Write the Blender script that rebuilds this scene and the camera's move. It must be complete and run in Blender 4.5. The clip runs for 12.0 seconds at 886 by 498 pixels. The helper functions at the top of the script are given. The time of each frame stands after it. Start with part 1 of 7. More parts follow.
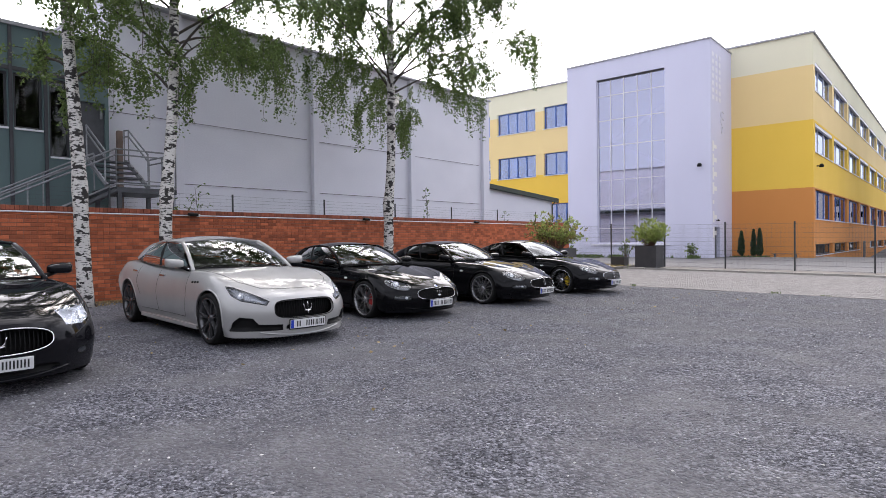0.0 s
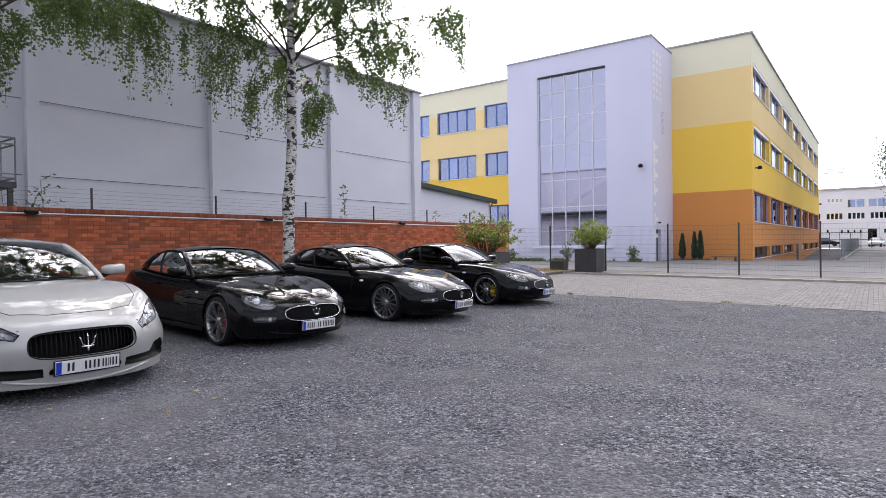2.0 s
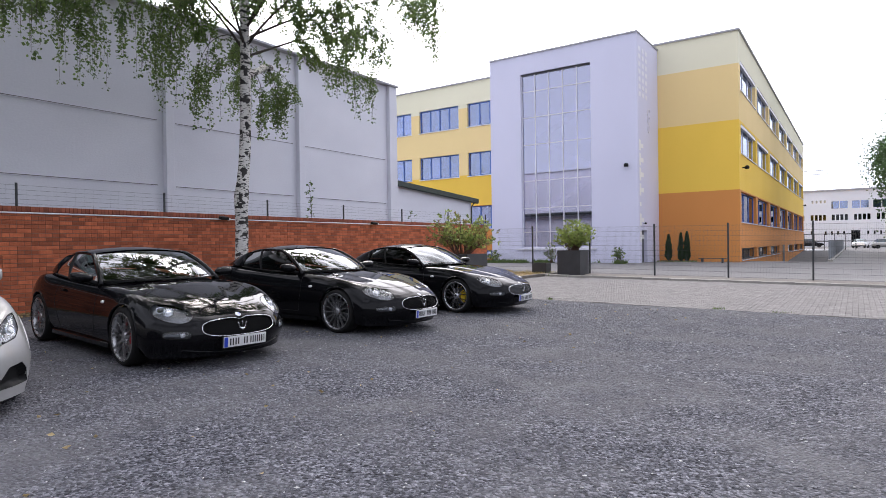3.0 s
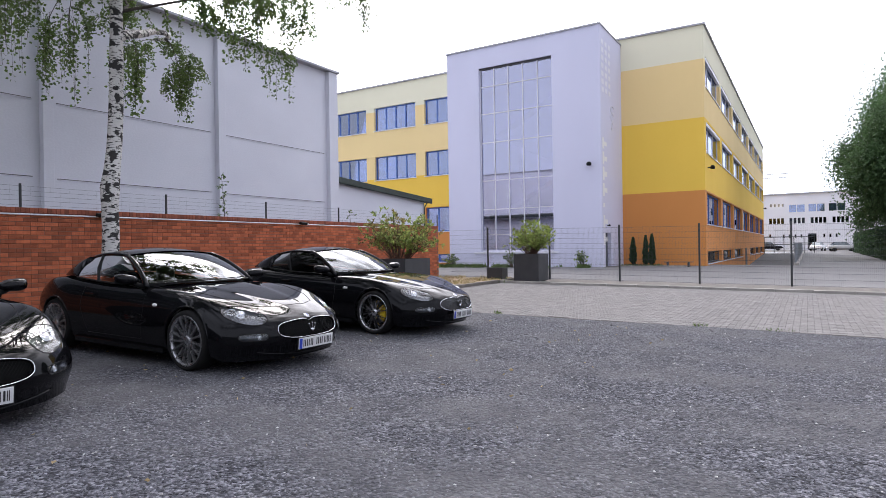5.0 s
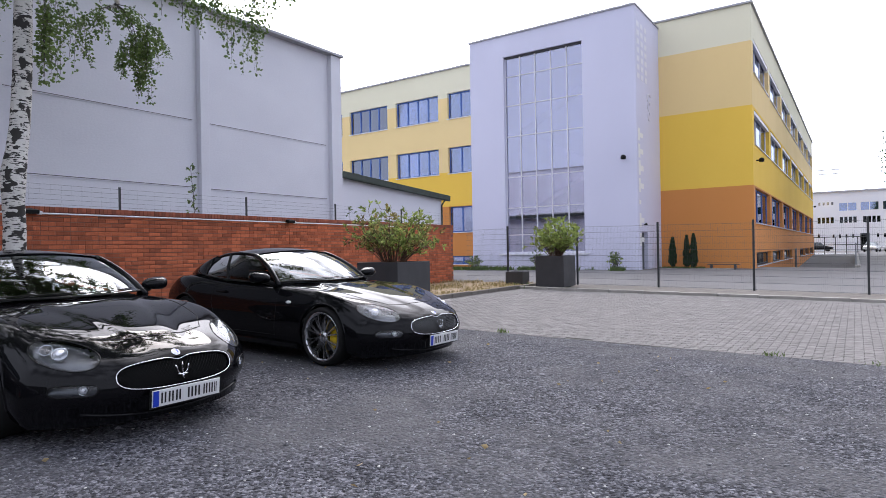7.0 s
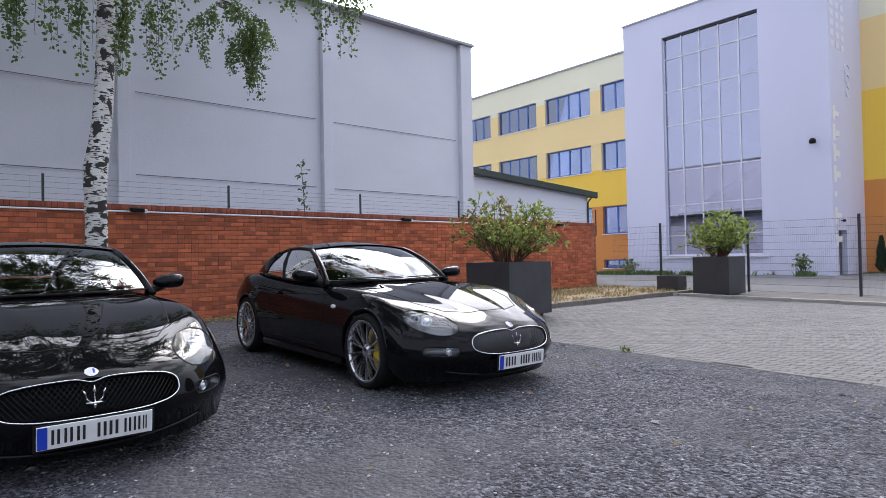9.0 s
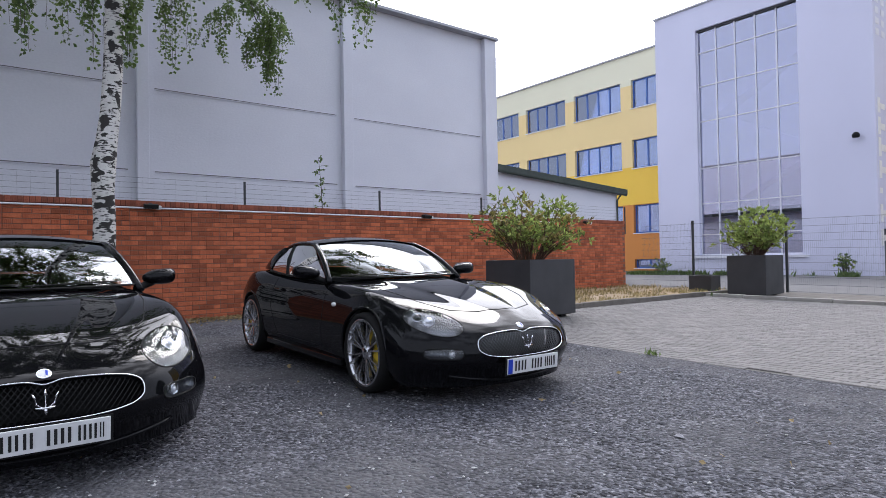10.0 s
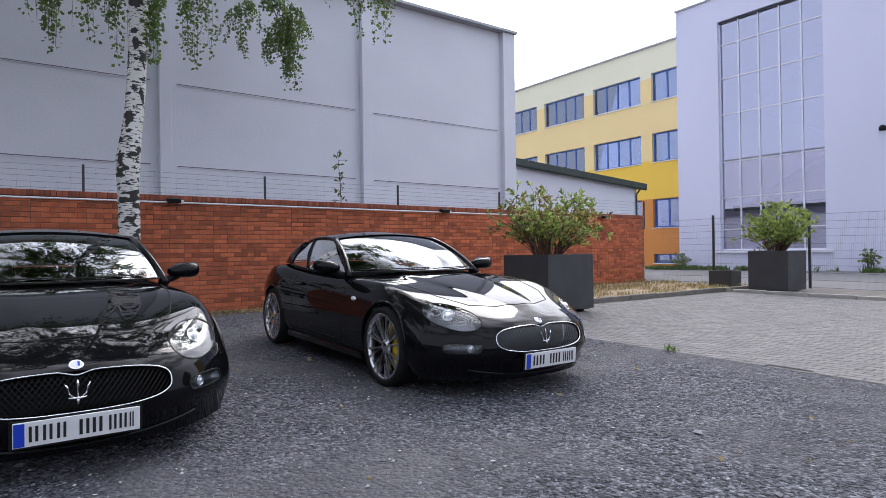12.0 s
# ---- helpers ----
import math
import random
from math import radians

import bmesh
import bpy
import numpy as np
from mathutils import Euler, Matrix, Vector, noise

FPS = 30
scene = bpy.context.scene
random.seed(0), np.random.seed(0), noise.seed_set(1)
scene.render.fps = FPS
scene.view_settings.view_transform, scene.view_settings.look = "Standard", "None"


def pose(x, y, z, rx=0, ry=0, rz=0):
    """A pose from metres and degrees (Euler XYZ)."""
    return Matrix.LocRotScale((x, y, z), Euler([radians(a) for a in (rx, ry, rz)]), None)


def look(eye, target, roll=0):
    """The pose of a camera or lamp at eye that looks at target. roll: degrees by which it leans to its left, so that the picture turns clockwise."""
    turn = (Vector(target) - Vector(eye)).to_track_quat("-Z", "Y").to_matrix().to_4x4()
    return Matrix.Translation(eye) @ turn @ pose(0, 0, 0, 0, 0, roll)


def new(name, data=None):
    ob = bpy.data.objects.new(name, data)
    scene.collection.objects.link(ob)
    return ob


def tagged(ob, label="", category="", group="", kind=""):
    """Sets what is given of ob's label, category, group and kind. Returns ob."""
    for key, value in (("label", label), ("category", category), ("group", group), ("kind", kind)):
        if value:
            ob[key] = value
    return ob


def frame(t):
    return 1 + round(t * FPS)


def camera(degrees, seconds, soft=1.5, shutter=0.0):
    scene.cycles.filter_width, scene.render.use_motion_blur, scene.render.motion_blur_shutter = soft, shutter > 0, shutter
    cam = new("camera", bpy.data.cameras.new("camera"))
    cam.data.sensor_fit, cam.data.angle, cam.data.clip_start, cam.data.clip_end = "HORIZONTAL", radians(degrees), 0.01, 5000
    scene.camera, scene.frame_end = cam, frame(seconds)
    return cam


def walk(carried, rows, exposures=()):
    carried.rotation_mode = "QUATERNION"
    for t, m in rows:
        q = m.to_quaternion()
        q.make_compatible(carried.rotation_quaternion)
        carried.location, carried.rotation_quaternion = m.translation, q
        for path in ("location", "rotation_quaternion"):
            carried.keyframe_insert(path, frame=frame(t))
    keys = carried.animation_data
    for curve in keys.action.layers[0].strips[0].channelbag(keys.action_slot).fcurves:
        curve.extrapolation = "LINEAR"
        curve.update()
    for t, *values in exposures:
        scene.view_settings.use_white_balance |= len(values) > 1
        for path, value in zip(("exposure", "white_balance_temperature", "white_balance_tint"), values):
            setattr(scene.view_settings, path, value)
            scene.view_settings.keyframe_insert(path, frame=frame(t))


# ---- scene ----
# camera and its walk
cam = camera(72.8, 12.0, soft=0.8)
PATH = [
    (0, (-0.343, 0.068, 1.405), (-1.549, 1.471, 1.381), -0.7),
    (0.5, (-0.511, 0.657, 1.393), (-1.673, 2.096, 1.372), -0.8),
    (1, (-0.727, 1.216, 1.408), (-1.856, 2.682, 1.388), -0.7),
    (1.5, (-0.929, 1.813, 1.412), (-2.028, 3.301, 1.392), -0.7),
    (2, (-1.131, 2.408, 1.391), (-2.212, 3.91, 1.375), -0.8),
    (2.5, (-1.311, 3.032, 1.374), (-2.375, 4.545, 1.359), -0.9),
    (3, (-1.505, 3.642, 1.375), (-2.553, 5.166, 1.363), -0.8),
    (5, (-2.248, 6.099, 1.346), (-3.209, 7.68, 1.344), -0.9),
    (5.5, (-2.385, 6.675, 1.357), (-3.333, 8.264, 1.354), -0.8),
    (6, (-2.55, 7.319, 1.35), (-3.496, 8.91, 1.349), -1.0),
    (6.5, (-2.748, 7.956, 1.346), (-3.712, 9.535, 1.345), -0.9),
    (7, (-2.941, 8.527, 1.333), (-3.988, 10.051, 1.337), -1.0),
    (7.5, (-3.082, 9.071, 1.313), (-4.272, 10.489, 1.323), -1.15),
    (7.7, (-3.148, 9.287, 1.301), (-4.378, 10.668, 1.313), -1.15),
    (9.3, (-3.452, 10.582, 1.176), (-4.88, 11.758, 1.203), -1.1),
    (9.5, (-3.509, 10.69, 1.168), (-4.945, 11.858, 1.192), -1.1),
    (10, (-3.559, 10.796, 1.146), (-5.027, 11.921, 1.177), -1.0),
    (10.5, (-3.566, 10.809, 1.145), (-5.048, 11.915, 1.185), -0.9),
    (11, (-3.56, 10.803, 1.15), (-5.051, 11.898, 1.195), -0.9),
    (11.5, (-3.546, 10.789, 1.159), (-5.042, 11.877, 1.203), -0.9),
    (12, (-3.537, 10.763, 1.156), (-5.038, 11.846, 1.169), -0.8),
]
walk(cam, [(t, look(eye, target, roll)) for t, eye, target, roll in PATH], [(0, 0.36, 7050, 15), (3, 0.28, 6900, 15), (6.5, 0.2, 6680, 15), (9.5, 0.17, 6520, 13), (12, 0.19, 6520, 13)])

# overcast daylight: thin bright cloud, brightest round the veiled sun behind the hall
SUN_WAY = Vector((-0.52, 0.5, 0.69)).normalized()
world = bpy.data.worlds.new("overcast_sky")
scene.world = world
world.use_nodes = True
wn, wl = world.node_tree.nodes, world.node_tree.links
wn.clear()
sky = wn.new("ShaderNodeTexSky")
sky.sky_type, sky.sun_disc = "NISHITA", False
sky.sun_elevation, sky.sun_rotation = math.asin(SUN_WAY.z), math.atan2(SUN_WAY.x, SUN_WAY.y)
sky.dust_density, sky.air_density = 6.0, 1.0
sky_gain = wn.new("ShaderNodeMix")
sky_gain.data_type, sky_gain.blend_type = "RGBA", "MULTIPLY"
sky_gain.inputs["Factor"].default_value = 1.0
sky_gain.inputs["B"].default_value = (0.1, 0.1, 0.1, 1)
way = wn.new("ShaderNodeTexCoord")
cloud_noise = wn.new("ShaderNodeTexNoise")
cloud_noise.inputs["Scale"].default_value, cloud_noise.inputs["Detail"].default_value = 5.0, 7
wl.new(way.outputs["Generated"], cloud_noise.inputs["Vector"])
toward = wn.new("ShaderNodeVectorMath")
toward.operation = "DOT_PRODUCT"
toward.inputs[1].default_value = SUN_WAY
wl.new(way.outputs["Generated"], toward.inputs[0])
glow = wn.new("ShaderNodeMapRange")
glow.interpolation_type = "SMOOTHSTEP"
for k, v in (("From Min", 0.4), ("From Max", 1.0), ("To Min", 0.0), ("To Max", 3.4)):
    glow.inputs[k].default_value = v
wl.new(toward.outputs["Value"], glow.inputs["Value"])
cloud_tone = wn.new("ShaderNodeMapRange")
for k, v in (("From Min", 0.38), ("From Max", 0.62), ("To Min", 0.4), ("To Max", 1.35)):
    cloud_tone.inputs[k].default_value = v
wl.new(cloud_noise.outputs["Fac"], cloud_tone.inputs["Value"])
height = wn.new("ShaderNodeSeparateXYZ")
wl.new(way.outputs["Generated"], height.inputs[0])
aloft = wn.new("ShaderNodeMapRange")  # low over the horizon the haze is even, higher up the cloud breaks into banks
for k, v in (("From Min", 0.4), ("From Max", 0.55)):
    aloft.inputs[k].default_value = v
wl.new(height.outputs["Z"], aloft.inputs["Value"])
broken = wn.new("ShaderNodeMix")
broken.inputs["A"].default_value = 1.0
wl.new(aloft.outputs["Result"], broken.inputs["Factor"])
wl.new(cloud_tone.outputs["Result"], broken.inputs["B"])
total = wn.new("ShaderNodeMath")
total.operation, total.inputs[1].default_value = "ADD", 1.18
wl.new(glow.outputs["Result"], total.inputs[0])
lit = wn.new("ShaderNodeMath")
lit.operation = "MULTIPLY"
wl.new(total.outputs[0], lit.inputs[0])
wl.new(broken.outputs["Result"], lit.inputs[1])
cloud_col = wn.new("ShaderNodeVectorMath")
cloud_col.operation = "SCALE"
cloud_tint = wn.new("ShaderNodeMix")
cloud_tint.data_type = "RGBA"
cloud_tint.inputs["A"].default_value, cloud_tint.inputs["B"].default_value = (0.87, 0.97, 1.17, 1), (0.94, 0.985, 1.09, 1)
part_white = wn.new("ShaderNodeMath")
part_white.operation, part_white.inputs[1].default_value = "MULTIPLY", 0.4
wl.new(glow.outputs["Result"], part_white.inputs[0])
wl.new(part_white.outputs[0], cloud_tint.inputs["Factor"])
wl.new(cloud_tint.outputs["Result"], cloud_col.inputs[0])
wl.new(lit.outputs[0], cloud_col.inputs["Scale"])
veil = wn.new("ShaderNodeMix")
veil.data_type = "RGBA"
veil.inputs["Factor"].default_value = 0.9
back = wn.new("ShaderNodeBackground")
back.inputs["Strength"].default_value = 1.0
wout = wn.new("ShaderNodeOutputWorld")
wl.new(sky.outputs["Color"], sky_gain.inputs["A"])
wl.new(sky_gain.outputs["Result"], veil.inputs["A"])
wl.new(cloud_col.outputs["Vector"], veil.inputs["B"])
wl.new(veil.outputs["Result"], back.inputs["Color"])
wl.new(back.outputs["Background"], wout.inputs["Surface"])
sun = new("sun", bpy.data.lights.new("sun", "SUN"))
sun.data.energy, sun.data.angle, sun.data.color = 1.15, radians(22), (1.0, 0.985, 0.965)
sun.matrix_world = look(SUN_WAY * 40, (0, 0, 0))


# ---- materials ----
def surface(name, a, b=None, scale=4.0, rough=0.6, metal=0.0, bump=0.0, bump_scale=40.0, stretch=(1, 1, 1), coat=0.0,
            vary=0.0, fine=0.35, spec=0.5, detail=6.0, where="Object", rough_vary=0.1, coat_ior=1.5):
    """A principled surface in two tones: broad blotches, fine grain, relief, and a change of tone from piece to piece."""
    m = bpy.data.materials.new(name)
    m.use_nodes = True
    n, l = m.node_tree.nodes, m.node_tree.links
    p = n["Principled BSDF"]
    b = b or tuple(min(1, c * 0.8) for c in a[:3])
    tc = n.new("ShaderNodeTexCoord")
    mp = n.new("ShaderNodeMapping")
    mp.inputs["Scale"].default_value = stretch
    l.new(tc.outputs[where], mp.inputs["Vector"])
    broad = n.new("ShaderNodeTexNoise")
    broad.inputs["Scale"].default_value, broad.inputs["Detail"].default_value = scale, detail
    grain = n.new("ShaderNodeTexNoise")
    grain.inputs["Scale"].default_value, grain.inputs["Detail"].default_value = bump_scale, 4
    l.new(mp.outputs[0], broad.inputs["Vector"])
    l.new(mp.outputs[0], grain.inputs["Vector"])
    mix = n.new("ShaderNodeMix")
    mix.inputs["Factor"].default_value = fine
    l.new(broad.outputs["Fac"], mix.inputs["A"])
    l.new(grain.outputs["Fac"], mix.inputs["B"])
    span = n.new("ShaderNodeMapRange")
    span.inputs["From Min"].default_value, span.inputs["From Max"].default_value = 0.32, 0.68
    l.new(mix.outputs["Result"], span.inputs["Value"])
    tone = n.new("ShaderNodeMix")
    tone.data_type = "RGBA"
    tone.inputs["A"].default_value, tone.inputs["B"].default_value = (*a[:3], 1), (*b[:3], 1)
    l.new(span.outputs["Result"], tone.inputs["Factor"])
    last = tone.outputs["Result"]
    if vary:
        info = n.new("ShaderNodeObjectInfo")
        geo = n.new("ShaderNodeNewGeometry")
        add = n.new("ShaderNodeMath")
        add.operation = "ADD"
        l.new(info.outputs["Random"], add.inputs[0])
        l.new(geo.outputs["Random Per Island"], add.inputs[1])
        frac = n.new("ShaderNodeMath")
        frac.operation = "FRACT"
        l.new(add.outputs[0], frac.inputs[0])
        val = n.new("ShaderNodeMapRange")
        val.inputs["To Min"].default_value, val.inputs["To Max"].default_value = 1 - vary, 1 + vary
        l.new(frac.outputs[0], val.inputs["Value"])
        hsv = n.new("ShaderNodeHueSaturation")
        l.new(val.outputs["Result"], hsv.inputs["Value"])
        l.new(last, hsv.inputs["Color"])
        last = hsv.outputs["Color"]
    l.new(last, p.inputs["Base Color"])
    p.inputs["Metallic"].default_value, p.inputs["Coat Weight"].default_value = metal, coat
    p.inputs["Coat Roughness"].default_value, p.inputs["Specular IOR Level"].default_value = 0.02, spec
    p.inputs["Coat IOR"].default_value = coat_ior
    rr = n.new("ShaderNodeMapRange")
    rr.inputs["To Min"].default_value, rr.inputs["To Max"].default_value = max(0.0, rough * (1 - rough_vary)), min(1, rough * (1 + rough_vary))
    l.new(span.outputs["Result"], rr.inputs["Value"])
    l.new(rr.outputs["Result"], p.inputs["Roughness"])
    if bump:
        bp = n.new("ShaderNodeBump")
        bp.inputs["Strength"].default_value, bp.inputs["Distance"].default_value = min(1, bump * 2), 0.02
        l.new(grain.outputs["Fac"], bp.inputs["Height"])
        l.new(bp.outputs["Normal"], p.inputs["Normal"])
    return m


def glass(name, tint=(0.9, 0.93, 0.95), ior=1.5, extra=0.0, shine=(1, 1, 1)):
    """A thin pane: clear, with a mirror part that grows towards grazing angles."""
    m = bpy.data.materials.new(name)
    m.use_nodes = True
    n, l = m.node_tree.nodes, m.node_tree.links
    n.remove(n["Principled BSDF"])
    clear, gloss, mixer, fres = (n.new("ShaderNode" + k) for k in ("BsdfTransparent", "BsdfGlossy", "MixShader", "Fresnel"))
    clear.inputs["Color"].default_value = (*tint, 1)
    gloss.inputs["Roughness"].default_value, gloss.inputs["Color"].default_value = 0.01, (*shine, 1)
    fres.inputs["IOR"].default_value = ior
    add = n.new("ShaderNodeMath")
    add.operation, add.use_clamp = "ADD", True
    add.inputs[1].default_value = extra
    l.new(fres.outputs[0], add.inputs[0])
    l.new(add.outputs[0], mixer.inputs[0])
    l.new(clear.outputs[0], mixer.inputs[1])
    l.new(gloss.outputs[0], mixer.inputs[2])
    l.new(mixer.outputs[0], n["Material Output"].inputs["Surface"])
    return m


def banded_paint(name, bands, rough=0.85):
    """Masonry paint in level bands: (upper height, colour), from the ground up, with faint weathering."""
    m = surface(name, (1, 1, 1), (0.93, 0.93, 0.93), 0.25, rough, bump=0.05, bump_scale=60, stretch=(1, 1, 0.5), where="Object")
    n, l = m.node_tree.nodes, m.node_tree.links
    p = n["Principled BSDF"]
    weather = p.inputs["Base Color"].links[0].from_socket
    geo, sep = n.new("ShaderNodeNewGeometry"), n.new("ShaderNodeSeparateXYZ")
    l.new(geo.outputs["Position"], sep.inputs[0])
    rng = n.new("ShaderNodeMapRange")
    rng.inputs["From Min"].default_value, rng.inputs["From Max"].default_value = 0, 20
    l.new(sep.outputs["Z"], rng.inputs["Value"])
    ramp = n.new("ShaderNodeValToRGB")
    ramp.color_ramp.interpolation = "CONSTANT"
    e = ramp.color_ramp.elements
    e[0].position, e[0].color = 0, bands[0][1]
    e[1].position, e[1].color = bands[0][0] / 20, bands[1][1]
    for (z, _), (_, c) in zip(bands[1:], bands[2:]):
        e.new(z / 20).color = c
    l.new(rng.outputs["Result"], ramp.inputs["Fac"])
    mul = n.new("ShaderNodeMix")
    mul.data_type, mul.blend_type = "RGBA", "MULTIPLY"
    mul.inputs["Factor"].default_value = 1
    l.new(ramp.outputs["Color"], mul.inputs["A"])
    l.new(weather, mul.inputs["B"])
    l.new(mul.outputs["Result"], p.inputs["Base Color"])
    return m




def gravel():
    """Crushed dark stone: single stones by cell at two sizes, between patches of dust; paler up to y 6, darker from y
    13.
    """
    m = surface("dark_gravel", (1.0, 0.99, 0.98), (0.6, 0.6, 0.615), 2.0, 0.85, bump=0.0, bump_scale=14, fine=0.45, spec=0.22, detail=9)
    n, l = m.node_tree.nodes, m.node_tree.links
    p = n["Principled BSDF"]
    blotch = p.inputs["Base Color"].links[0].from_socket
    tc = n["Texture Coordinate"]
    tones = []
    for scale in (66, 38):
        v = n.new("ShaderNodeTexVoronoi")
        v.inputs["Scale"].default_value = scale
        l.new(tc.outputs["Object"], v.inputs["Vector"])
        bw = n.new("ShaderNodeSeparateColor")
        l.new(v.outputs["Color"], bw.inputs[0])
        tones.append((bw.outputs["Red"], v.outputs["Distance"]))
    pick = n.new("ShaderNodeMix")
    pick.inputs["Factor"].default_value = 0.45
    l.new(tones[0][0], pick.inputs["A"])
    l.new(tones[1][0], pick.inputs["B"])
    ramp = n.new("ShaderNodeValToRGB")
    e = ramp.color_ramp.elements
    e[0].position, e[0].color = 0.14, (0.02, 0.02, 0.025, 1)
    e[1].position, e[1].color = 0.93, (0.35, 0.354, 0.395, 1)
    e.new(0.45).color = (0.075, 0.077, 0.093, 1)
    e.new(0.72).color = (0.195, 0.198, 0.226, 1)
    l.new(pick.outputs["Result"], ramp.inputs["Fac"])
    dust_noise = n.new("ShaderNodeTexNoise")
    dust_noise.inputs["Scale"].default_value, dust_noise.inputs["Detail"].default_value = 0.7, 8
    l.new(tc.outputs["Object"], dust_noise.inputs["Vector"])
    dust = n.new("ShaderNodeMapRange")
    for k, v in (("From Min", 0.42), ("From Max", 0.62), ("To Min", 0.0), ("To Max", 0.8)):
        dust.inputs[k].default_value = v
    l.new(dust_noise.outputs["Fac"], dust.inputs["Value"])
    mix = n.new("ShaderNodeMix")
    mix.data_type = "RGBA"
    mix.inputs["B"].default_value = (0.148, 0.147, 0.156, 1)
    l.new(dust.outputs["Result"], mix.inputs["Factor"])
    l.new(ramp.outputs["Color"], mix.inputs["A"])
    mul = n.new("ShaderNodeMix")
    mul.data_type, mul.blend_type = "RGBA", "MULTIPLY"
    mul.inputs["Factor"].default_value = 1
    l.new(mix.outputs["Result"], mul.inputs["A"])
    l.new(blotch, mul.inputs["B"])
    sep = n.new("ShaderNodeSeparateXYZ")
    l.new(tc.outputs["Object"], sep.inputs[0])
    # base colour scaled by y: full up to 6, 0.78 from 13
    y_tone = n.new("ShaderNodeMapRange")
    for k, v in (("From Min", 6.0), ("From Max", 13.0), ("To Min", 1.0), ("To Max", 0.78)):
        y_tone.inputs[k].default_value = v
    l.new(sep.outputs["Y"], y_tone.inputs["Value"])
    y_toned = n.new("ShaderNodeVectorMath")
    y_toned.operation = "SCALE"
    l.new(mul.outputs["Result"], y_toned.inputs[0])
    l.new(y_tone.outputs["Result"], y_toned.inputs["Scale"])
    l.new(y_toned.outputs["Vector"], p.inputs["Base Color"])
    bp = n.new("ShaderNodeBump")
    bp.invert = True
    bp.inputs["Strength"].default_value, bp.inputs["Distance"].default_value = 1.0, 0.02
    l.new(tones[1][1], bp.inputs["Height"])
    l.new(bp.outputs["Normal"], p.inputs["Normal"])
    return m


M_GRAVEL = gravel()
M_PEBBLE = surface("grey_stone_chips", (0.22, 0.22, 0.236), (0.13, 0.13, 0.142), 30, 0.9, vary=0.5, spec=0.15)
M_FIELD = surface("grey_yard", (0.172, 0.166, 0.166), (0.128, 0.124, 0.125), 0.3, 0.9, bump=0.1, bump_scale=25)
M_JOINT = surface("sandy_joint", (0.16, 0.15, 0.135), (0.09, 0.085, 0.08), 9, 0.95, bump=0.3, bump_scale=90)
M_PAVER = surface("concrete_paver", (0.2, 0.188, 0.181), (0.145, 0.136, 0.131), 5, 0.9, bump=0.2, bump_scale=110, vary=0.12)
M_KERB = surface("concrete_kerb", (0.42, 0.40, 0.37), (0.26, 0.25, 0.23), 3, 0.9, bump=0.25, bump_scale=60)
M_KERB_DARK = surface("weathered_kerb", (0.2, 0.18, 0.158), (0.115, 0.104, 0.093), 4, 0.95, bump=0.3, bump_scale=60)
M_DRY = surface("dry_bed_soil", (0.36, 0.27, 0.17), (0.2, 0.15, 0.09), 6, 0.95, bump=0.5, bump_scale=45)
M_BRICK_TOP = surface("weathered_top_brick", (0.36, 0.1, 0.052), (0.2, 0.062, 0.038), 6, 0.9, bump=0.3, bump_scale=60, vary=0.3)
M_MORTAR = surface("brick_mortar", (0.24, 0.125, 0.088), (0.17, 0.088, 0.062), 8, 0.95, bump=0.2)
M_BRICK = surface("red_brick", (0.51, 0.134, 0.054), (0.33, 0.086, 0.038), 7, 0.85, bump=0.3, bump_scale=60, vary=0.36)
M_HALL = surface("pale_grey_render", (0.7, 0.706, 0.768), (0.63, 0.636, 0.7), 0.5, 0.9, bump=0.1, bump_scale=16, stretch=(1, 1, 1.6), detail=9)
M_HALL_JOINT = surface("dark_joint", (0.16, 0.15, 0.17), None, 5, 0.9)
M_COPING = surface("sheet_coping", (0.4, 0.4, 0.42), (0.3, 0.3, 0.32), 3, 0.45, metal=0.5)
M_LILAC = surface("lilac_render", (0.65, 0.65, 0.79), (0.6, 0.6, 0.73), 0.3, 0.9, bump=0.04, bump_scale=60, stretch=(1, 1, 0.4))
M_BANDS = banded_paint("banded_facade", [(4.58, (0.68, 0.27, 0.07, 1)), (8.95, (0.9, 0.58, 0.085, 1)), (12.5, (0.86, 0.64, 0.3, 1)), (20, (0.8, 0.76, 0.57, 1))])
M_BANDS_BACK = banded_paint("banded_rear_facade", [(4.5, (0.68, 0.27, 0.07, 1)), (7.0, (0.9, 0.58, 0.085, 1)), (12.5, (0.86, 0.66, 0.32, 1)), (20, (0.8, 0.77, 0.58, 1))])
M_DARKPANE = glass("dark_window_glass", (0.25, 0.28, 0.3), 1.45, 0.0)
M_BLUE = surface("blue_window_frame", (0.05, 0.15, 0.5), (0.04, 0.12, 0.42), 8, 0.4)
M_WHITEFRAME = surface("white_aluminium", (0.75, 0.75, 0.8), (0.66, 0.66, 0.7), 6, 0.4)
M_DARKFRAME = surface("dark_steel_frame", (0.05, 0.05, 0.06), (0.035, 0.035, 0.04), 6, 0.5)
M_PANE = glass("window_glass", (0.7, 0.77, 0.93), 1.55, 0.2, (0.73, 0.8, 0.97))
M_TINTED = glass("coated_tower_glass", (0.76, 0.77, 0.9), 1.6, 0.3, (0.75, 0.76, 0.88))
M_DUSKPANE = glass("dim_window_glass", (0.5, 0.53, 0.56), 1.45, 0.03, (0.9, 0.93, 1.0))
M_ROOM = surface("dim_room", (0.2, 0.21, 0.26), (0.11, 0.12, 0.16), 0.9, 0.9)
M_PALE_BACKING = surface("pale_window_backing", (0.6, 0.62, 0.7), (0.5, 0.52, 0.6), 5, 0.9, stretch=(6, 6, 0.3))
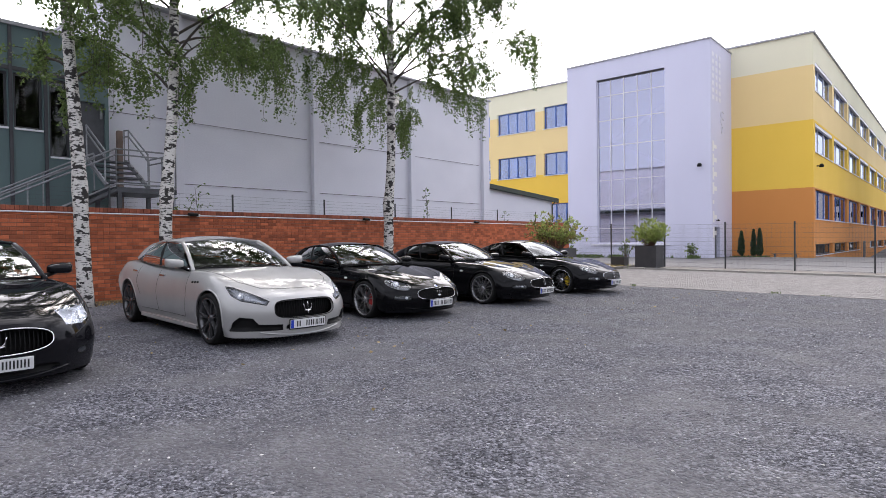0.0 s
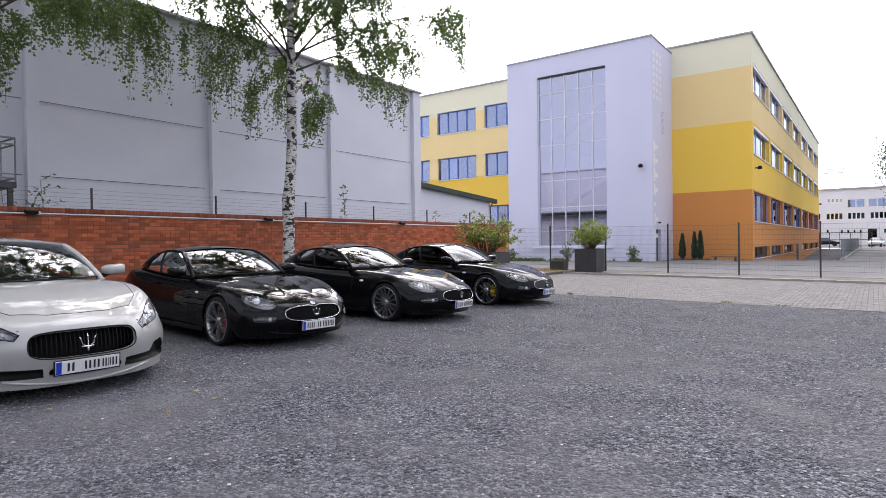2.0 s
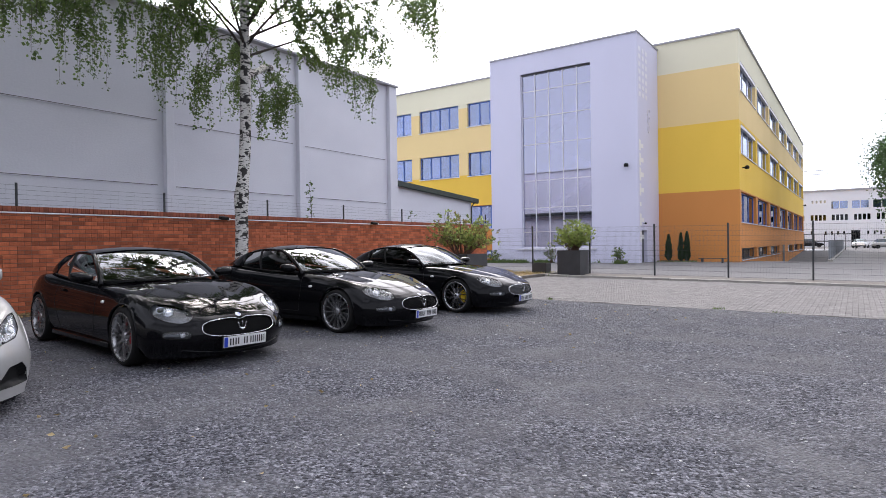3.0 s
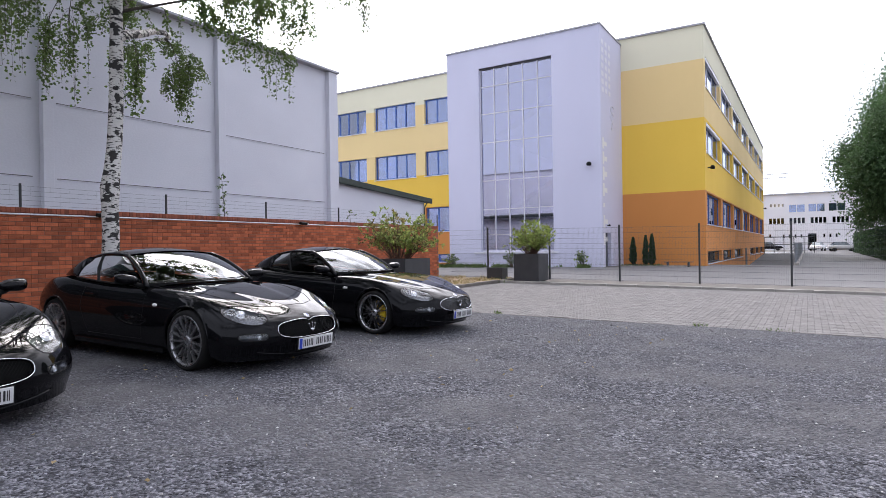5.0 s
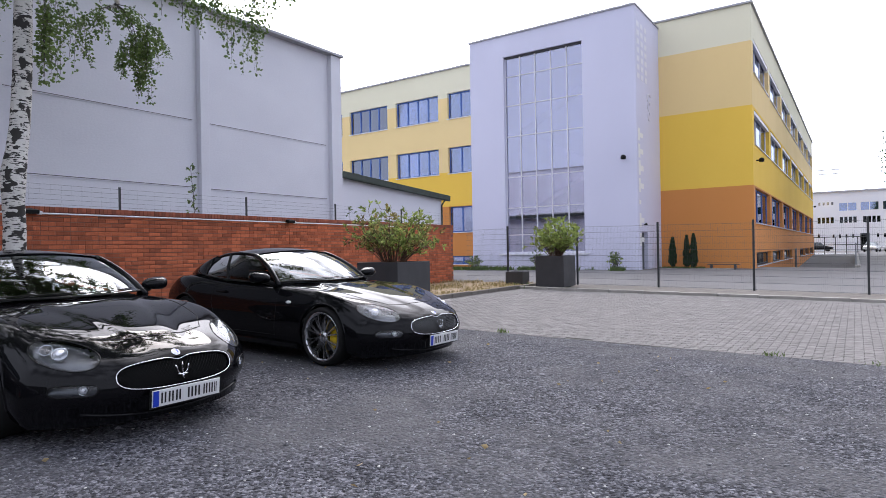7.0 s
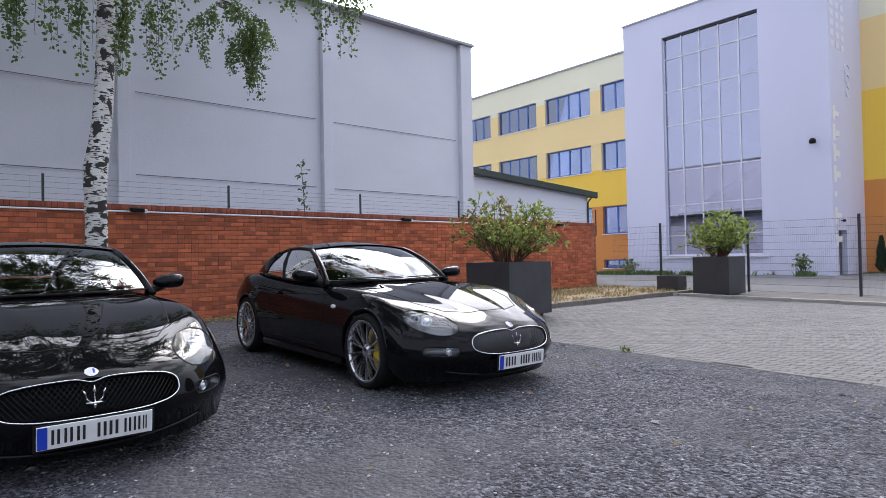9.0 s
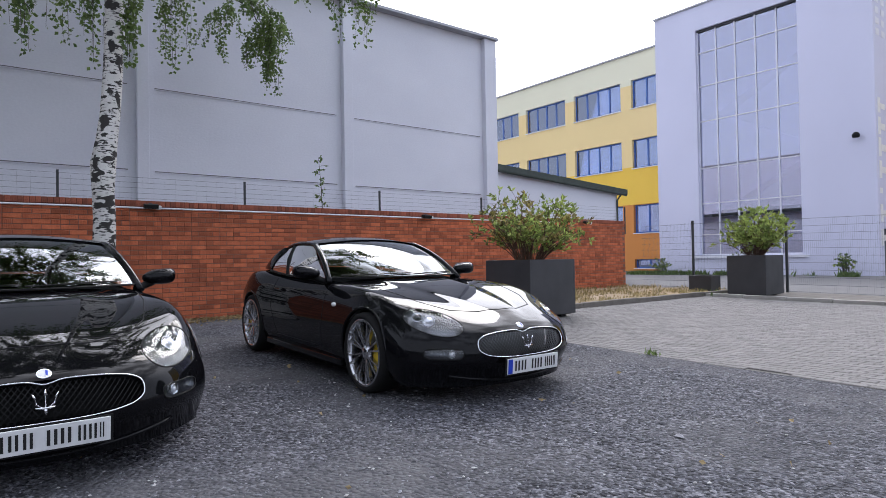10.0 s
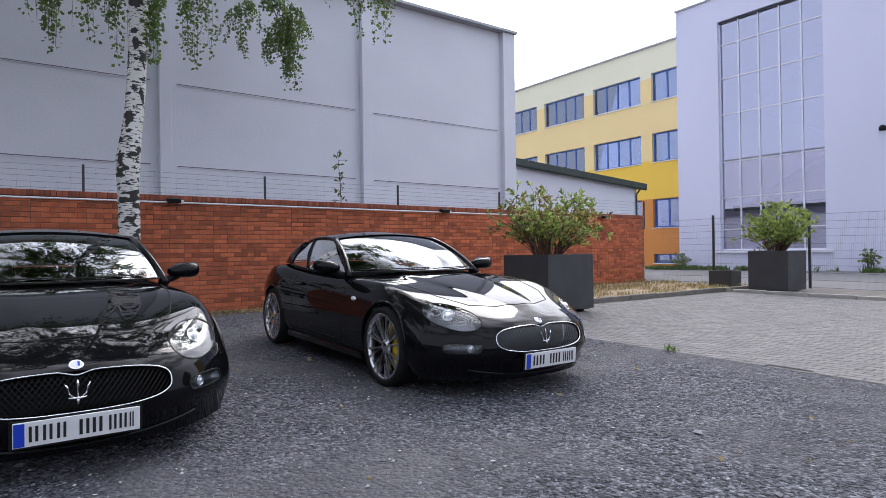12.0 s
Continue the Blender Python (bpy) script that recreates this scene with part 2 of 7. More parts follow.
M_GREEN = surface("green_panel", (0.1, 0.16, 0.165), (0.085, 0.138, 0.142), 0.8, 0.5, bump=0.02)
M_STEEL = surface("galvanised_steel", (0.3, 0.31, 0.33), (0.2, 0.21, 0.225), 9, 0.45, metal=0.6)
M_DKSTEEL = surface("grey_painted_steel", (0.08, 0.084, 0.094), (0.055, 0.058, 0.065), 6, 0.5, metal=0.3)
M_BOUNDARY = surface("dark_boundary_render", (0.06, 0.065, 0.06), (0.04, 0.045, 0.04), 0.6, 0.9)
M_FENCE = surface("anthracite_fence", (0.035, 0.04, 0.045), (0.025, 0.028, 0.032), 8, 0.5)
M_WIRE = surface("coated_fence_wire", (0.09, 0.1, 0.11), None, 8, 0.5)
M_GREYPANEL = surface("blue_grey_panel", (0.2, 0.215, 0.235), (0.16, 0.172, 0.19), 1.5, 0.6)
M_RUST = surface("brown_panel", (0.21, 0.15, 0.125), (0.15, 0.105, 0.088), 4, 0.8)
M_ROOFING = surface("dark_green_fascia", (0.045, 0.06, 0.05), (0.03, 0.04, 0.035), 5, 0.6)
M_PLANTER = surface("anthracite_planter", (0.046, 0.046, 0.05), (0.032, 0.032, 0.035), 2.5, 0.62, bump=0.05, bump_scale=80)
M_SOIL = surface("dark_soil", (0.05, 0.035, 0.025), (0.03, 0.02, 0.015), 12, 0.95, bump=0.4)
M_STEM = surface("reddish_stem", (0.13, 0.07, 0.045), (0.08, 0.05, 0.035), 14, 0.8)
M_BARK_DARK = surface("brown_stem", (0.06, 0.048, 0.04), (0.035, 0.028, 0.024), 14, 0.9, bump=0.3)
M_WHITE = surface("white_paint", (0.8, 0.8, 0.8), (0.74, 0.74, 0.74), 6, 0.5)
M_ASPHALT = surface("asphalt", (0.075, 0.075, 0.08), (0.055, 0.055, 0.06), 2, 0.9, bump=0.2, bump_scale=90)
M_BLACKPLASTIC = surface("black_plastic", (0.006, 0.006, 0.0065), (0.01, 0.01, 0.01), 20, 0.6, spec=0.2)
M_RUBBER = surface("tyre_rubber", (0.009, 0.009, 0.0095), (0.015, 0.0145, 0.014), 12, 0.9, bump=0.1, spec=0.2)
M_CHROME = surface("chrome", (0.75, 0.75, 0.76), (0.68, 0.68, 0.7), 10, 0.08, metal=1.0)
M_RIM = surface("silver_alloy", (0.6, 0.6, 0.61), (0.52, 0.52, 0.54), 10, 0.16, metal=0.95)
M_RIM_DARK = surface("grey_alloy", (0.4, 0.4, 0.41), (0.33, 0.33, 0.34), 10, 0.28, metal=0.85)
M_RIM_BLACK = surface("gloss_black_alloy", (0.13, 0.13, 0.135), (0.1, 0.1, 0.105), 10, 0.2, metal=0.6)
M_DISC = surface("brake_disc", (0.12, 0.12, 0.125), (0.08, 0.08, 0.082), 20, 0.35, metal=0.9)
M_BLACK = surface("black_car_paint", (0.004, 0.004, 0.005), (0.005, 0.005, 0.006), 3, 0.3, coat=1.0, spec=0.0, coat_ior=1.27)
M_NAVY = surface("dark_grey_car_paint", (0.007, 0.007, 0.009), (0.009, 0.009, 0.011), 3, 0.3, coat=1.0, spec=0.0, coat_ior=1.27)
M_SILVER = surface("silver_car_paint", (0.37, 0.365, 0.355), (0.34, 0.335, 0.325), 3, 0.4, metal=0.15, coat=1.0)
M_CARGLASS = glass("car_window_glass", (0.3, 0.33, 0.33), 1.62, 0.045, (0.93, 0.97, 1.0))
M_SIDEGLASS = glass("tinted_side_glass", (0.05, 0.06, 0.06), 1.14, 0.0)
M_LENS = glass("headlight_cover", (0.93, 0.95, 0.97), 1.38, 0.01)
M_LAMPBOWL = surface("headlight_bowl", (0.12, 0.123, 0.132), (0.075, 0.078, 0.086), 9, 0.3, metal=0.7)
M_LAMPSILVER = surface("silver_lamp_bowl", (0.4, 0.41, 0.44), (0.2, 0.205, 0.22), 16, 0.3, metal=0.7)
M_LAMPBRIGHT = surface("bright_lamp_reflector", (0.85, 0.86, 0.9), (0.7, 0.71, 0.75), 14, 0.28, metal=0.6)
M_BULB = surface("lamp_projector", (0.03, 0.03, 0.034), None, 9, 0.1, coat=1.0)
M_BADGE = surface("white_enamel", (0.7, 0.7, 0.74), None, 8, 0.2)
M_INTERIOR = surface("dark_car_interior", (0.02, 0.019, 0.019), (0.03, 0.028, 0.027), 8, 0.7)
M_LEATHER = surface("grey_leather", (0.1, 0.09, 0.08), (0.07, 0.065, 0.06), 8, 0.55)
M_PLATE = surface("white_plate", (0.72, 0.72, 0.72), (0.66, 0.66, 0.66), 12, 0.35)
M_PLATEBLUE = surface("blue_plate_band", (0.01, 0.05, 0.5), None, 8, 0.35)
M_INK = surface("black_print", (0.01, 0.01, 0.01), None, 8, 0.5)
M_RED = surface("red_caliper", (0.45, 0.02, 0.02), None, 8, 0.35)
M_YELLOW = surface("yellow_caliper", (0.75, 0.5, 0.02), None, 8, 0.35)


def leaf_material(name, a, b, vary=0.35):
    m = surface(name, a, b, 3, 0.5, vary=vary)
    m.node_tree.nodes["Principled BSDF"].inputs["Transmission Weight"].default_value = 0.0
    n, l = m.node_tree.nodes, m.node_tree.links
    p = n["Principled BSDF"]
    tr, mx = n.new("ShaderNodeBsdfTranslucent"), n.new("ShaderNodeMixShader")
    mx.inputs[0].default_value = 0.45
    l.new(p.inputs["Base Color"].links[0].from_socket, tr.inputs["Color"])
    l.new(p.outputs[0], mx.inputs[1])
    l.new(tr.outputs[0], mx.inputs[2])
    l.new(mx.outputs[0], n["Material Output"].inputs["Surface"])
    return m


M_LEAF = leaf_material("birch_leaf", (0.155, 0.22, 0.06), (0.052, 0.1, 0.03))
M_LEAF_DARK = leaf_material("dark_leaf", (0.045, 0.09, 0.035), (0.022, 0.05, 0.02))
M_LEAF_FAR = leaf_material("street_tree_leaf", (0.1, 0.18, 0.07), (0.055, 0.11, 0.045))
M_LEAF_SHRUB = leaf_material("shrub_leaf", (0.38, 0.44, 0.12), (0.13, 0.2, 0.05), 0.6)
M_LEAF_RED = leaf_material("reddish_leaf", (0.38, 0.3, 0.1), (0.12, 0.12, 0.04), 0.7)
M_LEAF_LITTER = leaf_material("dry_leaf", (0.4, 0.31, 0.16), (0.24, 0.17, 0.08))


def birch_bark():
    """White papery bark with dark cross marks and black scars."""
    m = surface("birch_bark", (0.66, 0.64, 0.61), (0.5, 0.48, 0.45), 3, 0.8, bump=0.15, bump_scale=30, stretch=(1, 1, 0.6))
    n, l = m.node_tree.nodes, m.node_tree.links
    p = n["Principled BSDF"]
    base = p.inputs["Base Color"].links[0].from_socket
    tc = n.new("ShaderNodeTexCoord")
    for stretch, scale, lo, hi in (((2.4, 2.4, 5.6), 2.0, 0.55, 0.57), ((3, 3, 2.2), 1.7, 0.6, 0.63), ((4, 4, 20), 2.6, 0.575, 0.595)):
        mp, nz, mr, mx = (n.new("ShaderNode" + k) for k in ("Mapping", "TexNoise", "MapRange", "Mix"))
        mp.inputs["Scale"].default_value = stretch
        nz.inputs["Scale"].default_value, nz.inputs["Detail"].default_value = scale, 5
        mr.inputs["From Min"].default_value, mr.inputs["From Max"].default_value = lo, hi
        mx.data_type = "RGBA"
        mx.inputs["B"].default_value = (0.025, 0.022, 0.02, 1)
        l.new(tc.outputs["Object"], mp.inputs["Vector"])
        l.new(mp.outputs[0], nz.inputs["Vector"])
        l.new(nz.outputs["Fac"], mr.inputs["Value"])
        l.new(mr.outputs["Result"], mx.inputs["Factor"])
        l.new(base, mx.inputs["A"])
        base = mx.outputs["Result"]
    l.new(base, p.inputs["Base Color"])
    return m


M_BIRCH = birch_bark()


# ---- mesh helpers ----
UNIT = 0.925  # metres to one unit of the site plan; vehicles and plants are drawn in metres


def part(name, bm, material, parent=None, label="", smooth=False):
    """Link a bmesh as one mesh object, under a thing or a part."""
    me = bpy.data.meshes.new(name)
    if smooth:
        for f in bm.faces:
            f.smooth = True
    if UNIT != 1.0:
        for v in bm.verts:
            v.co *= UNIT
    bm.normal_update()
    bm.to_mesh(me)
    bm.free()
    for mm in material if isinstance(material, (list, tuple)) else [material]:
        me.materials.append(mm)
    ob = new(name, me)
    if parent is not None:
        ob.parent = parent
    if label:
        ob["label"] = label
    return ob


def from_arrays(name, verts, faces, material, parent=None, smooth=False):
    me = bpy.data.meshes.new(name)
    me.from_pydata([tuple(c * UNIT for c in v) for v in verts] if UNIT != 1.0 else verts, [], faces)
    me.materials.append(material)
    if smooth:
        me.shade_smooth()
    ob = new(name, me)
    if parent is not None:
        ob.parent = parent
    return ob


def thing(name, m=None, label="", category="", group="", kind=""):
    ob = new(name)
    ob.empty_display_size = 0.2
    if m is not None:
        ob.matrix_world = Matrix.Translation(m.translation * UNIT) @ m.to_3x3().to_4x4()
    return tagged(ob, label, category, group, kind)


def box(bm, x0, x1, y0, y1, z0, z1, bevel=0.0, m=None):
    vs = [bm.verts.new((x, y, z)) for x in (x0, x1) for y in (y0, y1) for z in (z0, z1)]
    fs = [bm.faces.new([vs[i] for i in q]) for q in ((0, 1, 3, 2), (4, 6, 7, 5), (0, 4, 5, 1), (2, 3, 7, 6), (0, 2, 6, 4), (1, 5, 7, 3))]
    if bevel:
        es = {e for f in fs for e in f.edges}
        r = bmesh.ops.bevel(bm, geom=list(es), offset=bevel, segments=2, affect="EDGES", profile=0.6)
        vs = list({v for f in r["faces"] for v in f.verts} | {v for v in vs if v.is_valid})
    if m is not None:
        for v in vs:
            v.co = m @ v.co
    return vs


def solid(name, dims, material, parent=None, bevel=0.0, label=""):
    bm = bmesh.new()
    box(bm, *dims, bevel=bevel)
    return part(name, bm, material, parent, label)


def tube(bm, pts, radii, seg=8, closed=False, caps=True):
    """A round tube along points; radii: one, or one per point."""
    pts = [Vector(p) for p in pts]
    if not isinstance(radii, (list, tuple)):
        radii = [radii] * len(pts)
    rings, side = [], None
    n = len(pts)
    for i, (p, r) in enumerate(zip(pts, radii)):
        a, b = (pts[(i - 1) % n], pts[(i + 1) % n]) if closed else (pts[max(i - 1, 0)], pts[min(i + 1, n - 1)])
        d = (b - a).normalized()
        if side is None:
            side = d.orthogonal().normalized()
        side = (side - d * side.dot(d)).normalized()
        up = d.cross(side)
        rings.append([bm.verts.new(p + (side * math.cos(t) + up * math.sin(t)) * r) for t in (2 * math.pi * k / seg for k in range(seg))])
    for i in range(n if closed else n - 1):
        a, b = rings[i], rings[(i + 1) % n]
        for k in range(seg):
            bm.faces.new((a[k], a[(k + 1) % seg], b[(k + 1) % seg], b[k]))
    if caps and not closed:
        bm.faces.new(rings[0][::-1])
        bm.faces.new(rings[-1])
    return rings


def lathe(bm, profile, seg=32, axis="y", centre=(0, 0, 0)):
    """Turn a profile of (radius, offset along the axis)."""
    c = Vector(centre)
    rings = []
    for r, o in profile:
        ring = []
        for k in range(seg):
            t = 2 * math.pi * k / seg
            p = {"y": (r * math.cos(t), o, r * math.sin(t)), "z": (r * math.cos(t), r * math.sin(t), o), "x": (o, r * math.cos(t), r * math.sin(t))}[axis]
            ring.append(bm.verts.new(c + Vector(p)))
        rings.append(ring)
    for a, b in zip(rings, rings[1:]):
        for k in range(seg):
            bm.faces.new((a[k], a[(k + 1) % seg], b[(k + 1) % seg], b[k]))
    return rings


def curve(keys):
    """A smooth function through (x, value) pairs."""
    xs, ys = np.array([k[0] for k in keys], float), np.array([k[1] for k in keys], float)
    d = np.gradient(ys, xs)

    def f(x):
        x = np.clip(x, xs[0], xs[-1])
        i = np.clip(np.searchsorted(xs, x) - 1, 0, len(xs) - 2)
        h = xs[i + 1] - xs[i]
        t = (x - xs[i]) / h
        return ((2 * t**3 - 3 * t**2 + 1) * ys[i] + (t**3 - 2 * t**2 + t) * h * d[i] + (-2 * t**3 + 3 * t**2) * ys[i + 1] + (t**3 - t**2) * h * d[i + 1])
    return f


def wall_sheet(name, axis, at, thick, u0, u1, z0, z1, holes, material, parent=None, label=""):
    """A wall across x or y ('axis' is its normal) from 'at' inwards by 'thick', with rectangular openings (u0, u1, z0, z1)."""
    us = sorted({u0, u1, *[h[0] for h in holes], *[h[1] for h in holes]})
    zs = sorted({z0, z1, *[h[2] for h in holes], *[h[3] for h in holes]})
    us, zs = [u for u in us if u0 <= u <= u1], [z for z in zs if z0 <= z <= z1]
    full = [[not any(h[0] < (a + b) / 2 < h[1] and h[2] < (c + d) / 2 < h[3] for h in holes) for c, d in zip(zs, zs[1:])] for a, b in zip(us, us[1:])]
    bm = bmesh.new()

    def P(u, z, w):
        return (at + w, u, z) if axis == "x" else (u, at + w, z)

    def quad(*ps):
        bm.faces.new([bm.verts.new(p) for p in ps])
    for i, (a, b) in enumerate(zip(us, us[1:])):
        for j, (c, d) in enumerate(zip(zs, zs[1:])):
            if not full[i][j]:
                continue
            for w in (0, thick):
                quad(P(a, c, w), P(b, c, w), P(b, d, w), P(a, d, w))
            if i == 0 or not full[i - 1][j]:
                quad(P(a, c, 0), P(a, d, 0), P(a, d, thick), P(a, c, thick))
            if i == len(us) - 2 or not full[i + 1][j]:
                quad(P(b, c, 0), P(b, d, 0), P(b, d, thick), P(b, c, thick))
            if j == 0 or not full[i][j - 1]:
                quad(P(a, c, 0), P(b, c, 0), P(b, c, thick), P(a, c, thick))
            if j == len(zs) - 2 or not full[i][j + 1]:
                quad(P(a, d, 0), P(b, d, 0), P(b, d, thick), P(a, d, thick))
    bmesh.ops.remove_doubles(bm, verts=bm.verts, dist=1e-4)
    bmesh.ops.recalc_face_normals(bm, faces=bm.faces)
    return part(name, bm, material, parent, label)


def ground_z(x, y=0.0):
    """The yard falls gently away from the brick wall."""
    return min(0.16, max(-0.12, -0.0135 * (x + 2.6)))


# ---- ground ----
def sheet(name, xs, ys, lift, material, inside=lambda x, y: True, label="", category="", kind="structure", rough_z=0.0):
    bm = bmesh.new()
    grid = {}
    for i, x in enumerate(xs):
        for j, y in enumerate(ys):
            bump = rough_z * (noise.noise((x * 0.35, y * 0.35, 3.1)) + 0.4 * noise.noise((x * 1.3, y * 1.3, 7.7))) if rough_z else 0
            grid[i, j] = bm.verts.new((x, y, ground_z(x, y) + lift + bump))
    for i in range(len(xs) - 1):
        for j in range(len(ys) - 1):
            if inside((xs[i] + xs[i + 1]) / 2, (ys[j] + ys[j + 1]) / 2):
                bm.faces.new((grid[i, j], grid[i + 1, j], grid[i + 1, j + 1], grid[i, j + 1]))
    for v in [v for v in bm.verts if not v.link_faces]:
        bm.verts.remove(v)
    return tagged(part(name, bm, material, None, smooth=True), label, category, "", kind)


def steps(a, b, n):
    return [a + (b - a) * i / n for i in range(n + 1)]


FAR = [-900, -400, -180, -90, -50]
RX0, RX1, RY0, RY1, RDEEP = -8.08, -3.25, 52.0, 108.8, -1.9  # the drive that dips beside the school
sheet("ground", sorted(FAR + steps(-30, 20, 25) + [RX0, RX1, 40, 90, 180, 400, 900]), sorted(FAR + steps(-20, 60, 20) + [RY0, RY1, 90, 130, 200, 400, 900]), -0.03, M_FIELD,
      lambda x, y: not (RX0 < x < RX1 and RY0 < y < RY1), label="grey concrete yard stretching away behind the fence", category="ground")
PAVE_Y0, PAVE_Y1 = 17.86, 26.9
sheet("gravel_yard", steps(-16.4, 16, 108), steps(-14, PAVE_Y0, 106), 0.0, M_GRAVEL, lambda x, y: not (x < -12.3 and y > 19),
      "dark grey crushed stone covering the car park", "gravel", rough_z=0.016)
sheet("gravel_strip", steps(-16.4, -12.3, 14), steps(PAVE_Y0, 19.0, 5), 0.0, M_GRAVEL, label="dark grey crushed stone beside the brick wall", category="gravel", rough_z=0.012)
sheet("paving_bed", steps(-12.3, 16, 60), [PAVE_Y0, 20, 23, PAVE_Y1], -0.012, M_JOINT, label="sandy joints between the concrete pavers", category="pavement")
sheet("planting_bed", steps(-16.4, -12.42, 12), steps(19.0, 29.0, 30), 0.05, M_DRY, label="dry straw-coloured bed along the brick wall", category="planting bed", rough_z=0.05)
# kerbs
bm = bmesh.new()
for i in range(10):
    y0 = 19.0 + i * 0.98
    box(bm, -12.42, -12.3, y0 + 0.004, y0 + 0.976, -0.1, 0.245 + 0.008 * math.sin(i * 2.1), 0.012)
tagged(part("bed_kerb", bm, M_KERB_DARK), "weathered stone edging along the dry bed", "kerb", "", "structure")
bm = bmesh.new()
for i in range(29):
    x0 = -12.3 + i * 1.0
    z = ground_z(x0 + 0.5)
    box(bm, x0 + 0.004, x0 + 0.996, PAVE_Y1, PAVE_Y1 + 0.14, z - 0.2, z + 0.085, 0.012)
tagged(part("pavement_kerb", bm, M_KERB), "pale concrete kerb at the edge of the paving", "kerb", "", "structure")
sheet("fence_strip", steps(-16, 17, 33), [PAVE_Y1 + 0.14, 28, 29.6], 0.03, M_KERB_DARK, label="grey concrete strip under the mesh fence", category="pavement")
bm = bmesh.new()
vs = [bm.verts.new(q) for q in ((RX0, RY0, RDEEP), (RX1, RY0, RDEEP), (RX1, RY1, -0.03), (RX0, RY1, -0.03))]
bm.faces.new(vs)
tagged(part("basement_ramp", bm, M_ASPHALT), "dark asphalt ramp beside the school building", "ramp", "", "structure")


# ---- brick wall ----
WX, WY0, WY1, WTOP = -16.05, -14.0, 28.95, 2.44
WSLOPE = -0.012


def wall_x(y):
    return WX + WSLOPE * (y - 12)


wall_brick = thing("brick_wall", None, "red brick boundary wall with a brick-on-edge top", "wall", "", "structure")
bm = bmesh.new()
vs = box(bm, -0.36, -0.01, WY0, WY1 - 0.012, 0.0, WTOP - 0.13)
for v in vs:
    v.co.x += wall_x(v.co.y)
part("mortar_core", bm, M_MORTAR, wall_brick)
bm = bmesh.new()
pts = [(wall_x(y) + 0.03, y, WTOP - 0.155) for y in steps(WY0, WY1 - 3.5, 30)]
tube(bm, pts, 0.017, 6)
tagged(part("cable_conduit", bm, M_WHITE), "white plastic cable conduit under the wall top", "conduit")


# ---- mesh fence on the brick wall ----
wall_fence = thing("wall_top_fence", None, "low anthracite wire fence behind the brick wall", "fence")
posts = [2.65 + 3.36 * i - 6.72 for i in range(11)]
for y in posts:
    solid("post", (wall_x(y) - 0.415, wall_x(y) - 0.375, y - 0.02, y + 0.02, 2.0, 2.95), M_FENCE, wall_fence, 0.004)
for y0, y1 in zip(posts, posts[1:]):
    bm = bmesh.new()
    for k in range(5):
        z = 2.5 + 0.1 * k
        tube(bm, [(wall_x(y0) - 0.395, y0, z), (wall_x(y1) - 0.395, y1, z)], 0.003, 4, caps=False)
    for k in range(17):
        y = y0 + (y1 - y0) * k / 17
        tube(bm, [(wall_x(y) - 0.39, y, 2.3), (wall_x(y) - 0.39, y, 2.91)], 0.0006, 3, caps=False)
    part("mesh_panel", bm, M_WIRE, wall_fence)


def wall_lamp(y):
    ob = thing("wall_floodlight", pose(wall_x(y) + 0.02, y, WTOP - 0.1), "small dark floodlight fixed under the wall top", "lamp", "floodlights on the brick wall")
    solid("bracket", (-0.03, 0.1, -0.03, 0.03, -0.02, 0.03), M_DKSTEEL, ob, 0.004)
    bm = bmesh.new()
    box(bm, 0.05, 0.19, -0.12, 0.12, -0.045, 0.035, 0.015, pose(0, 0, 0, 0, 12, 0))
    part("housing", bm, M_BLACKPLASTIC, ob)
    bm = bmesh.new()
    box(bm, 0.07, 0.18, 0.08, 0.17, -0.055, 0.01, 0.01, pose(0, 0, 0, 0, 12, 0))
    part("lens", bm, M_PLATE, ob, "pale glass front")


for y in (1.6, 7.9, 14.15, 20.5, 26.8):
    wall_lamp(y)


# ---- grey hall behind the wall ----
HX, HY0, HY1, HTOP = -19.6, 7.2, 26.1, 8.9
hall = thing("grey_hall", None, "pale grey rendered hall with flat pilasters", "building")
bm = bmesh.new()
box(bm, -45, HX, HY0, HY1, 0, HTOP)
part("wall", bm, M_HALL, hall)
solid("roof", (-45.05, HX + 0.3, HY0 - 0.05, HY1 + 0.06, HTOP, HTOP + 0.09), M_COPING, hall, 0.01)
for y, w in ((9.11, 0.3), (14.58, 0.26), (20.05, 0.29), (25.57, 0.525)):
    solid("pilaster", (HX + 0.003, HX + 0.2, y, y + w, 0, HTOP - 0.003), M_HALL, hall, 0.008)
for a, b in ((7.25, 9.06), (9.5, 14.4), (15.0, 19.9), (20.5, 25.45)):
    for z in (5.52 - 0.004 * max(0, a - 10), 3.49 - 0.003 * max(0, a - 10)):
        bm = bmesh.new()
        box(bm, HX - 0.01, HX + 0.004, a, b, z - 0.013, z + 0.013)
        part("groove", bm, M_HALL_JOINT, hall)
        solid("joint_lip", (HX + 0.003, HX + 0.018, a, b, z - 0.034, z - 0.013), M_HALL, hall)

# lean-to beyond the hall
shed = thing("lean_to_shed", None, "low white rendered outbuilding with a dark sloping roof", "building")
bm = bmesh.new()
SX, SY1 = -20.25, 34.0
vs = box(bm, -30, SX, HY1 + 0.02, SY1, 0, 4.05)
for v in vs:
    if v.co.z > 1:
        v.co.z = 4.5 + (3.98 - 4.5) * (v.co.y - HY1) / (SY1 - HY1)
part("wall", bm, M_HALL, shed)
bm = bmesh.new()
vs = box(bm, -30.2, SX + 0.28, HY1 + 0.03, SY1 + 0.4, 0, 0.2)
for v in vs:
    v.co.z += 4.52 + (3.98 - 4.52) * (v.co.y - HY1) / (SY1 + 0.3 - HY1)
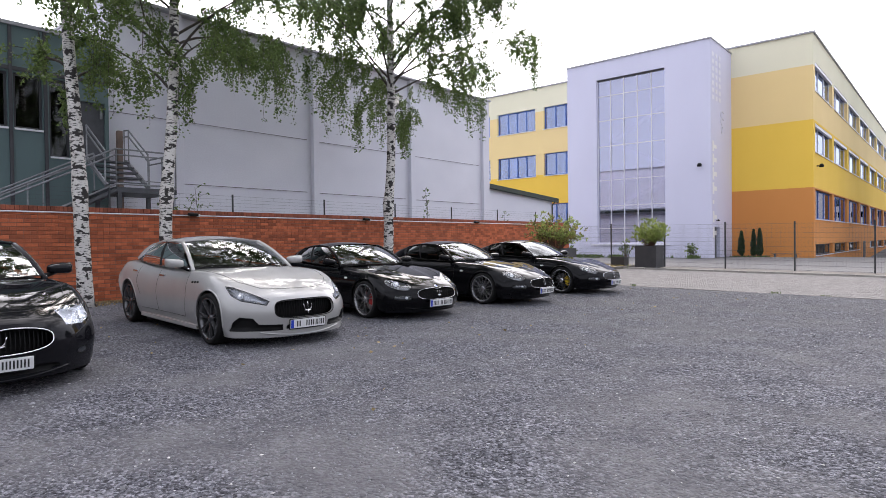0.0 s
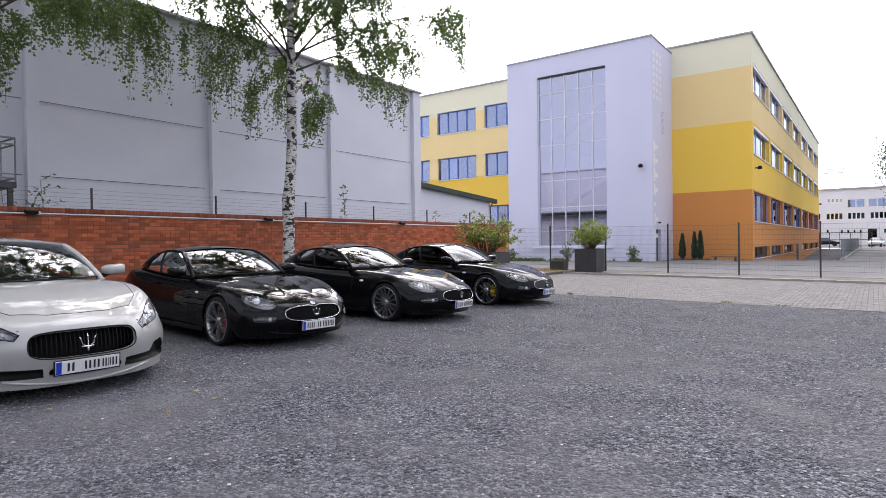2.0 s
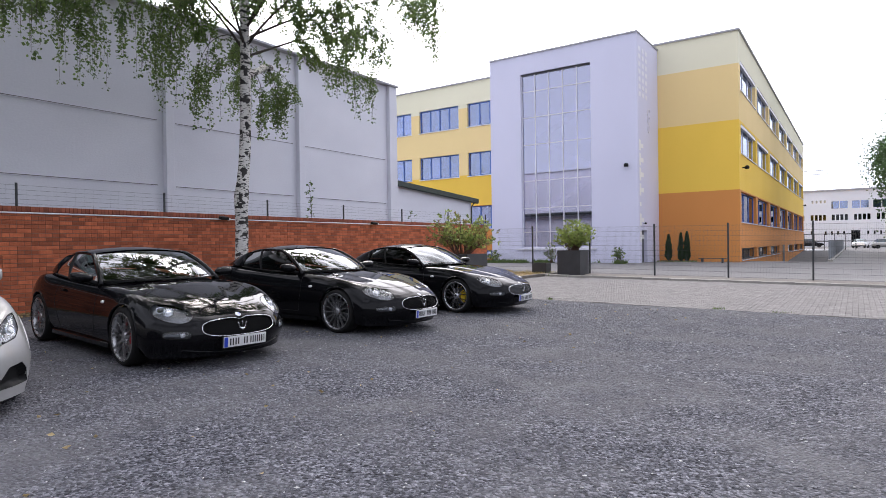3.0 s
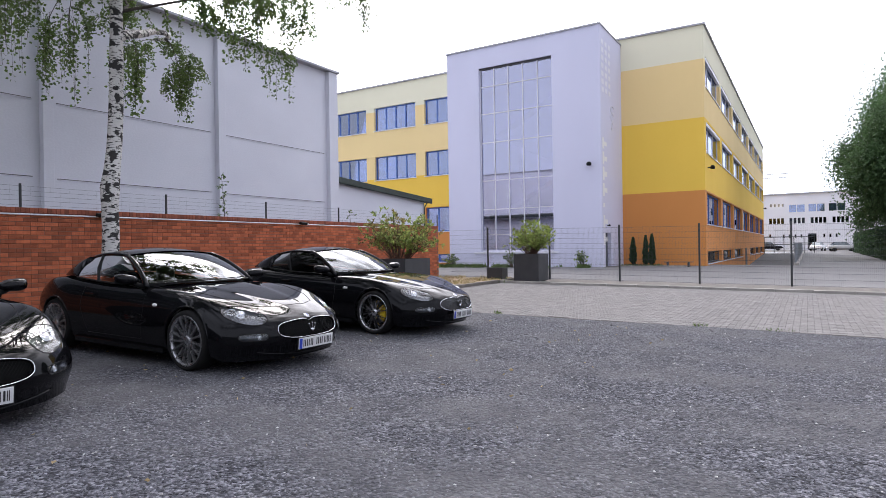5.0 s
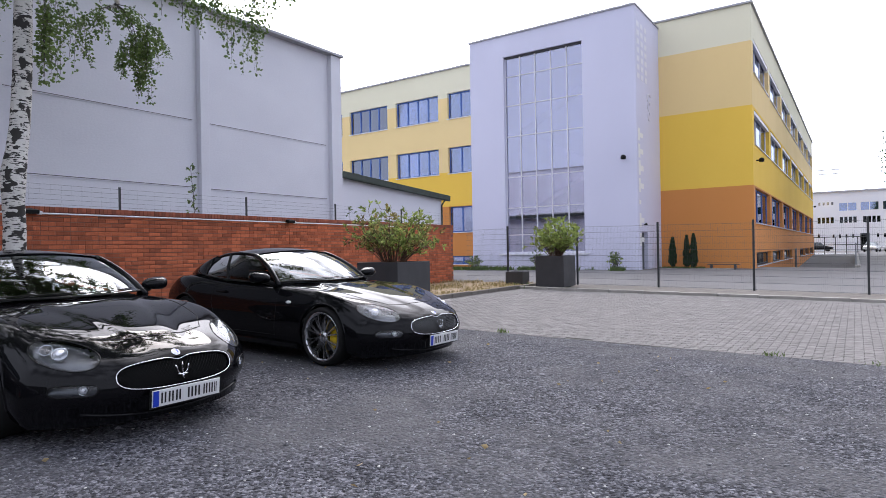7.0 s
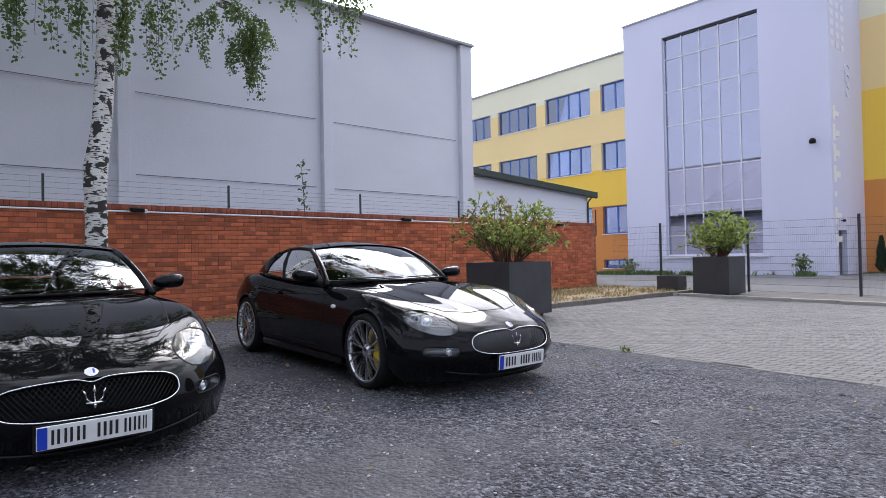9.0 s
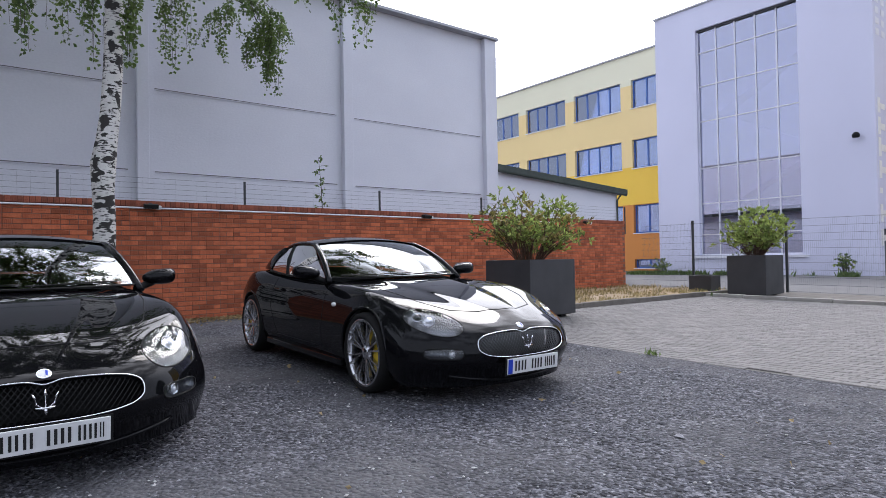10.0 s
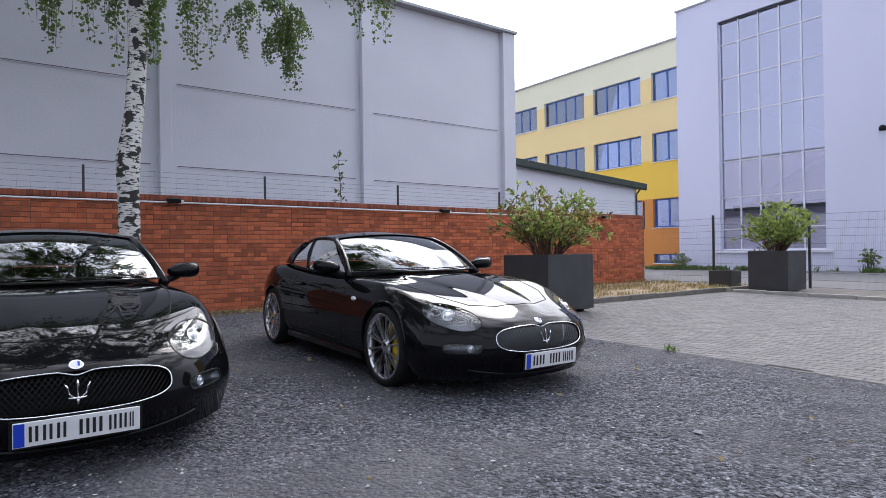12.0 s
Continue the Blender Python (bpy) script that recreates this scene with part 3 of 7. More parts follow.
part("roof", bm, M_ROOFING, shed)
bm = bmesh.new()
tube(bm, [(SX + 0.22, HY1 + 0.05, 4.5), (SX + 0.22, SY1 + 0.38, 3.96)], 0.07, 8)
part("gutter", bm, M_ROOFING, shed, smooth=True)
bm = bmesh.new()
tube(bm, [(SX + 0.2, SY1 + 0.05, 3.96), (SX + 0.06, SY1 - 0.06, 3.7), (SX + 0.06, SY1 - 0.06, 0.3)], 0.04, 8)
part("downpipe", bm, M_ROOFING, shed)


# ---- school building ----
school = thing("school_building", None, "three-storey school in orange, gold and cream bands with blue windows", "building")
FY, EX, YE, RZ = 48.75, -8.08, 108.8, 15.7


def window(axis, at, u0, u1, z0, z1, panes, parent, frame_mat=M_BLUE, depth=0.22, sill=True, curtain=False, pane_mat=M_PANE):
    """A framed window set back in an opening; axis is the wall's normal, 'at' its face, looking towards -y or +x."""
    inward = 1 if axis == "y" else -1

    def dims(a, b, c, d, w0, w1):
        w = sorted((at + inward * w0, at + inward * w1))
        return (w[0], w[1], a, b, c, d) if axis == "x" else (a, b, w[0], w[1], c, d)
    f = 0.09
    bm = bmesh.new()
    for q in ((u0, u1, z0, z0 + f), (u0, u1, z1 - f, z1), (u0, u0 + f, z0 + f, z1 - f), (u1 - f, u1, z0 + f, z1 - f)):
        box(bm, *dims(*q, depth, depth + 0.08))
    win = part("window", bm, frame_mat, parent)
    w = (u1 - u0 - 2 * f) / panes
    for k in range(panes):
        a = u0 + f + k * w
        bm = bmesh.new()
        box(bm, *dims(a + 0.02, a + w - 0.02, z0 + f, z1 - f, depth + 0.04, depth + 0.05))
        part("pane", bm, pane_mat, win)
        if k:
            bm = bmesh.new()
            box(bm, *dims(a - 0.05, a + 0.05, z0 + f, z1 - f, depth - 0.005, depth + 0.085))
            part("mullion", bm, frame_mat, win)
        # pale sheet behind listed panes: curtains west, painted sky reflection east
        if curtain and k in curtain:
            bm = bmesh.new()
            box(bm, *dims(a + 0.05, a + w - 0.05, z0 + f, z1 - f, depth + 0.16, depth + 0.18))
            part("curtain", bm, M_PALE_BACKING, win)
    if sill:
        bm = bmesh.new()
        box(bm, *dims(u0 - 0.05, u1 + 0.05, z0 - 0.06, z0, -0.07, depth))
        part("sill", bm, M_WHITEFRAME, win)
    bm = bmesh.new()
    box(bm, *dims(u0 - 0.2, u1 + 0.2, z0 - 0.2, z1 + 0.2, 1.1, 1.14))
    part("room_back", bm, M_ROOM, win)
    return win


ROWS_Z = ((11.82, 13.85), (7.5, 9.55), (2.85, 4.86), (0.35, 0.98))
west = [(-29.67 - 5.26 * i, -25.32 - 5.26 * i) for i in range(6)]
wall_sheet("wall", "y", FY, 0.4, -60, -13.5, 0, RZ, [(a, b, z0, z1) for a, b in west for z0, z1 in ROWS_Z], M_BANDS_BACK, school)
wall_sheet("wall", "y", FY, 0.4, -13.5, EX, 0, RZ, [], M_BANDS, school)
for i, (a, b) in enumerate(west):
    for j, (z0, z1) in enumerate(ROWS_Z):
        window("y", FY, a, b, z0, z1, 4, school, curtain=((1,) if (i, j) == (1, 1) else (3,) if (i, j) in ((0, 1), (2, 0)) else (0, 2) if (i, j) == (0, 2) else ()))
east = [(49.5 + 8.45 * i, 57.0 + 8.45 * i) for i in range(7)]
EROWS = ((11.82, 13.85), (7.5, 9.55), (2.78, 4.89), (0.18, 0.98))
wall_sheet("wall", "x", EX, -0.4, FY + 0.4, YE, 0, RZ, [(a, b, z0, z1) for i, (a, b) in enumerate(east) for z0, z1 in EROWS if (i, z0) != (3, EROWS[3][0])], M_BANDS, school)
for i, (a, b) in enumerate(east):
    for j, (z0, z1) in enumerate(EROWS):
        if (i, j) == (3, 3):
            continue
        # upper rows: sky reflection in two panes is painted as pale sheets
        window("x", EX, a, b, z0, z1, 3, school, sill=True, frame_mat=(M_WHITEFRAME, M_WHITEFRAME, M_BLUE, M_DKSTEEL)[j], curtain=((0, 1) if j < 2 else ()), pane_mat=M_PANE if j < 2 else M_DUSKPANE)
        if j < 2:
            solid("blind_box", (EX - 0.2, EX - 0.02, a, b, z1 - 0.22, z1 - 0.003), M_WHITEFRAME, school)
wall_sheet("wall", "y", YE, -0.4, -60, EX - 0.4, 0, RZ, [], M_BANDS, school)
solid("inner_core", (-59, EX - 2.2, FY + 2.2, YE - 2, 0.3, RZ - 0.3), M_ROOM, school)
solid("roof", (-60, EX + 0.12, FY - 0.12, YE + 0.1, RZ, RZ + 0.12), M_COPING, school)
solid("ledge", (EX, EX + 0.5, FY - 0.1, RY0 - 0.1, -0.4, 0.02), M_KERB, school)
solid("basement_wall", (EX - 0.4, EX, FY + 0.4, YE, RDEEP - 0.3, -0.003), M_BANDS, school)
basement_door = solid("basement_door", (EX - 0.02, EX + 0.03, 77.0, 79.0, RDEEP + 0.88, 1.02), M_DKSTEEL, school, 0.01, "dark blue-grey basement door")
solid("door_handle", (EX + 0.03, EX + 0.09, 78.7, 78.8, -0.05, 0.0), M_STEEL, basement_door)

# stair tower with its curtain wall
M_MULLION = surface("grey_lilac_aluminium", (0.74, 0.74, 0.82), (0.68, 0.68, 0.76), 6, 0.4)
TX0, TX1, TY, TZ = -24.5, -13.4, 43.84, 15.32
GX0, GX1, GZ0, GZ1 = -21.95, -16.6, 1.16, 13.95
wall_sheet("tower_wall", "y", TY, 0.6, TX0, TX1, 0, TZ, [(GX0, GX1, GZ0, GZ1)], M_LILAC, school, "lilac render")
wall_sheet("tower_wall", "x", TX1, -0.4, TY + 0.6, FY, 0, TZ, [(44.5, 45.75, 0, 2.3)], M_LILAC, school, "lilac render")
wall_sheet("tower_wall", "x", TX0, 0.4, TY + 0.6, FY, 0, TZ, [], M_LILAC, school, "lilac render")
solid("tower_roof", (TX0 - 0.06, TX1 + 0.06, TY - 0.08, FY, TZ, TZ + 0.1), M_COPING, school)
cw = solid("curtain_wall", (GX0 + 0.05, GX1 - 0.05, TY + 0.2, TY + 0.3, GZ0, GZ0 + 0.1), M_MULLION, school)
cols = [GX0 + (GX1 - GX0) * k / 5 for k in range(6)]
rows = [GZ0, 2.35, 4.1, 6.1, 8.75, 10.75, 12.65, GZ1]
for k, x in enumerate(cols):
    w = 0.03 if 0 < k < 5 else 0.05
    solid("mullion", (x - w, x + w, TY + 0.19, TY + 0.3, GZ0, GZ1), M_MULLION, cw)
for z in rows[1:-1]:
    solid("transom", (GX0, GX1, TY + 0.195, TY + 0.295, z - 0.025, z + 0.025), M_MULLION, cw)
solid("lintel", (GX0, GX1, TY + 0.12, TY + 0.6, GZ1 - 0.1, GZ1), M_DARKFRAME, cw)
for a, b in zip(cols, cols[1:]):
    for c, d in zip(rows, rows[1:]):
        solid("pane", (a + 0.02, b - 0.02, TY + 0.24, TY + 0.25, c + 0.015, d - 0.015), M_TINTED, cw)
solid("stair_soffit", (GX0, GX1, TY + 1.4, TY + 4.0, 3.4, 3.75), M_DARKFRAME, school)
solid("stair_room", (TX0 + 0.6, TX1 - 0.6, TY + 4.1, TY + 4.2, 0, TZ), M_PALE_BACKING, school)
for k, (z0, z1, s) in enumerate(((3.7, 6.6, 1), (6.6, 9.4, -1), (9.4, 12.3, 1))):
    bm = bmesh.new()
    vs = box(bm, GX0 + 0.3, GX1 - 0.2, TY + 1.6 + 1.1 * (k % 2), TY + 2.6 + 1.1 * (k % 2), -0.2, 0.2)
    for v in vs:
        t = (v.co.x - GX0) / (GX1 - GX0)
        v.co.z += z0 + (z1 - z0) * (t if s > 0 else 1 - t)
    part("stair_flight", bm, M_LILAC, school)
solid("window_ledge", (GX0 - 0.5, GX1 + 0.3, TY - 0.12, TY + 0.3, GZ0 - 0.12, GZ0 - 0.01), M_WHITEFRAME, school)
door = solid("door", (TX1 - 0.3, TX1 - 0.24, 44.5, 45.75, 0, 2.3), M_DKSTEEL, school, 0.01)
solid("door_handle", (TX1 - 0.24, TX1 - 0.18, 44.62, 44.74, 1.0, 1.05), M_STEEL, door)


solid("bed_edging", (-13.1, -8.9, 46.3, 46.45, -0.1, 0.14), M_KERB, school, 0.01, "low concrete edging of the planting bed")
bench = thing("low_bench", None, "low dark slatted bench before the orange wall", "bench")
for k in range(3):
    solid("slat", (-10.3, -8.6, 46.62 + 0.14 * k, 46.74 + 0.14 * k, 0.34, 0.38), M_DKSTEEL, bench, 0.004)
for x in (-10.1, -8.85):
    solid("leg", (x - 0.05, x + 0.05, 46.64, 47.0, -0.05, 0.34), M_DKSTEEL, bench)


def facade_lamp(m, k=1.0):
    ob = thing("facade_floodlight", m, "small black floodlight on the facade", "lamp", "floodlights on the school")
    solid("arm", (-0.04 * k, 0.04 * k, -0.25 * k, 0.0, -0.04 * k, 0.04 * k), M_BLACKPLASTIC, ob, 0.01 * k)
    bm = bmesh.new()
    lathe(bm, [(r * k, o * k) for r, o in ((0.02, -0.1), (0.14, -0.1), (0.16, 0.03), (0.09, 0.13), (0.02, 0.15))], 14, "z", (0, -0.3 * k, 0))
    part("housing", bm, M_BLACKPLASTIC, ob, smooth=True)


facade_lamp(pose(-14.1, TY, 6.6))
facade_lamp(pose(EX, 50.0, 6.55, 0, 0, 90))
facade_lamp(pose(EX, 107.5, 6.6, 0, 0, 90))
facade_lamp(pose(TX1, 44.9, 2.75, 0, 0, 90), 0.5)

# lettering of the facade as plain white shapes
sign = thing("facade_sign", None, "plain white upright lettering shapes on the lilac wall", "sign")
random.seed(5)
for z, h in ((1.5, 0.75), (2.6, 0.8), (3.9, 0.25), (4.6, 0.8), (5.6, 0.85), (6.6, 0.8), (7.6, 0.7)):
    bm = bmesh.new()
    box(bm, TX1 + 0.002, TX1 + 0.02, 44.1, 44.42, z, z + h)
    if h > 0.4:
        box(bm, TX1 + 0.002, TX1 + 0.02, 44.44, 45.0, z + h * 0.3, z + h * 0.66)
    part("letter_shape", bm, M_WHITE, sign)
for k in range(7):
    for j in range(3):
        bm = bmesh.new()
        box(bm, TX1 + 0.002, TX1 + 0.015, 44.1 + 0.75 * j, 44.55 + 0.75 * j, 11.2 + k * 0.5, 11.5 + k * 0.5)
        part("letter_shape", bm, M_MULLION, sign)
bm = bmesh.new()
for k, z in enumerate((9.3, 9.9, 10.4)):
    pts = [(TX1 + 0.02, 46.35 + 0.3 * math.cos(t) * (0.8 + 0.2 * k % 2), z + 0.26 * math.sin(t)) for t in steps(0.4, 5.6, 12)]
    tube(bm, pts, 0.03, 5)
part("emblem", bm, M_MULLION, sign, "grey looping emblem outline")


# ---- green office building and outside stair ----
green = thing("green_office", None, "dark green panelled office building with tall windows", "building")
GXF = -19.3
cells = [(5.51 - 0.8 * (i + 1), 5.51 - 0.8 * i) for i in range(16)]
holes = [(a + 0.07, b - 0.06, 4.66, 6.12) for a, b in cells] + [(5.6, 6.1, 3.98, 6.12)]
entry = (6.2, 7.02, 3.95, 5.64)
wall_sheet("wall", "x", GXF, -0.3, -8, 7.12, 0, 7.35, holes + [entry], M_GREEN, green)
solid("roof", (-32, GXF + 0.06, -8, 7.14, 7.35, 7.45), M_COPING, green)
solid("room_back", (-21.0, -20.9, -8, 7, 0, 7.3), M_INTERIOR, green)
wall_sheet("wall", "y", 7.12, -0.3, -32, GXF - 0.3, 0, 7.35, [], M_GREEN, green)
for a, b, z0, z1 in holes:
    bm = bmesh.new()
    f = 0.06
    for q in ((a, b, z0, z0 + f), (a, b, z1 - f, z1), (a, a + f, z0 + f, z1 - f), (b - f, b, z0 + f, z1 - f)):
        box(bm, GXF - 0.16, GXF - 0.08, *q)
    win = part("window", bm, M_DARKFRAME, green)
    solid("pane", (GXF - 0.13, GXF - 0.12, a + f, b - f, z0 + f, z1 - f), M_DARKPANE, win)
    solid("sill", (GXF - 0.15, GXF + 0.05, a, b, z0 - 0.05, z0), M_WHITEFRAME, win)
for a, b in cells:
    solid("panel_rib", (GXF + 0.002, GXF + 0.06, b - 0.04, b + 0.04, 0, 7.33), M_DARKFRAME, green)
office_door = solid("door", (GXF - 0.14, GXF - 0.08, *entry), M_DKSTEEL, green, 0.01, "dark grey door")
solid("door_closer", (GXF - 0.08, GXF - 0.03, 6.9, 6.96, 5.2, 5.5), M_STEEL, office_door)
solid("fascia_band", (GXF + 0.002, GXF + 0.05, -8, 7.1, 6.17, 6.27), M_DARKFRAME, green)

stair = thing("outside_stair", None, "grey steel outside stair with tubular rails", "stair")
LZ = 3.06
solid("landing", (-18.9, -17.2, 6.5, 8.1, LZ - 0.14, LZ), M_DKSTEEL, stair)
for x in (-18.8, -17.3):
    for y in (6.6, 8.0):
        solid("support_post", (x - 0.05, x + 0.05, y - 0.05, y + 0.05, 0.1, LZ - 0.14), M_DKSTEEL, stair)
for k in range(16):
    y = 6.48 - 0.33 * k
    solid("tread", (-18.4, -17.25, y - 0.3, y, LZ - 0.17 * (k + 1) - 0.04, LZ - 0.17 * (k + 1)), M_DKSTEEL, stair)
for k in range(5):
    solid("tread", (-17.9 - 0.28 * k, -17.6 - 0.28 * k, 6.42, 7.45, LZ + 0.175 * (k + 1) - 0.05, LZ + 0.175 * (k + 1)), M_DKSTEEL, stair)
for y in (6.4, 7.47):
    bm = bmesh.new()
    tube(bm, [(-17.55, y, LZ + 0.05), (-19.0, y, LZ + 0.92)], 0.06, 6)
    part("stringer", bm, M_STEEL, stair)
for x in (-18.42, -17.22):
    bm = bmesh.new()
    tube(bm, [(x, 6.5, LZ - 0.1), (x, 1.5, LZ - 0.1 - 2.57)], 0.07, 6)
    part("stringer", bm, M_DKSTEEL, stair)


def rail(pts, heights=(1.0, 0.82), r=0.024, balusters=0.0):
    for h in heights:
        bm = bmesh.new()
        tube(bm, [(x, y, z + h) for x, y, z in pts], r, 6)
        part("rail", bm, M_STEEL, stair)
    for (ax, ay, az), (bx, by, bz) in zip(pts, pts[1:]):
        n = max(1, round(math.dist((ax, ay), (bx, by)) / 1.1))
        for k in range(n + 1):
            t = k / n
            p = (ax + (bx - ax) * t, ay + (by - ay) * t, az + (bz - az) * t)
            bm = bmesh.new()
            tube(bm, [p, (p[0], p[1], p[2] + heights[0])], 0.02, 6)
            part("rail_post", bm, M_STEEL, stair)
        if balusters:
            n = round(math.dist((ax, ay), (bx, by)) / balusters)
            bm = bmesh.new()
            for k in range(n):
                t = k / n
                p = (ax + (bx - ax) * t, ay + (by - ay) * t, az + (bz - az) * t)
                tube(bm, [(p[0], p[1], p[2] + 0.1), (p[0], p[1], p[2] + heights[-1])], 0.008, 4)
            part("balusters", bm, M_STEEL, stair)


rail([(-17.2, 1.5, LZ - 2.56), (-17.2, 6.5, LZ), (-17.2, 8.08, LZ), (-18.9, 8.08, LZ)], (1.0, 0.85, 0.08), balusters=0.13)
rail([(-18.45, 1.5, LZ - 2.56), (-18.45, 6.4, LZ)], (1.0, 0.85))
rail([(-17.62, 6.38, LZ), (-18.9, 6.38, LZ + 0.85)], (0.98, 0.8))
rail([(-17.62, 7.5, LZ), (-18.9, 7.5, LZ + 0.85), (-19.2, 7.5, LZ + 0.87)], (0.98, 0.8))
solid("brown_post", (-19.3, -19.15, 7.3, 7.45, 0.1, 4.9), M_RUST, stair, 0.02, "rust-brown upright post")


# ---- mesh fence ----
fence = thing("mesh_fence", None, "dark double-rod mesh fence with slim posts", "fence")
FX = [-14.1 + 2.8 * i for i in range(12)]


def fence_y(x):
    return 29.35 - 0.02 * (x + 8)


for x in FX:
    z = ground_z(x)
    solid("post", (x - 0.03, x + 0.03, fence_y(x) - 0.03, fence_y(x) + 0.03, z - 0.2, z + 2.16), M_FENCE, fence, 0.005)
for a, b in zip([-16.0] + FX, FX):
    bm = bmesh.new()
    za, zb = ground_z(a), ground_z(b)
    for k in range(11):
        for o in (-0.012, 0.012):
            tube(bm, [(a, fence_y(a) + 0.04 + o, za + 0.06 + 0.2 * k), (b, fence_y(b) + 0.04 + o, zb + 0.06 + 0.2 * k)], 0.0045, 4, caps=False)
    n = round((b - a) / 0.05)
    for k in range(1, n):
        t = k / n
        x, z = a + (b - a) * t, za + (zb - za) * t
        tube(bm, [(x, fence_y(x) + 0.04, z + 0.04), (x, fence_y(x) + 0.04, z + 2.09)], 0.0016, 3, caps=False)
    part("mesh_panel", bm, M_WIRE, fence)


# ---- cars ----
UNIT = 1.0
from mathutils.bvhtree import BVHTree



def fair(keys, s=0.09):
    """The curve through the keys with its bends eased over a few centimetres, so that reflections run smoothly."""
    (x0, v0), (x1, v1), (x2, v2), (x3, v3) = keys[0], keys[1], keys[-2], keys[-1]
    f = curve([(x0 - 0.4, v0 - 0.4 * (v1 - v0) / (x1 - x0))] + list(keys) + [(x3 + 0.4, v3 + 0.4 * (v3 - v2) / (x3 - x2))])
    offs = np.linspace(-2.4, 2.4, 9)
    weights = np.exp(-0.5 * offs**2)
    weights /= weights.sum()
    return lambda x: sum(w * f(x + o * s) for w, o in zip(weights, offs))


def body_shell(S, nx=132, ns=22, nt=72, rounds=9):
    """The painted lower body: a lattice drawn over the side, plan and section curves, then eased so that its edges round off."""
    ZT, ZS, W, ZB = (fair(S[k]) for k in ("top", "shoulder", "width", "bottom"))
    NOSE, SIDE = curve(S["nose"]), curve(S["side"])
    xr, xf = S["ends"]
    t = np.linspace(0, 1, nx)
    xs = xr + (xf - xr) * t
    wm = max(W(xs))
    c = np.linspace(0, 1, ns)
    b = np.linspace(-1, 1, nt)
    verts, index = [], {}

    def shift(x, y, zrel):
        kf = np.clip((x - S["front_from"]) / (xf - S["front_from"]), 0, 1) ** 1.5
        kr = np.clip((S["rear_from"] - x) / (S["rear_from"] - xr), 0, 1) ** 1.5
        yn = abs(y) / wm
        return x - kf * S["plan_front"] * yn ** S["plan_power"] + kf**2 * NOSE(zrel) + kr * S["plan_rear"] * yn**2.6 - kr**2 * 0.8 * NOSE(zrel)

    def top_z(x, bb):
        z = ZS(x) + (ZT(x) - ZS(x)) * (1 - abs(bb) ** S["crown"])
        yr = 0.12 + 0.3 * np.clip((xf - x) / 1.7, 0, 1)
        if x > 0.5:
            inner = np.clip((yr + 0.025 - abs(bb) * W(x) * 0.88) / 0.05, 0, 1)
            z += S["ridge"] * inner * (1 - 0.25 * abs(bb)) * min(1, (x - 0.5) / 0.3) * min(1, (xf - x) / 0.25)
        return z

    def put(key, x, y, z, zrel):
        index[key] = len(verts)
        verts.append((shift(x, y, zrel), y, z))
    for i, x in enumerate(xs):
        w, zb, zs = W(x), ZB(x), ZS(x)
        for s in (-1, 1):
            for j in range(ns):
                put((i, s, j), x, s * w * SIDE(c[j]), zb + (zs - zb) * c[j], c[j])
        for k in range(1, nt - 1):
            put((i, 0, k), x, b[k] * w * SIDE(1.0), top_z(x, b[k]), 1.0)

    def top(i, k):
        return index[i, -1, ns - 1] if k == 0 else index[i, 1, ns - 1] if k == nt - 1 else index[i, 0, k]
    faces = []
    for i in range(nx - 1):
        for j in range(ns - 1):
            faces.append((index[i, -1, j], index[i + 1, -1, j], index[i + 1, -1, j + 1], index[i, -1, j + 1]))
            faces.append((index[i, 1, j], index[i, 1, j + 1], index[i + 1, 1, j + 1], index[i + 1, 1, j]))
        for k in range(nt - 1):
            faces.append((top(i, k), top(i + 1, k), top(i + 1, k + 1), top(i, k + 1)))
    for i in (0, nx - 1):
        x = xs[i]
        w, zb = W(x), ZB(x)
        for k in range(1, nt - 1):
            zt = top_z(x, b[k])
            for j in range(ns - 1):
                put((i, 9, k, j), x, b[k] * w * SIDE(c[j]), zb + (zt - zb) * c[j], c[j])

        def cap(k, j):
            return top(i, k) if j == ns - 1 else index[i, -1, j] if k == 0 else index[i, 1, j] if k == nt - 1 else index[i, 9, k, j]
        for k in range(nt - 1):
            for j in range(ns - 1):
                q = (cap(k, j), cap(k + 1, j), cap(k + 1, j + 1), cap(k, j + 1))
                faces.append(q if i else q[::-1])
    co = np.array(verts)
    pairs = np.array(sorted({tuple(sorted(e)) for f in faces for e in zip(f, f[1:] + f[:1])}))
    count = np.zeros(len(co))
    np.add.at(count, pairs[:, 0], 1), np.add.at(count, pairs[:, 1], 1)
    pinned = np.array([v for k, v in index.items() if (len(k) == 3 and k[1] and k[2] == 0) or (len(k) == 4 and k[3] == 0)])
    for r in range(rounds):
        acc = np.zeros_like(co)
        np.add.at(acc, pairs[:, 0], co[pairs[:, 1]]), np.add.at(acc, pairs[:, 1], co[pairs[:, 0]])
        soft = co * 0.45 + 0.55 * acc / count[:, None]
        soft[pinned] = co[pinned]
        co = soft
    bm = bmesh.new()
    vs = [bm.verts.new(v) for v in co]
    for f in faces:
        bm.faces.new([vs[i] for i in f])
    bm.normal_update()
    return bm


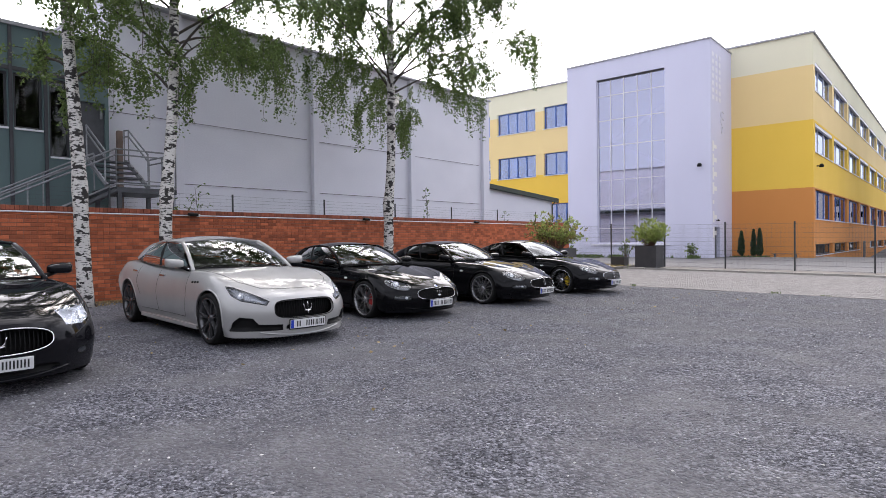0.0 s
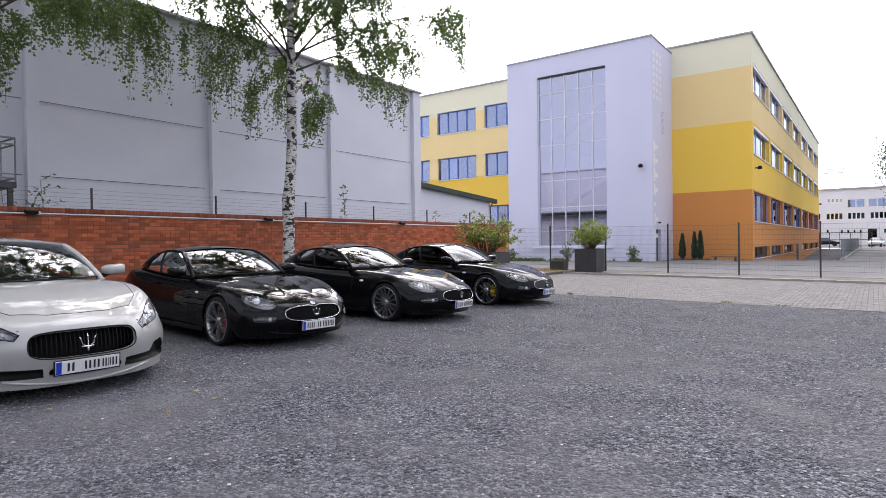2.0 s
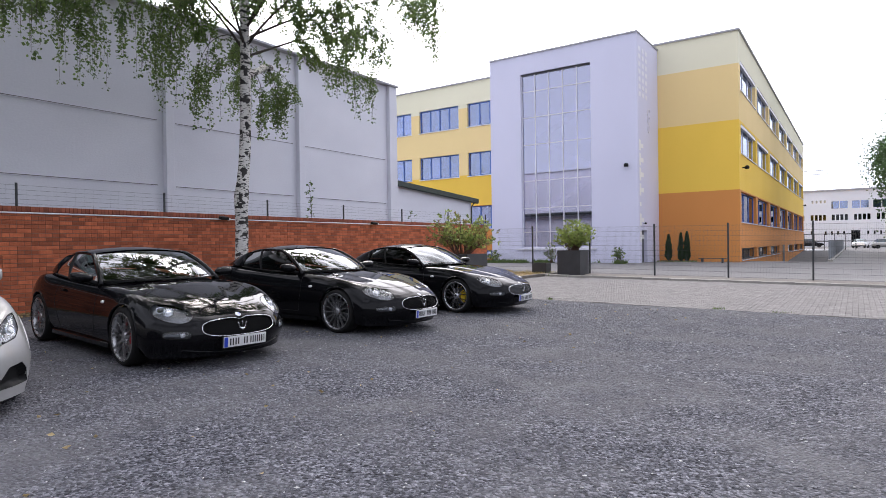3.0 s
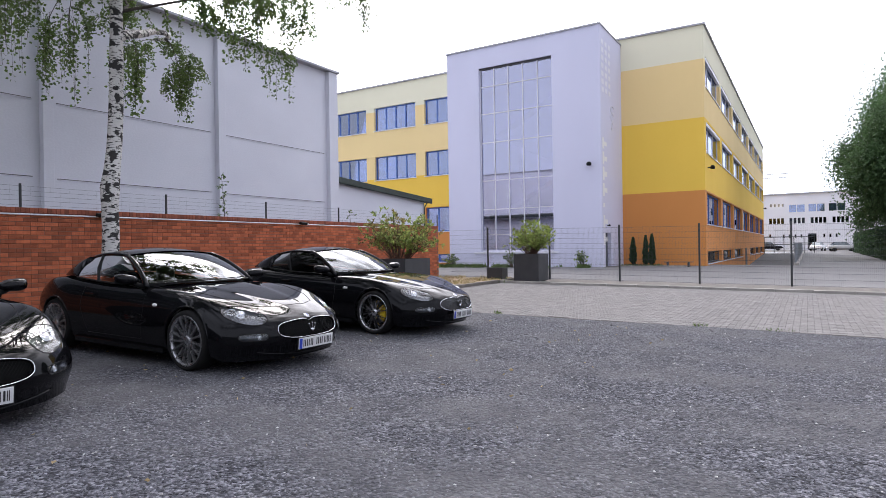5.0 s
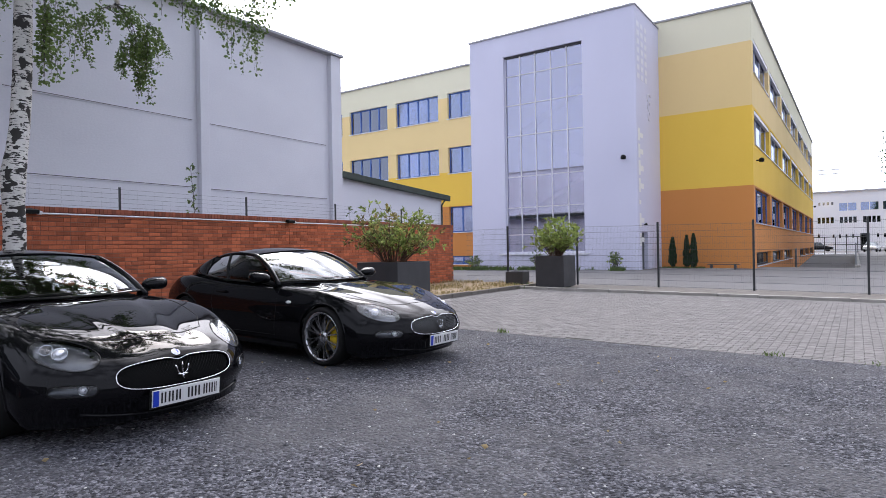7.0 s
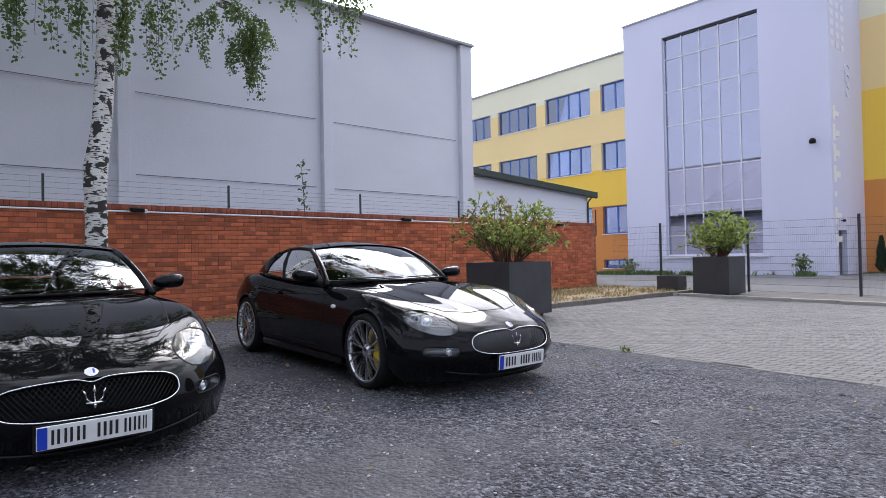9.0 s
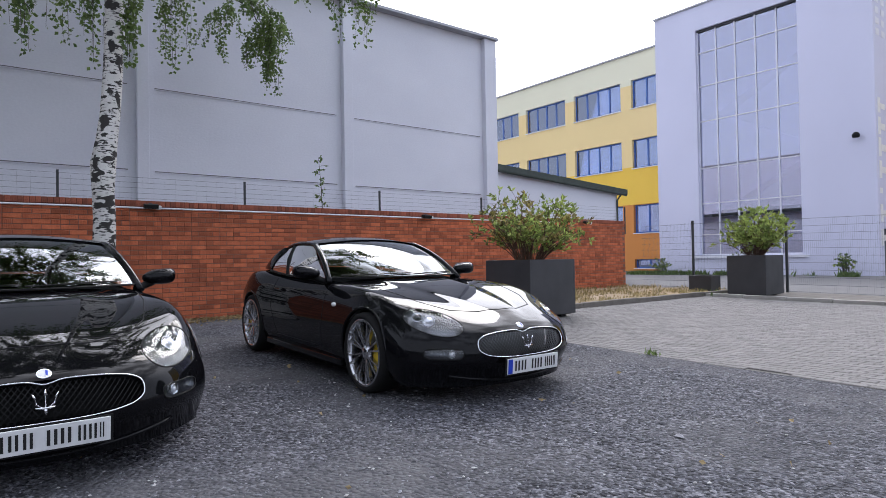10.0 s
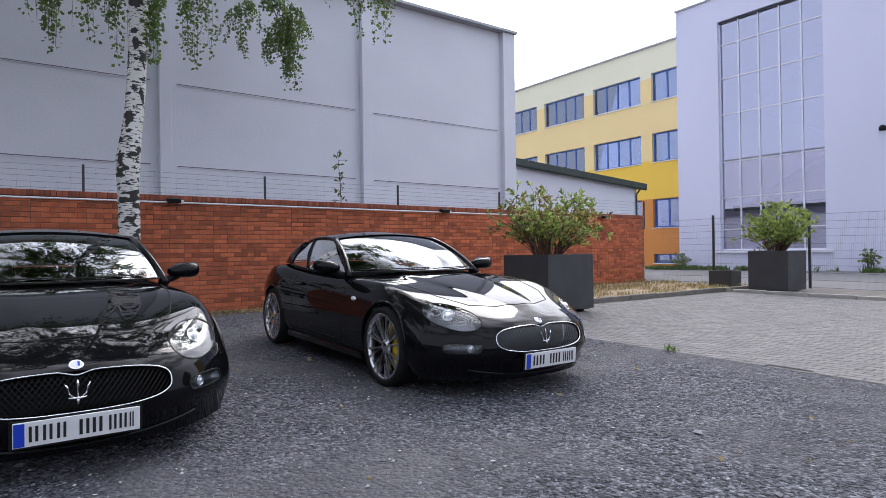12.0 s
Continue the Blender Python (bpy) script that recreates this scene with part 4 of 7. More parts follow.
def lift_patch(bm, inside, snap, keep=True, skin=None, n=None):
    """Cut the faces whose middle is inside; their rim is drawn onto the outline. Returns the cut piece as a bmesh, or None."""
    cut = [f for f in bm.faces if inside(f.calc_center_median(), f.normal)]
    if not cut:
        return None
    marked = set(cut)
    rim = {v for f in cut for v in f.verts if any(g not in marked for g in v.link_faces)}
    for v in rim:
        v.co = snap(v.co.copy())
        if skin:
            hit, *_ = skin.ray_cast(v.co + n * 0.3, -n)
            if hit and (hit - v.co).length < 0.12:
                v.co = hit
    out = None
    if keep:
        out = bmesh.new()
        m = {v: out.verts.new(v.co) for f in cut for v in f.verts}
        for f in cut:
            out.faces.new([m[v] for v in f.verts])
        out.normal_update()
    bmesh.ops.delete(bm, geom=cut, context="FACES")
    return out


def disc_tests(centre, n, e1, a, b, power=2.0, lean=0.0):
    """An oval or rounded oblong on the body, seen along n; e1 is its long way."""
    C, n = Vector(centre), Vector(n).normalized()
    e1 = (Vector(e1) - n * Vector(e1).dot(n)).normalized()
    e2 = n.cross(e1)

    def pq(p):
        d = p - C
        q = d.dot(e2) / b
        return (d.dot(e1) - lean * d.dot(e2)) / a, q

    def inside(p, normal):
        u, v = pq(p)
        return abs(u) ** power + abs(v) ** power < 1 and normal.dot(n) > 0.15 and abs((p - C).dot(n)) < 0.5

    def snap(p):
        u, v = pq(p)
        r = max(1e-6, (abs(u) ** power + abs(v) ** power) ** (1 / power))
        u2, v2 = u / r, v / r
        return p + e1 * ((u2 - u) * a + lean * (v2 - v) * b) + e2 * ((v2 - v) * b)
    return inside, snap, C, n, e1, e2


def outline_tests(centre, n, e1, points, side):
    """An angular opening on the body, seen along n: corners (along e1, up) from its middle."""
    C, n = Vector(centre), Vector(n).normalized()
    e1 = (Vector(e1) - n * Vector(e1).dot(n)).normalized()
    e2 = n.cross(e1) * side
    P = [Vector(q) for q in points]

    def uv(p):
        return Vector(((p - C).dot(e1), (p - C).dot(e2)))

    def reach(d):
        best = None
        for a, b in zip(P, P[1:] + P[:1]):
            den = d.x * (b - a).y - d.y * (b - a).x
            if abs(den) > 1e-9:
                t = (a.x * (b - a).y - a.y * (b - a).x) / den
                s = (a.x * d.y - a.y * d.x) / den
                if t > 0 and -1e-6 <= s <= 1 + 1e-6 and (best is None or t > best):
                    best = t
        return best or 0.0

    def inside(p, normal):
        q = uv(p)
        return normal.dot(n) > 0.15 and abs((p - C).dot(n)) < 0.5 and q.length < 0.65 and reach(q) > 1

    def snap(p):
        q = uv(p)
        g = q * reach(q)
        near = min(P, key=lambda c: (c - g).length)
        if (near - g).length < 0.02:
            g = near
        return p + e1 * (g.x - q.x) + e2 * (g.y - q.y)
    return inside, snap, C, n, e1, e2


def rim_loop(bm):
    """The points round the longest open edge of a patch, in order."""
    es = [e for e in bm.edges if len(e.link_faces) == 1]
    link = {}
    for e in es:
        a, b = e.verts
        link.setdefault(a, []).append(b), link.setdefault(b, []).append(a)
    best, seen = [], set()
    for start in link:
        if start in seen:
            continue
        loop, prev, cur = [], None, start
        while cur not in seen:
            seen.add(cur)
            loop.append(cur.co.copy())
            nxt = [v for v in link[cur] if v not in seen]
            if not nxt:
                break
            cur = nxt[0]
        best = max(best, loop, key=len)
    return best


def eased(pts, n=2):
    for _ in range(n):
        k = len(pts)
        pts = [(pts[i - 1] + pts[i] * 2 + pts[(i + 1) % k]) / 4 for i in range(k)]
    return pts


def patch(A, B, na=16, nb=8, bulge=Vector((0, 0, 0)), flip=False):
    """A curved sheet between two lines of points given as functions of 0..1."""
    bm = bmesh.new()
    g = []
    for i in range(na + 1):
        t = i / na
        a, b = Vector(A(t)), Vector(B(t))
        g.append([bm.verts.new(a.lerp(b, j / nb) + bulge * (4 * (j / nb) * (1 - j / nb))) for j in range(nb + 1)])
    for i in range(na):
        for j in range(nb):
            q = (g[i][j], g[i + 1][j], g[i + 1][j + 1], g[i][j + 1])
            bm.faces.new(q[::-1] if flip else q)
    return bm


def arc3(p, q, r):
    """A smooth line through three points."""
    p, q, r = Vector(p), Vector(q), Vector(r)
    return lambda t: p * ((1 - t) * (1 - 2 * t)) + q * (4 * t * (1 - t)) + r * (t * (2 * t - 1))


def mirrored(v, s):
    return Vector((v[0], v[1] * s, v[2]))


def wheel(parent, name, x, y, R, rim_r, S, side):
    """Tyre, rim, spokes, disc and caliper; side -1 faces -y."""
    w = thing_part(parent, name, Matrix.Translation((x, y, R)))
    o = side
    bm = bmesh.new()
    lathe(bm, [(rim_r - 0.005, -0.11), (rim_r + 0.015, -0.118), (R - 0.03, -0.122), (R - 0.008, -0.1), (R, -0.07), (R, 0.07), (R - 0.008, 0.1), (R - 0.03, 0.122), (rim_r + 0.015, 0.118), (rim_r - 0.005, 0.11)], 48)
    part("tyre", bm, M_RUBBER, w, smooth=True)
    bm = bmesh.new()
    lathe(bm, [(rim_r, o * 0.112), (rim_r - 0.012, o * 0.118), (rim_r - 0.025, o * 0.1), (rim_r - 0.03, o * 0.02), (rim_r - 0.02, -o * 0.1)], 48)
    part("rim", bm, S["rim_mat"], w, smooth=True)
    n, double, twist = S["spokes"]
    bm = bmesh.new()
    for k in range(n):
        a = 2 * math.pi * k / n + 0.3
        for d in ((-double, double) if double else (0,)):
            r0, r1 = 0.05, rim_r - 0.018
            p0 = (r0 * math.cos(a), r0 * math.sin(a))
            p1 = (r1 * math.cos(a + d + twist), r1 * math.sin(a + d + twist))
            pm = tuple((u + v) / 2 for u, v in zip(p0, p1))
            hw = S["spoke_w"]
            rings = []
            for (px, pz), dep, ww in ((p0, 0.088, hw * 1.1), (pm, 0.105, hw * 0.85), (p1, 0.114, hw)):
                dx, dz = -math.sin(a + d), math.cos(a + d)
                rings.append([bm.verts.new((px + dx * ww * u, o * (dep + v), pz + dz * ww * u)) for u, v in ((-1, -0.03), (-0.7, 0.0), (0.7, 0.0), (1, -0.03))])
            for r_a, r_b in zip(rings, rings[1:]):
                for j in range(3):
                    bm.faces.new((r_a[j], r_a[j + 1], r_b[j + 1], r_b[j]))
    part("spokes", bm, S["rim_mat"], w)
    bm = bmesh.new()
    lathe(bm, [(0.001, o * 0.1), (0.03, o * 0.098), (0.06, o * 0.085), (0.065, o * 0.05)], 24)
    part("hub_cap", bm, S["rim_mat"], w, smooth=True)
    bm = bmesh.new()
    lathe(bm, [(0.06, o * 0.02), (0.165, o * 0.02), (0.165, -o * 0.01)], 32)
    part("brake_disc", bm, M_DISC, w)
    if S.get("caliper"):
        bm = bmesh.new()
        back = 1 if x > 0 else -1
        for k in range(7):
            a = math.radians(-38 + 76 * k / 6)
            r0, r1 = 0.09, 0.195
            vs = [(r * math.cos(a) * back, o * d, r * math.sin(a)) for r in (r0, r1) for d in (0.0, 0.06)]
            ring = [bm.verts.new(v) for v in (vs[0], vs[1], vs[3], vs[2])]
            if k:
                for j in range(4):
                    bm.faces.new((prev[j], prev[(j + 1) % 4], ring[(j + 1) % 4], ring[j]))
            prev = ring
        part("caliper", bm, S["caliper"], w, S["caliper_label"])
    bm = bmesh.new()
    lathe(bm, [(R + 0.05, -0.16 * o), (R + 0.05, 0.03 * o)], 32)
    bmesh.ops.delete(bm, geom=[v for v in bm.verts if v.co.z < -0.05], context="VERTS")
    for v in bm.verts:
        v.co.y -= o * 0.02
    r = bmesh.ops.holes_fill(bm, edges=[e for e in bm.edges if e.is_boundary and all(v.co.y * o < 0 for v in e.verts)], sides=0)
    part("wheel_housing", bm, M_BLACKPLASTIC, w)
    return w


def thing_part(parent, name, m):
    """A small mesh part that carries further pieces, at a pose within its thing."""
    bm = bmesh.new()
    lathe(bm, [(0.001, -0.08), (0.03, -0.08), (0.03, 0.05), (0.001, 0.05)], 12)
    ob = part(name, bm, M_DISC, parent)
    ob.matrix_basis = m
    return ob


def stretch_line(bvh, pts, way, r, name, parent, mat=None, closed=False, lift=0.0):
    """A thin line laid on the body: points thrown on it along 'way'."""
    out = []
    way = Vector(way).normalized()
    for p in pts:
        hit, nrm, *_ = bvh.ray_cast(Vector(p) - way * 3, way)
        if hit:
            out.append(hit + nrm * lift)
    if len(out) < 3:
        return None
    bm = bmesh.new()
    tube(bm, out, r, 5, closed=closed)
    return part(name, bm, mat or M_BLACKPLASTIC, parent, smooth=True)


def plate(parent, x, z, lean, letters, tail=False):
    p = bmesh.new()
    box(p, -0.006, 0.004, -0.262, 0.262, -0.058, 0.058, 0.003)
    pl = part("number_plate", p, M_PLATE, parent, "white plate with a blue band")
    pl.matrix_basis = pose(x, 0, z, 0, lean, 0)
    bm = bmesh.new()
    box(bm, 0.0045, 0.006, -0.258, -0.216, -0.054, 0.054)
    part("blue_band", bm, M_PLATEBLUE, pl)
    for u, w in letters:
        bm = bmesh.new()
        box(bm, 0.0045, 0.006, u, u + w * 0.3, -0.037, 0.037)
        box(bm, 0.0045, 0.006, u + w * 0.62, u + w * 0.92, -0.037, 0.037)
        part("print_bar", bm, M_INK, pl)
    bm = bmesh.new()
    box(bm, -0.012, -0.006, -0.275, 0.275, -0.07, 0.066, 0.003)
    part("plate_holder", bm, M_BLACKPLASTIC, pl)


def trident(parent, x, z, s, lean=-8):
    """A plain three-pronged chrome shape."""
    bm = bmesh.new()
    tube(bm, [(0, 0, -0.25), (0.02, 0, 0.25), (0.02, 0, 0.26), (0.0, 0, 0.5)], [0.035, 0.03, 0.075, 0.006], 6)
    for y in (-1, 1):
        tube(bm, [(0, y * 0.1, -0.2), (0.01, y * 0.3, -0.06), (0.02, y * 0.34, 0.16), (0.02, y * 0.34, 0.17), (0.0, y * 0.44, 0.36)], [0.035, 0.032, 0.028, 0.06, 0.006], 6)
    tube(bm, [(0.01, -0.34, -0.2), (0.03, -0.1, -0.23), (0.03, 0.1, -0.23), (0.01, 0.34, -0.2)], [0.03, 0.055, 0.055, 0.03], 6)
    tube(bm, [(0, 0, -0.22), (0, 0, -0.38), (0, 0, -0.5)], [0.08, 0.06, 0.015], 6)
    for v in bm.verts:
        v.co *= s
    e = part("emblem", bm, M_CHROME, parent, "plain three-pronged chrome emblem", smooth=True)
    e.matrix_basis = pose(x, 0, z, 0, lean, 0)


def car(m, S, label, group="cars parked along the brick wall"):
    root = thing("car", m, label, "car", group)
    paint = S["paint"]
    bm = body_shell(S)
    bvh = BVHTree.FromBMesh(bm)
    ax, ar = S["axles"], S["arch"]
    R = S["wheel_r"]
    for x0 in ax:
        def inside(p, n, x0=x0):
            return (p.x - x0) ** 2 + (p.z - R) ** 2 < ar**2 and abs(p.y) > 0.5

        def snap(p, x0=x0):
            d = Vector((p.x - x0, 0, p.z - R))
            if d.length < 1e-4 or p.z < 0.2:
                return p
            d = d.normalized() * ar
            return Vector((x0 + d.x, p.y, R + d.z))
        lift_patch(bm, inside, snap, False)
        for s in (-1, 1):
            pts = [(x0 + ar * math.cos(a), 0, R + ar * math.sin(a)) for a in (math.radians(-12 + 204 * k / 40) for k in range(41))]
            stretch_line(bvh, pts, (0, -s, 0), 0.014, "arch_lip", root, paint, lift=-0.006)
    # cabin opening
    c0, c1, cy = S["tub"]
    lift_patch(bm, lambda p, n: c0 < p.x < c1 and abs(p.y) < cy and n.z > 0.5, lambda p: p, False)
    # grille
    g = S["grille"]
    ins, snp, C, n_, e1, e2 = disc_tests((S["ends"][1], 0, g["z"]), (1, 0, 0), (0, 1, 0), g["hw"], g["hh"], g["power"])
    gp = lift_patch(bm, ins, snp, True, bvh, n_)
    ring = eased(rim_loop(gp), 2)
    bmk = bmesh.new()
    for p in ring:
        if p.z > g["z"]:
            p.z -= g["notch"] * math.exp(-((p.y / 0.05) ** 2))
    tube(bmk, ring, g["ring_r"], 6, closed=True)
    grille = part("grille_surround", bmk, g["ring_mat"], root, smooth=True)
    back = bmesh.new()
    box(back, S["ends"][1] - 0.32, S["ends"][1] - 0.3, -g["hw"] - 0.05, g["hw"] + 0.05, g["z"] - g["hh"] - 0.05, g["z"] + g["hh"] + 0.05)
    part("grille_back", back, M_BLACKPLASTIC, grille)
    gb = BVHTree.FromBMesh(gp)
    bars = bmesh.new()

    def on_grille(y, z):
        hit, *_ = gb.ray_cast(Vector((S["ends"][1] + 1, y, z)), Vector((-1, 0, 0)))
        return hit - Vector((g["deep"], 0, 0)) if hit else None
    if g["style"] == "mesh":
        step = 0.026
        for k in range(-40, 41):
            for sgn in (-1, 1):
                pts = []
                for j in range(24):
                    z = g["z"] + g["hh"] * (-1 + 2 * j / 23)
                    p = on_grille(k * step + sgn * (z - g["z"]) * 0.8, z)
                    if p:
                        pts.append(p)
                if len(pts) > 2:
                    tube(bars, pts[::3] + [pts[-1]], g.get("wire", 0.0021), 3, caps=False)
    else:
        for k in range(-12, 13):
            pts = [q for q in (on_grille(k * g["hw"] / 12.2, g["z"] + g["hh"] * (-1 + 2 * j / 11)) for j in range(12)) if q]
            if len(pts) > 2:
                tube(bars, pts, 0.006, 4, caps=False)
    if len(bars.verts):
        part("grille_insert", bars, g["bar_mat"], grille)
    nose_p = on_grille(0, g["z"]) or Vector((S["ends"][1], 0, g["z"]))
    trident(root, nose_p.x + g["deep"] + 0.0, g["z"] + g.get("badge", 0.0), g["hh"] * g.get("emblem", 1.3))
    gp.free()
    # lower intakes and lamps
    for k, d in enumerate(S["openings"]):
        for s in ((-1, 1) if d["c"][1] else (1,)):
            if "outline" in d:
                ins, snp, C, n_, e1, e2 = outline_tests(mirrored(d["c"], s), mirrored(d["n"], s), mirrored(d["e"], s), d["outline"], s)
            else:
                ins, snp, C, n_, e1, e2 = disc_tests(mirrored(d["c"], s), mirrored(d["n"], s), mirrored(d["e"], s), d["a"], d["b"], d.get("p", 2.5), d.get("lean", 0) * s)
            piece = lift_patch(bm, ins, snp, True, bvh, n_)
            if piece is None:
                continue
            lp = eased(rim_loop(piece), 0 if "outline" in d else 1)
            bowl = piece.copy()
            for v in bowl.verts:
                v.co -= n_ * (0.003 if v.is_boundary else d["deep"])
            part(d["name"], bowl, d["back_mat"], root, d.get("label", ""), smooth=True)
            if d["glass"]:
                part("lamp_cover", piece.copy(), M_LENS, root, "clear lamp cover", smooth=True)
                edge = bmesh.new()
                tube(edge, lp, 0.004, 5, closed=True)
                part("lamp_surround", edge, d["rim_mat"], root, smooth=True)
                for q, r, bulb_mat in d.get("bulbs", ()):
                    at = C + e1 * q - n_ * d["deep"] * 0.55
                    hit, nn, *_ = bvh.ray_cast(C + e1 * q + n_, -n_)
                    if hit:
                        at = hit - n_ * d["deep"] * 0.6
                    face = n_.to_track_quat("Z", "Y").to_matrix().to_4x4()
                    bb = bmesh.new()
                    lathe(bb, [(r, 0.0), (r * 1.02, 0.014), (r * 0.93, 0.02), (r * 0.88, 0.0)], 24, "z")
                    bmesh.ops.transform(bb, matrix=Matrix.Translation(at) @ face, verts=bb.verts)
                    part("lamp_ring", bb, M_CHROME, root, smooth=True)
                    bb = bmesh.new()
                    bmesh.ops.create_uvsphere(bb, u_segments=16, v_segments=10, radius=r * 0.78, matrix=Matrix.Translation(at))
                    part("lamp_lens", bb, bulb_mat, root, smooth=True)
            elif d.get("edge_mat"):
                edge = bmesh.new()
                tube(edge, lp, 0.008, 5, closed=True)
                part("intake_edge", edge, d["edge_mat"], root, smooth=True)
            piece.free()
    bmesh.ops.recalc_face_normals(bm, faces=bm.faces)
    body = part("body", bm, paint, root, smooth=True)
    mod = body.modifiers.new("thickness", "SOLIDIFY")
    mod.thickness, mod.offset = 0.03, -1
    crisp = body.modifiers.new("crisp_edges", "EDGE_SPLIT")
    crisp.split_angle = radians(42)
    stretch_line(bvh, [(3, y * 0.05, S["lip_z"] + 0.0004 * y * y) for y in range(-12, 13)], (-1, 0, 0), 0.013, "front_lip", root, paint, lift=0.002)
    if S.get("badge_x"):
        hit, nn, *_ = bvh.ray_cast(Vector((S["badge_x"], 0, 3)), Vector((0, 0, -1)))
        face = Matrix.Translation(hit) @ nn.to_track_quat("Z", "Y").to_matrix().to_4x4()
        for nm, mm, rr, zz in (("bonnet_badge", M_CHROME, 0.033, 0.004), ("badge_enamel", M_BADGE, 0.029, 0.006)):
            bb = bmesh.new()
            lathe(bb, [(0.0005, zz), (rr * 0.9, zz), (rr, zz - 0.003), (rr, -0.004)], 24, "z")
            bmesh.ops.transform(bb, matrix=face, verts=bb.verts)
            part(nm, bb, mm, root)
        bb = bmesh.new()
        box(bb, -0.016, 0.016, -0.016, -0.006, 0.0062, 0.0075)
        bmesh.ops.transform(bb, matrix=face @ pose(0, 0, 0, 0, 0, 90), verts=bb.verts)
        part("badge_band", bb, M_PLATEBLUE, root)
    # seams
    for pts in S["hood_lines"]:
        full = [(x, y, 2) for x, y in pts] if pts[0][1] > 0 and pts[-1][1] > 0.01 else [(x, y, 2) for x, y in pts] + [(x, -y, 2) for x, y in pts[-2::-1]]
        dense = [Vector(a).lerp(Vector(b), k / 6) for a, b in zip(full, full[1:]) for k in range(6)] + [Vector(full[-1])]
        stretch_line(bvh, dense, (0, 0, -1), 0.0035, "bonnet_seam", body)
    for s in (-1, 1):
        for pts in S["side_lines"]:
            dense = [Vector((a[0], 0, a[1])).lerp(Vector((b[0], 0, b[1])), k / 8) for a, b in zip(pts, pts[1:]) for k in range(8)] + [Vector((pts[-1][0], 0, pts[-1][1]))]
            stretch_line(bvh, [(p.x, s * 0.0, p.z) for p in dense], (0, -s, 0), 0.003, "door_seam", body)
        for (hx, hz) in S["handles"]:
            hit, nn, *_ = bvh.ray_cast(Vector((hx, s * 3, hz)), Vector((0, -s, 0)))
            hb = bmesh.new()
            box(hb, -0.1, 0.1, -0.012, 0.02, -0.014, 0.014, 0.01)
            h = part("door_handle", hb, S["handle_mat"], body)
            h.matrix_basis = Matrix.Translation(hit + nn * 0.008) @ pose(0, 0, 0, 0, 0, 0 if s > 0 else 180)
        for (hx, hz, ra, rb, mm, nm) in S["side_marks"]:
            hit, nn, *_ = bvh.ray_cast(Vector((hx, s * 3, hz)), Vector((0, -s, 0)))
            hb = bmesh.new()
            lathe(hb, [(0.001, 0.01), (0.7, 0.009), (1.0, 0.0), (1.0, -0.01)], 20, "z")
            for v in hb.verts:
                v.co = Vector((v.co.x * ra, v.co.y * rb, v.co.z))
            h = part(nm, hb, mm, body, smooth=True)
            h.matrix_basis = Matrix.Translation(hit) @ nn.to_track_quat("Z", "Y").to_matrix().to_4x4() @ pose(0, 0, 0, 0, 0, 0)
        sk = bmesh.new()
        box(sk, ax[0] + ar + 0.06, ax[1] - ar - 0.06, S["skirt_y"] - 0.06, S["skirt_y"], 0.15, 0.215, 0.012)
        for v in sk.verts:
            v.co.y *= s
        part("side_skirt", sk, S["skirt_mat"], root)
    ub = bmesh.new()
    box(ub, S["ends"][0] + 0.25, S["ends"][1] - 0.42, -0.6, 0.6, 0.125, 0.3)
    box(ub, S["axles"][0] + 0.42, S["axles"][1] - 0.42, -0.8, 0.8, 0.13, 0.26)
    part("underbody", ub, M_BLACKPLASTIC, root)
    for x0 in ax:
        for s in (-1, 1):
            wheel(root, "wheel", x0, s * S["track"], R, S["rim_r"], S, s)
    # cabin
    K = S["cabin"]
    wsb = [arc3(mirrored(K["ws_base"][1], -1), K["ws_base"][0], K["ws_base"][1])][0]
    wst = arc3(mirrored(K["ws_top"][1], -1), K["ws_top"][0], K["ws_top"][1])
    rft = arc3(mirrored(K["roof_rear"][1], -1), K["roof_rear"][0], K["roof_rear"][1])
    rwb = arc3(mirrored(K["rw_base"][1], -1), K["rw_base"][0], K["rw_base"][1])
    crown = K["crown"]
    part("windscreen", patch(wsb, wst, 24, 14, Vector((0.02, 0, 0.03))), M_CARGLASS, root, "clear curved windscreen", smooth=True)
    rb = patch(wst, rft, 24, 20, Vector((0, 0, crown)))
    roof = part("roof", rb, paint, root, smooth=True)
    rm = roof.modifiers.new("thickness", "SOLIDIFY")
    rm.thickness, rm.offset = 0.025, 0
    crisp = roof.modifiers.new("crisp_edges", "EDGE_SPLIT")
    crisp.split_angle = radians(42)
    part("rear_window", patch(rft, rwb, 20, 12, Vector((-0.04, 0, 0.03))), M_SIDEGLASS, root, smooth=True)
    for s in (-1, 1):
        A0, A1 = mirrored(K["ws_base"][1], s), mirrored(K["ws_top"][1], s)
        B1 = mirrored(K["roof_rear"][1], s)
        rail_mid = (A1 + B1) / 2 + Vector((0, s * 0.035, crown * 0.75))
        rail_line = arc3(A1, rail_mid, B1)
        belt = arc3(mirrored(K["belt"][0], s), mirrored(K["belt"][1], s), mirrored(K["belt"][2], s))
        apil = lambda t: A0.lerp(A1, t) + Vector((0.015, 0, 0.03)) * (4 * t * (1 - t))
        part("side_window", patch(belt, rail_line, 20, 8, Vector((0, s * 0.03, 0.0))), M_SIDEGLASS, root, smooth=True)
        D0, D1 = mirrored(K["belt"][2], s), mirrored(K["rw_base"][1], s)
        cp = patch(lambda t: D0.lerp(B1, t) + Vector((0, s * 0.03, 0)) * (4 * t * (1 - t)), lambda t: D1.lerp(B1, t) + Vector((-0.03, 0, 0.03)) * (4 * t * (1 - t)), 12, 8, Vector((0, s * 0.035, 0.012)))
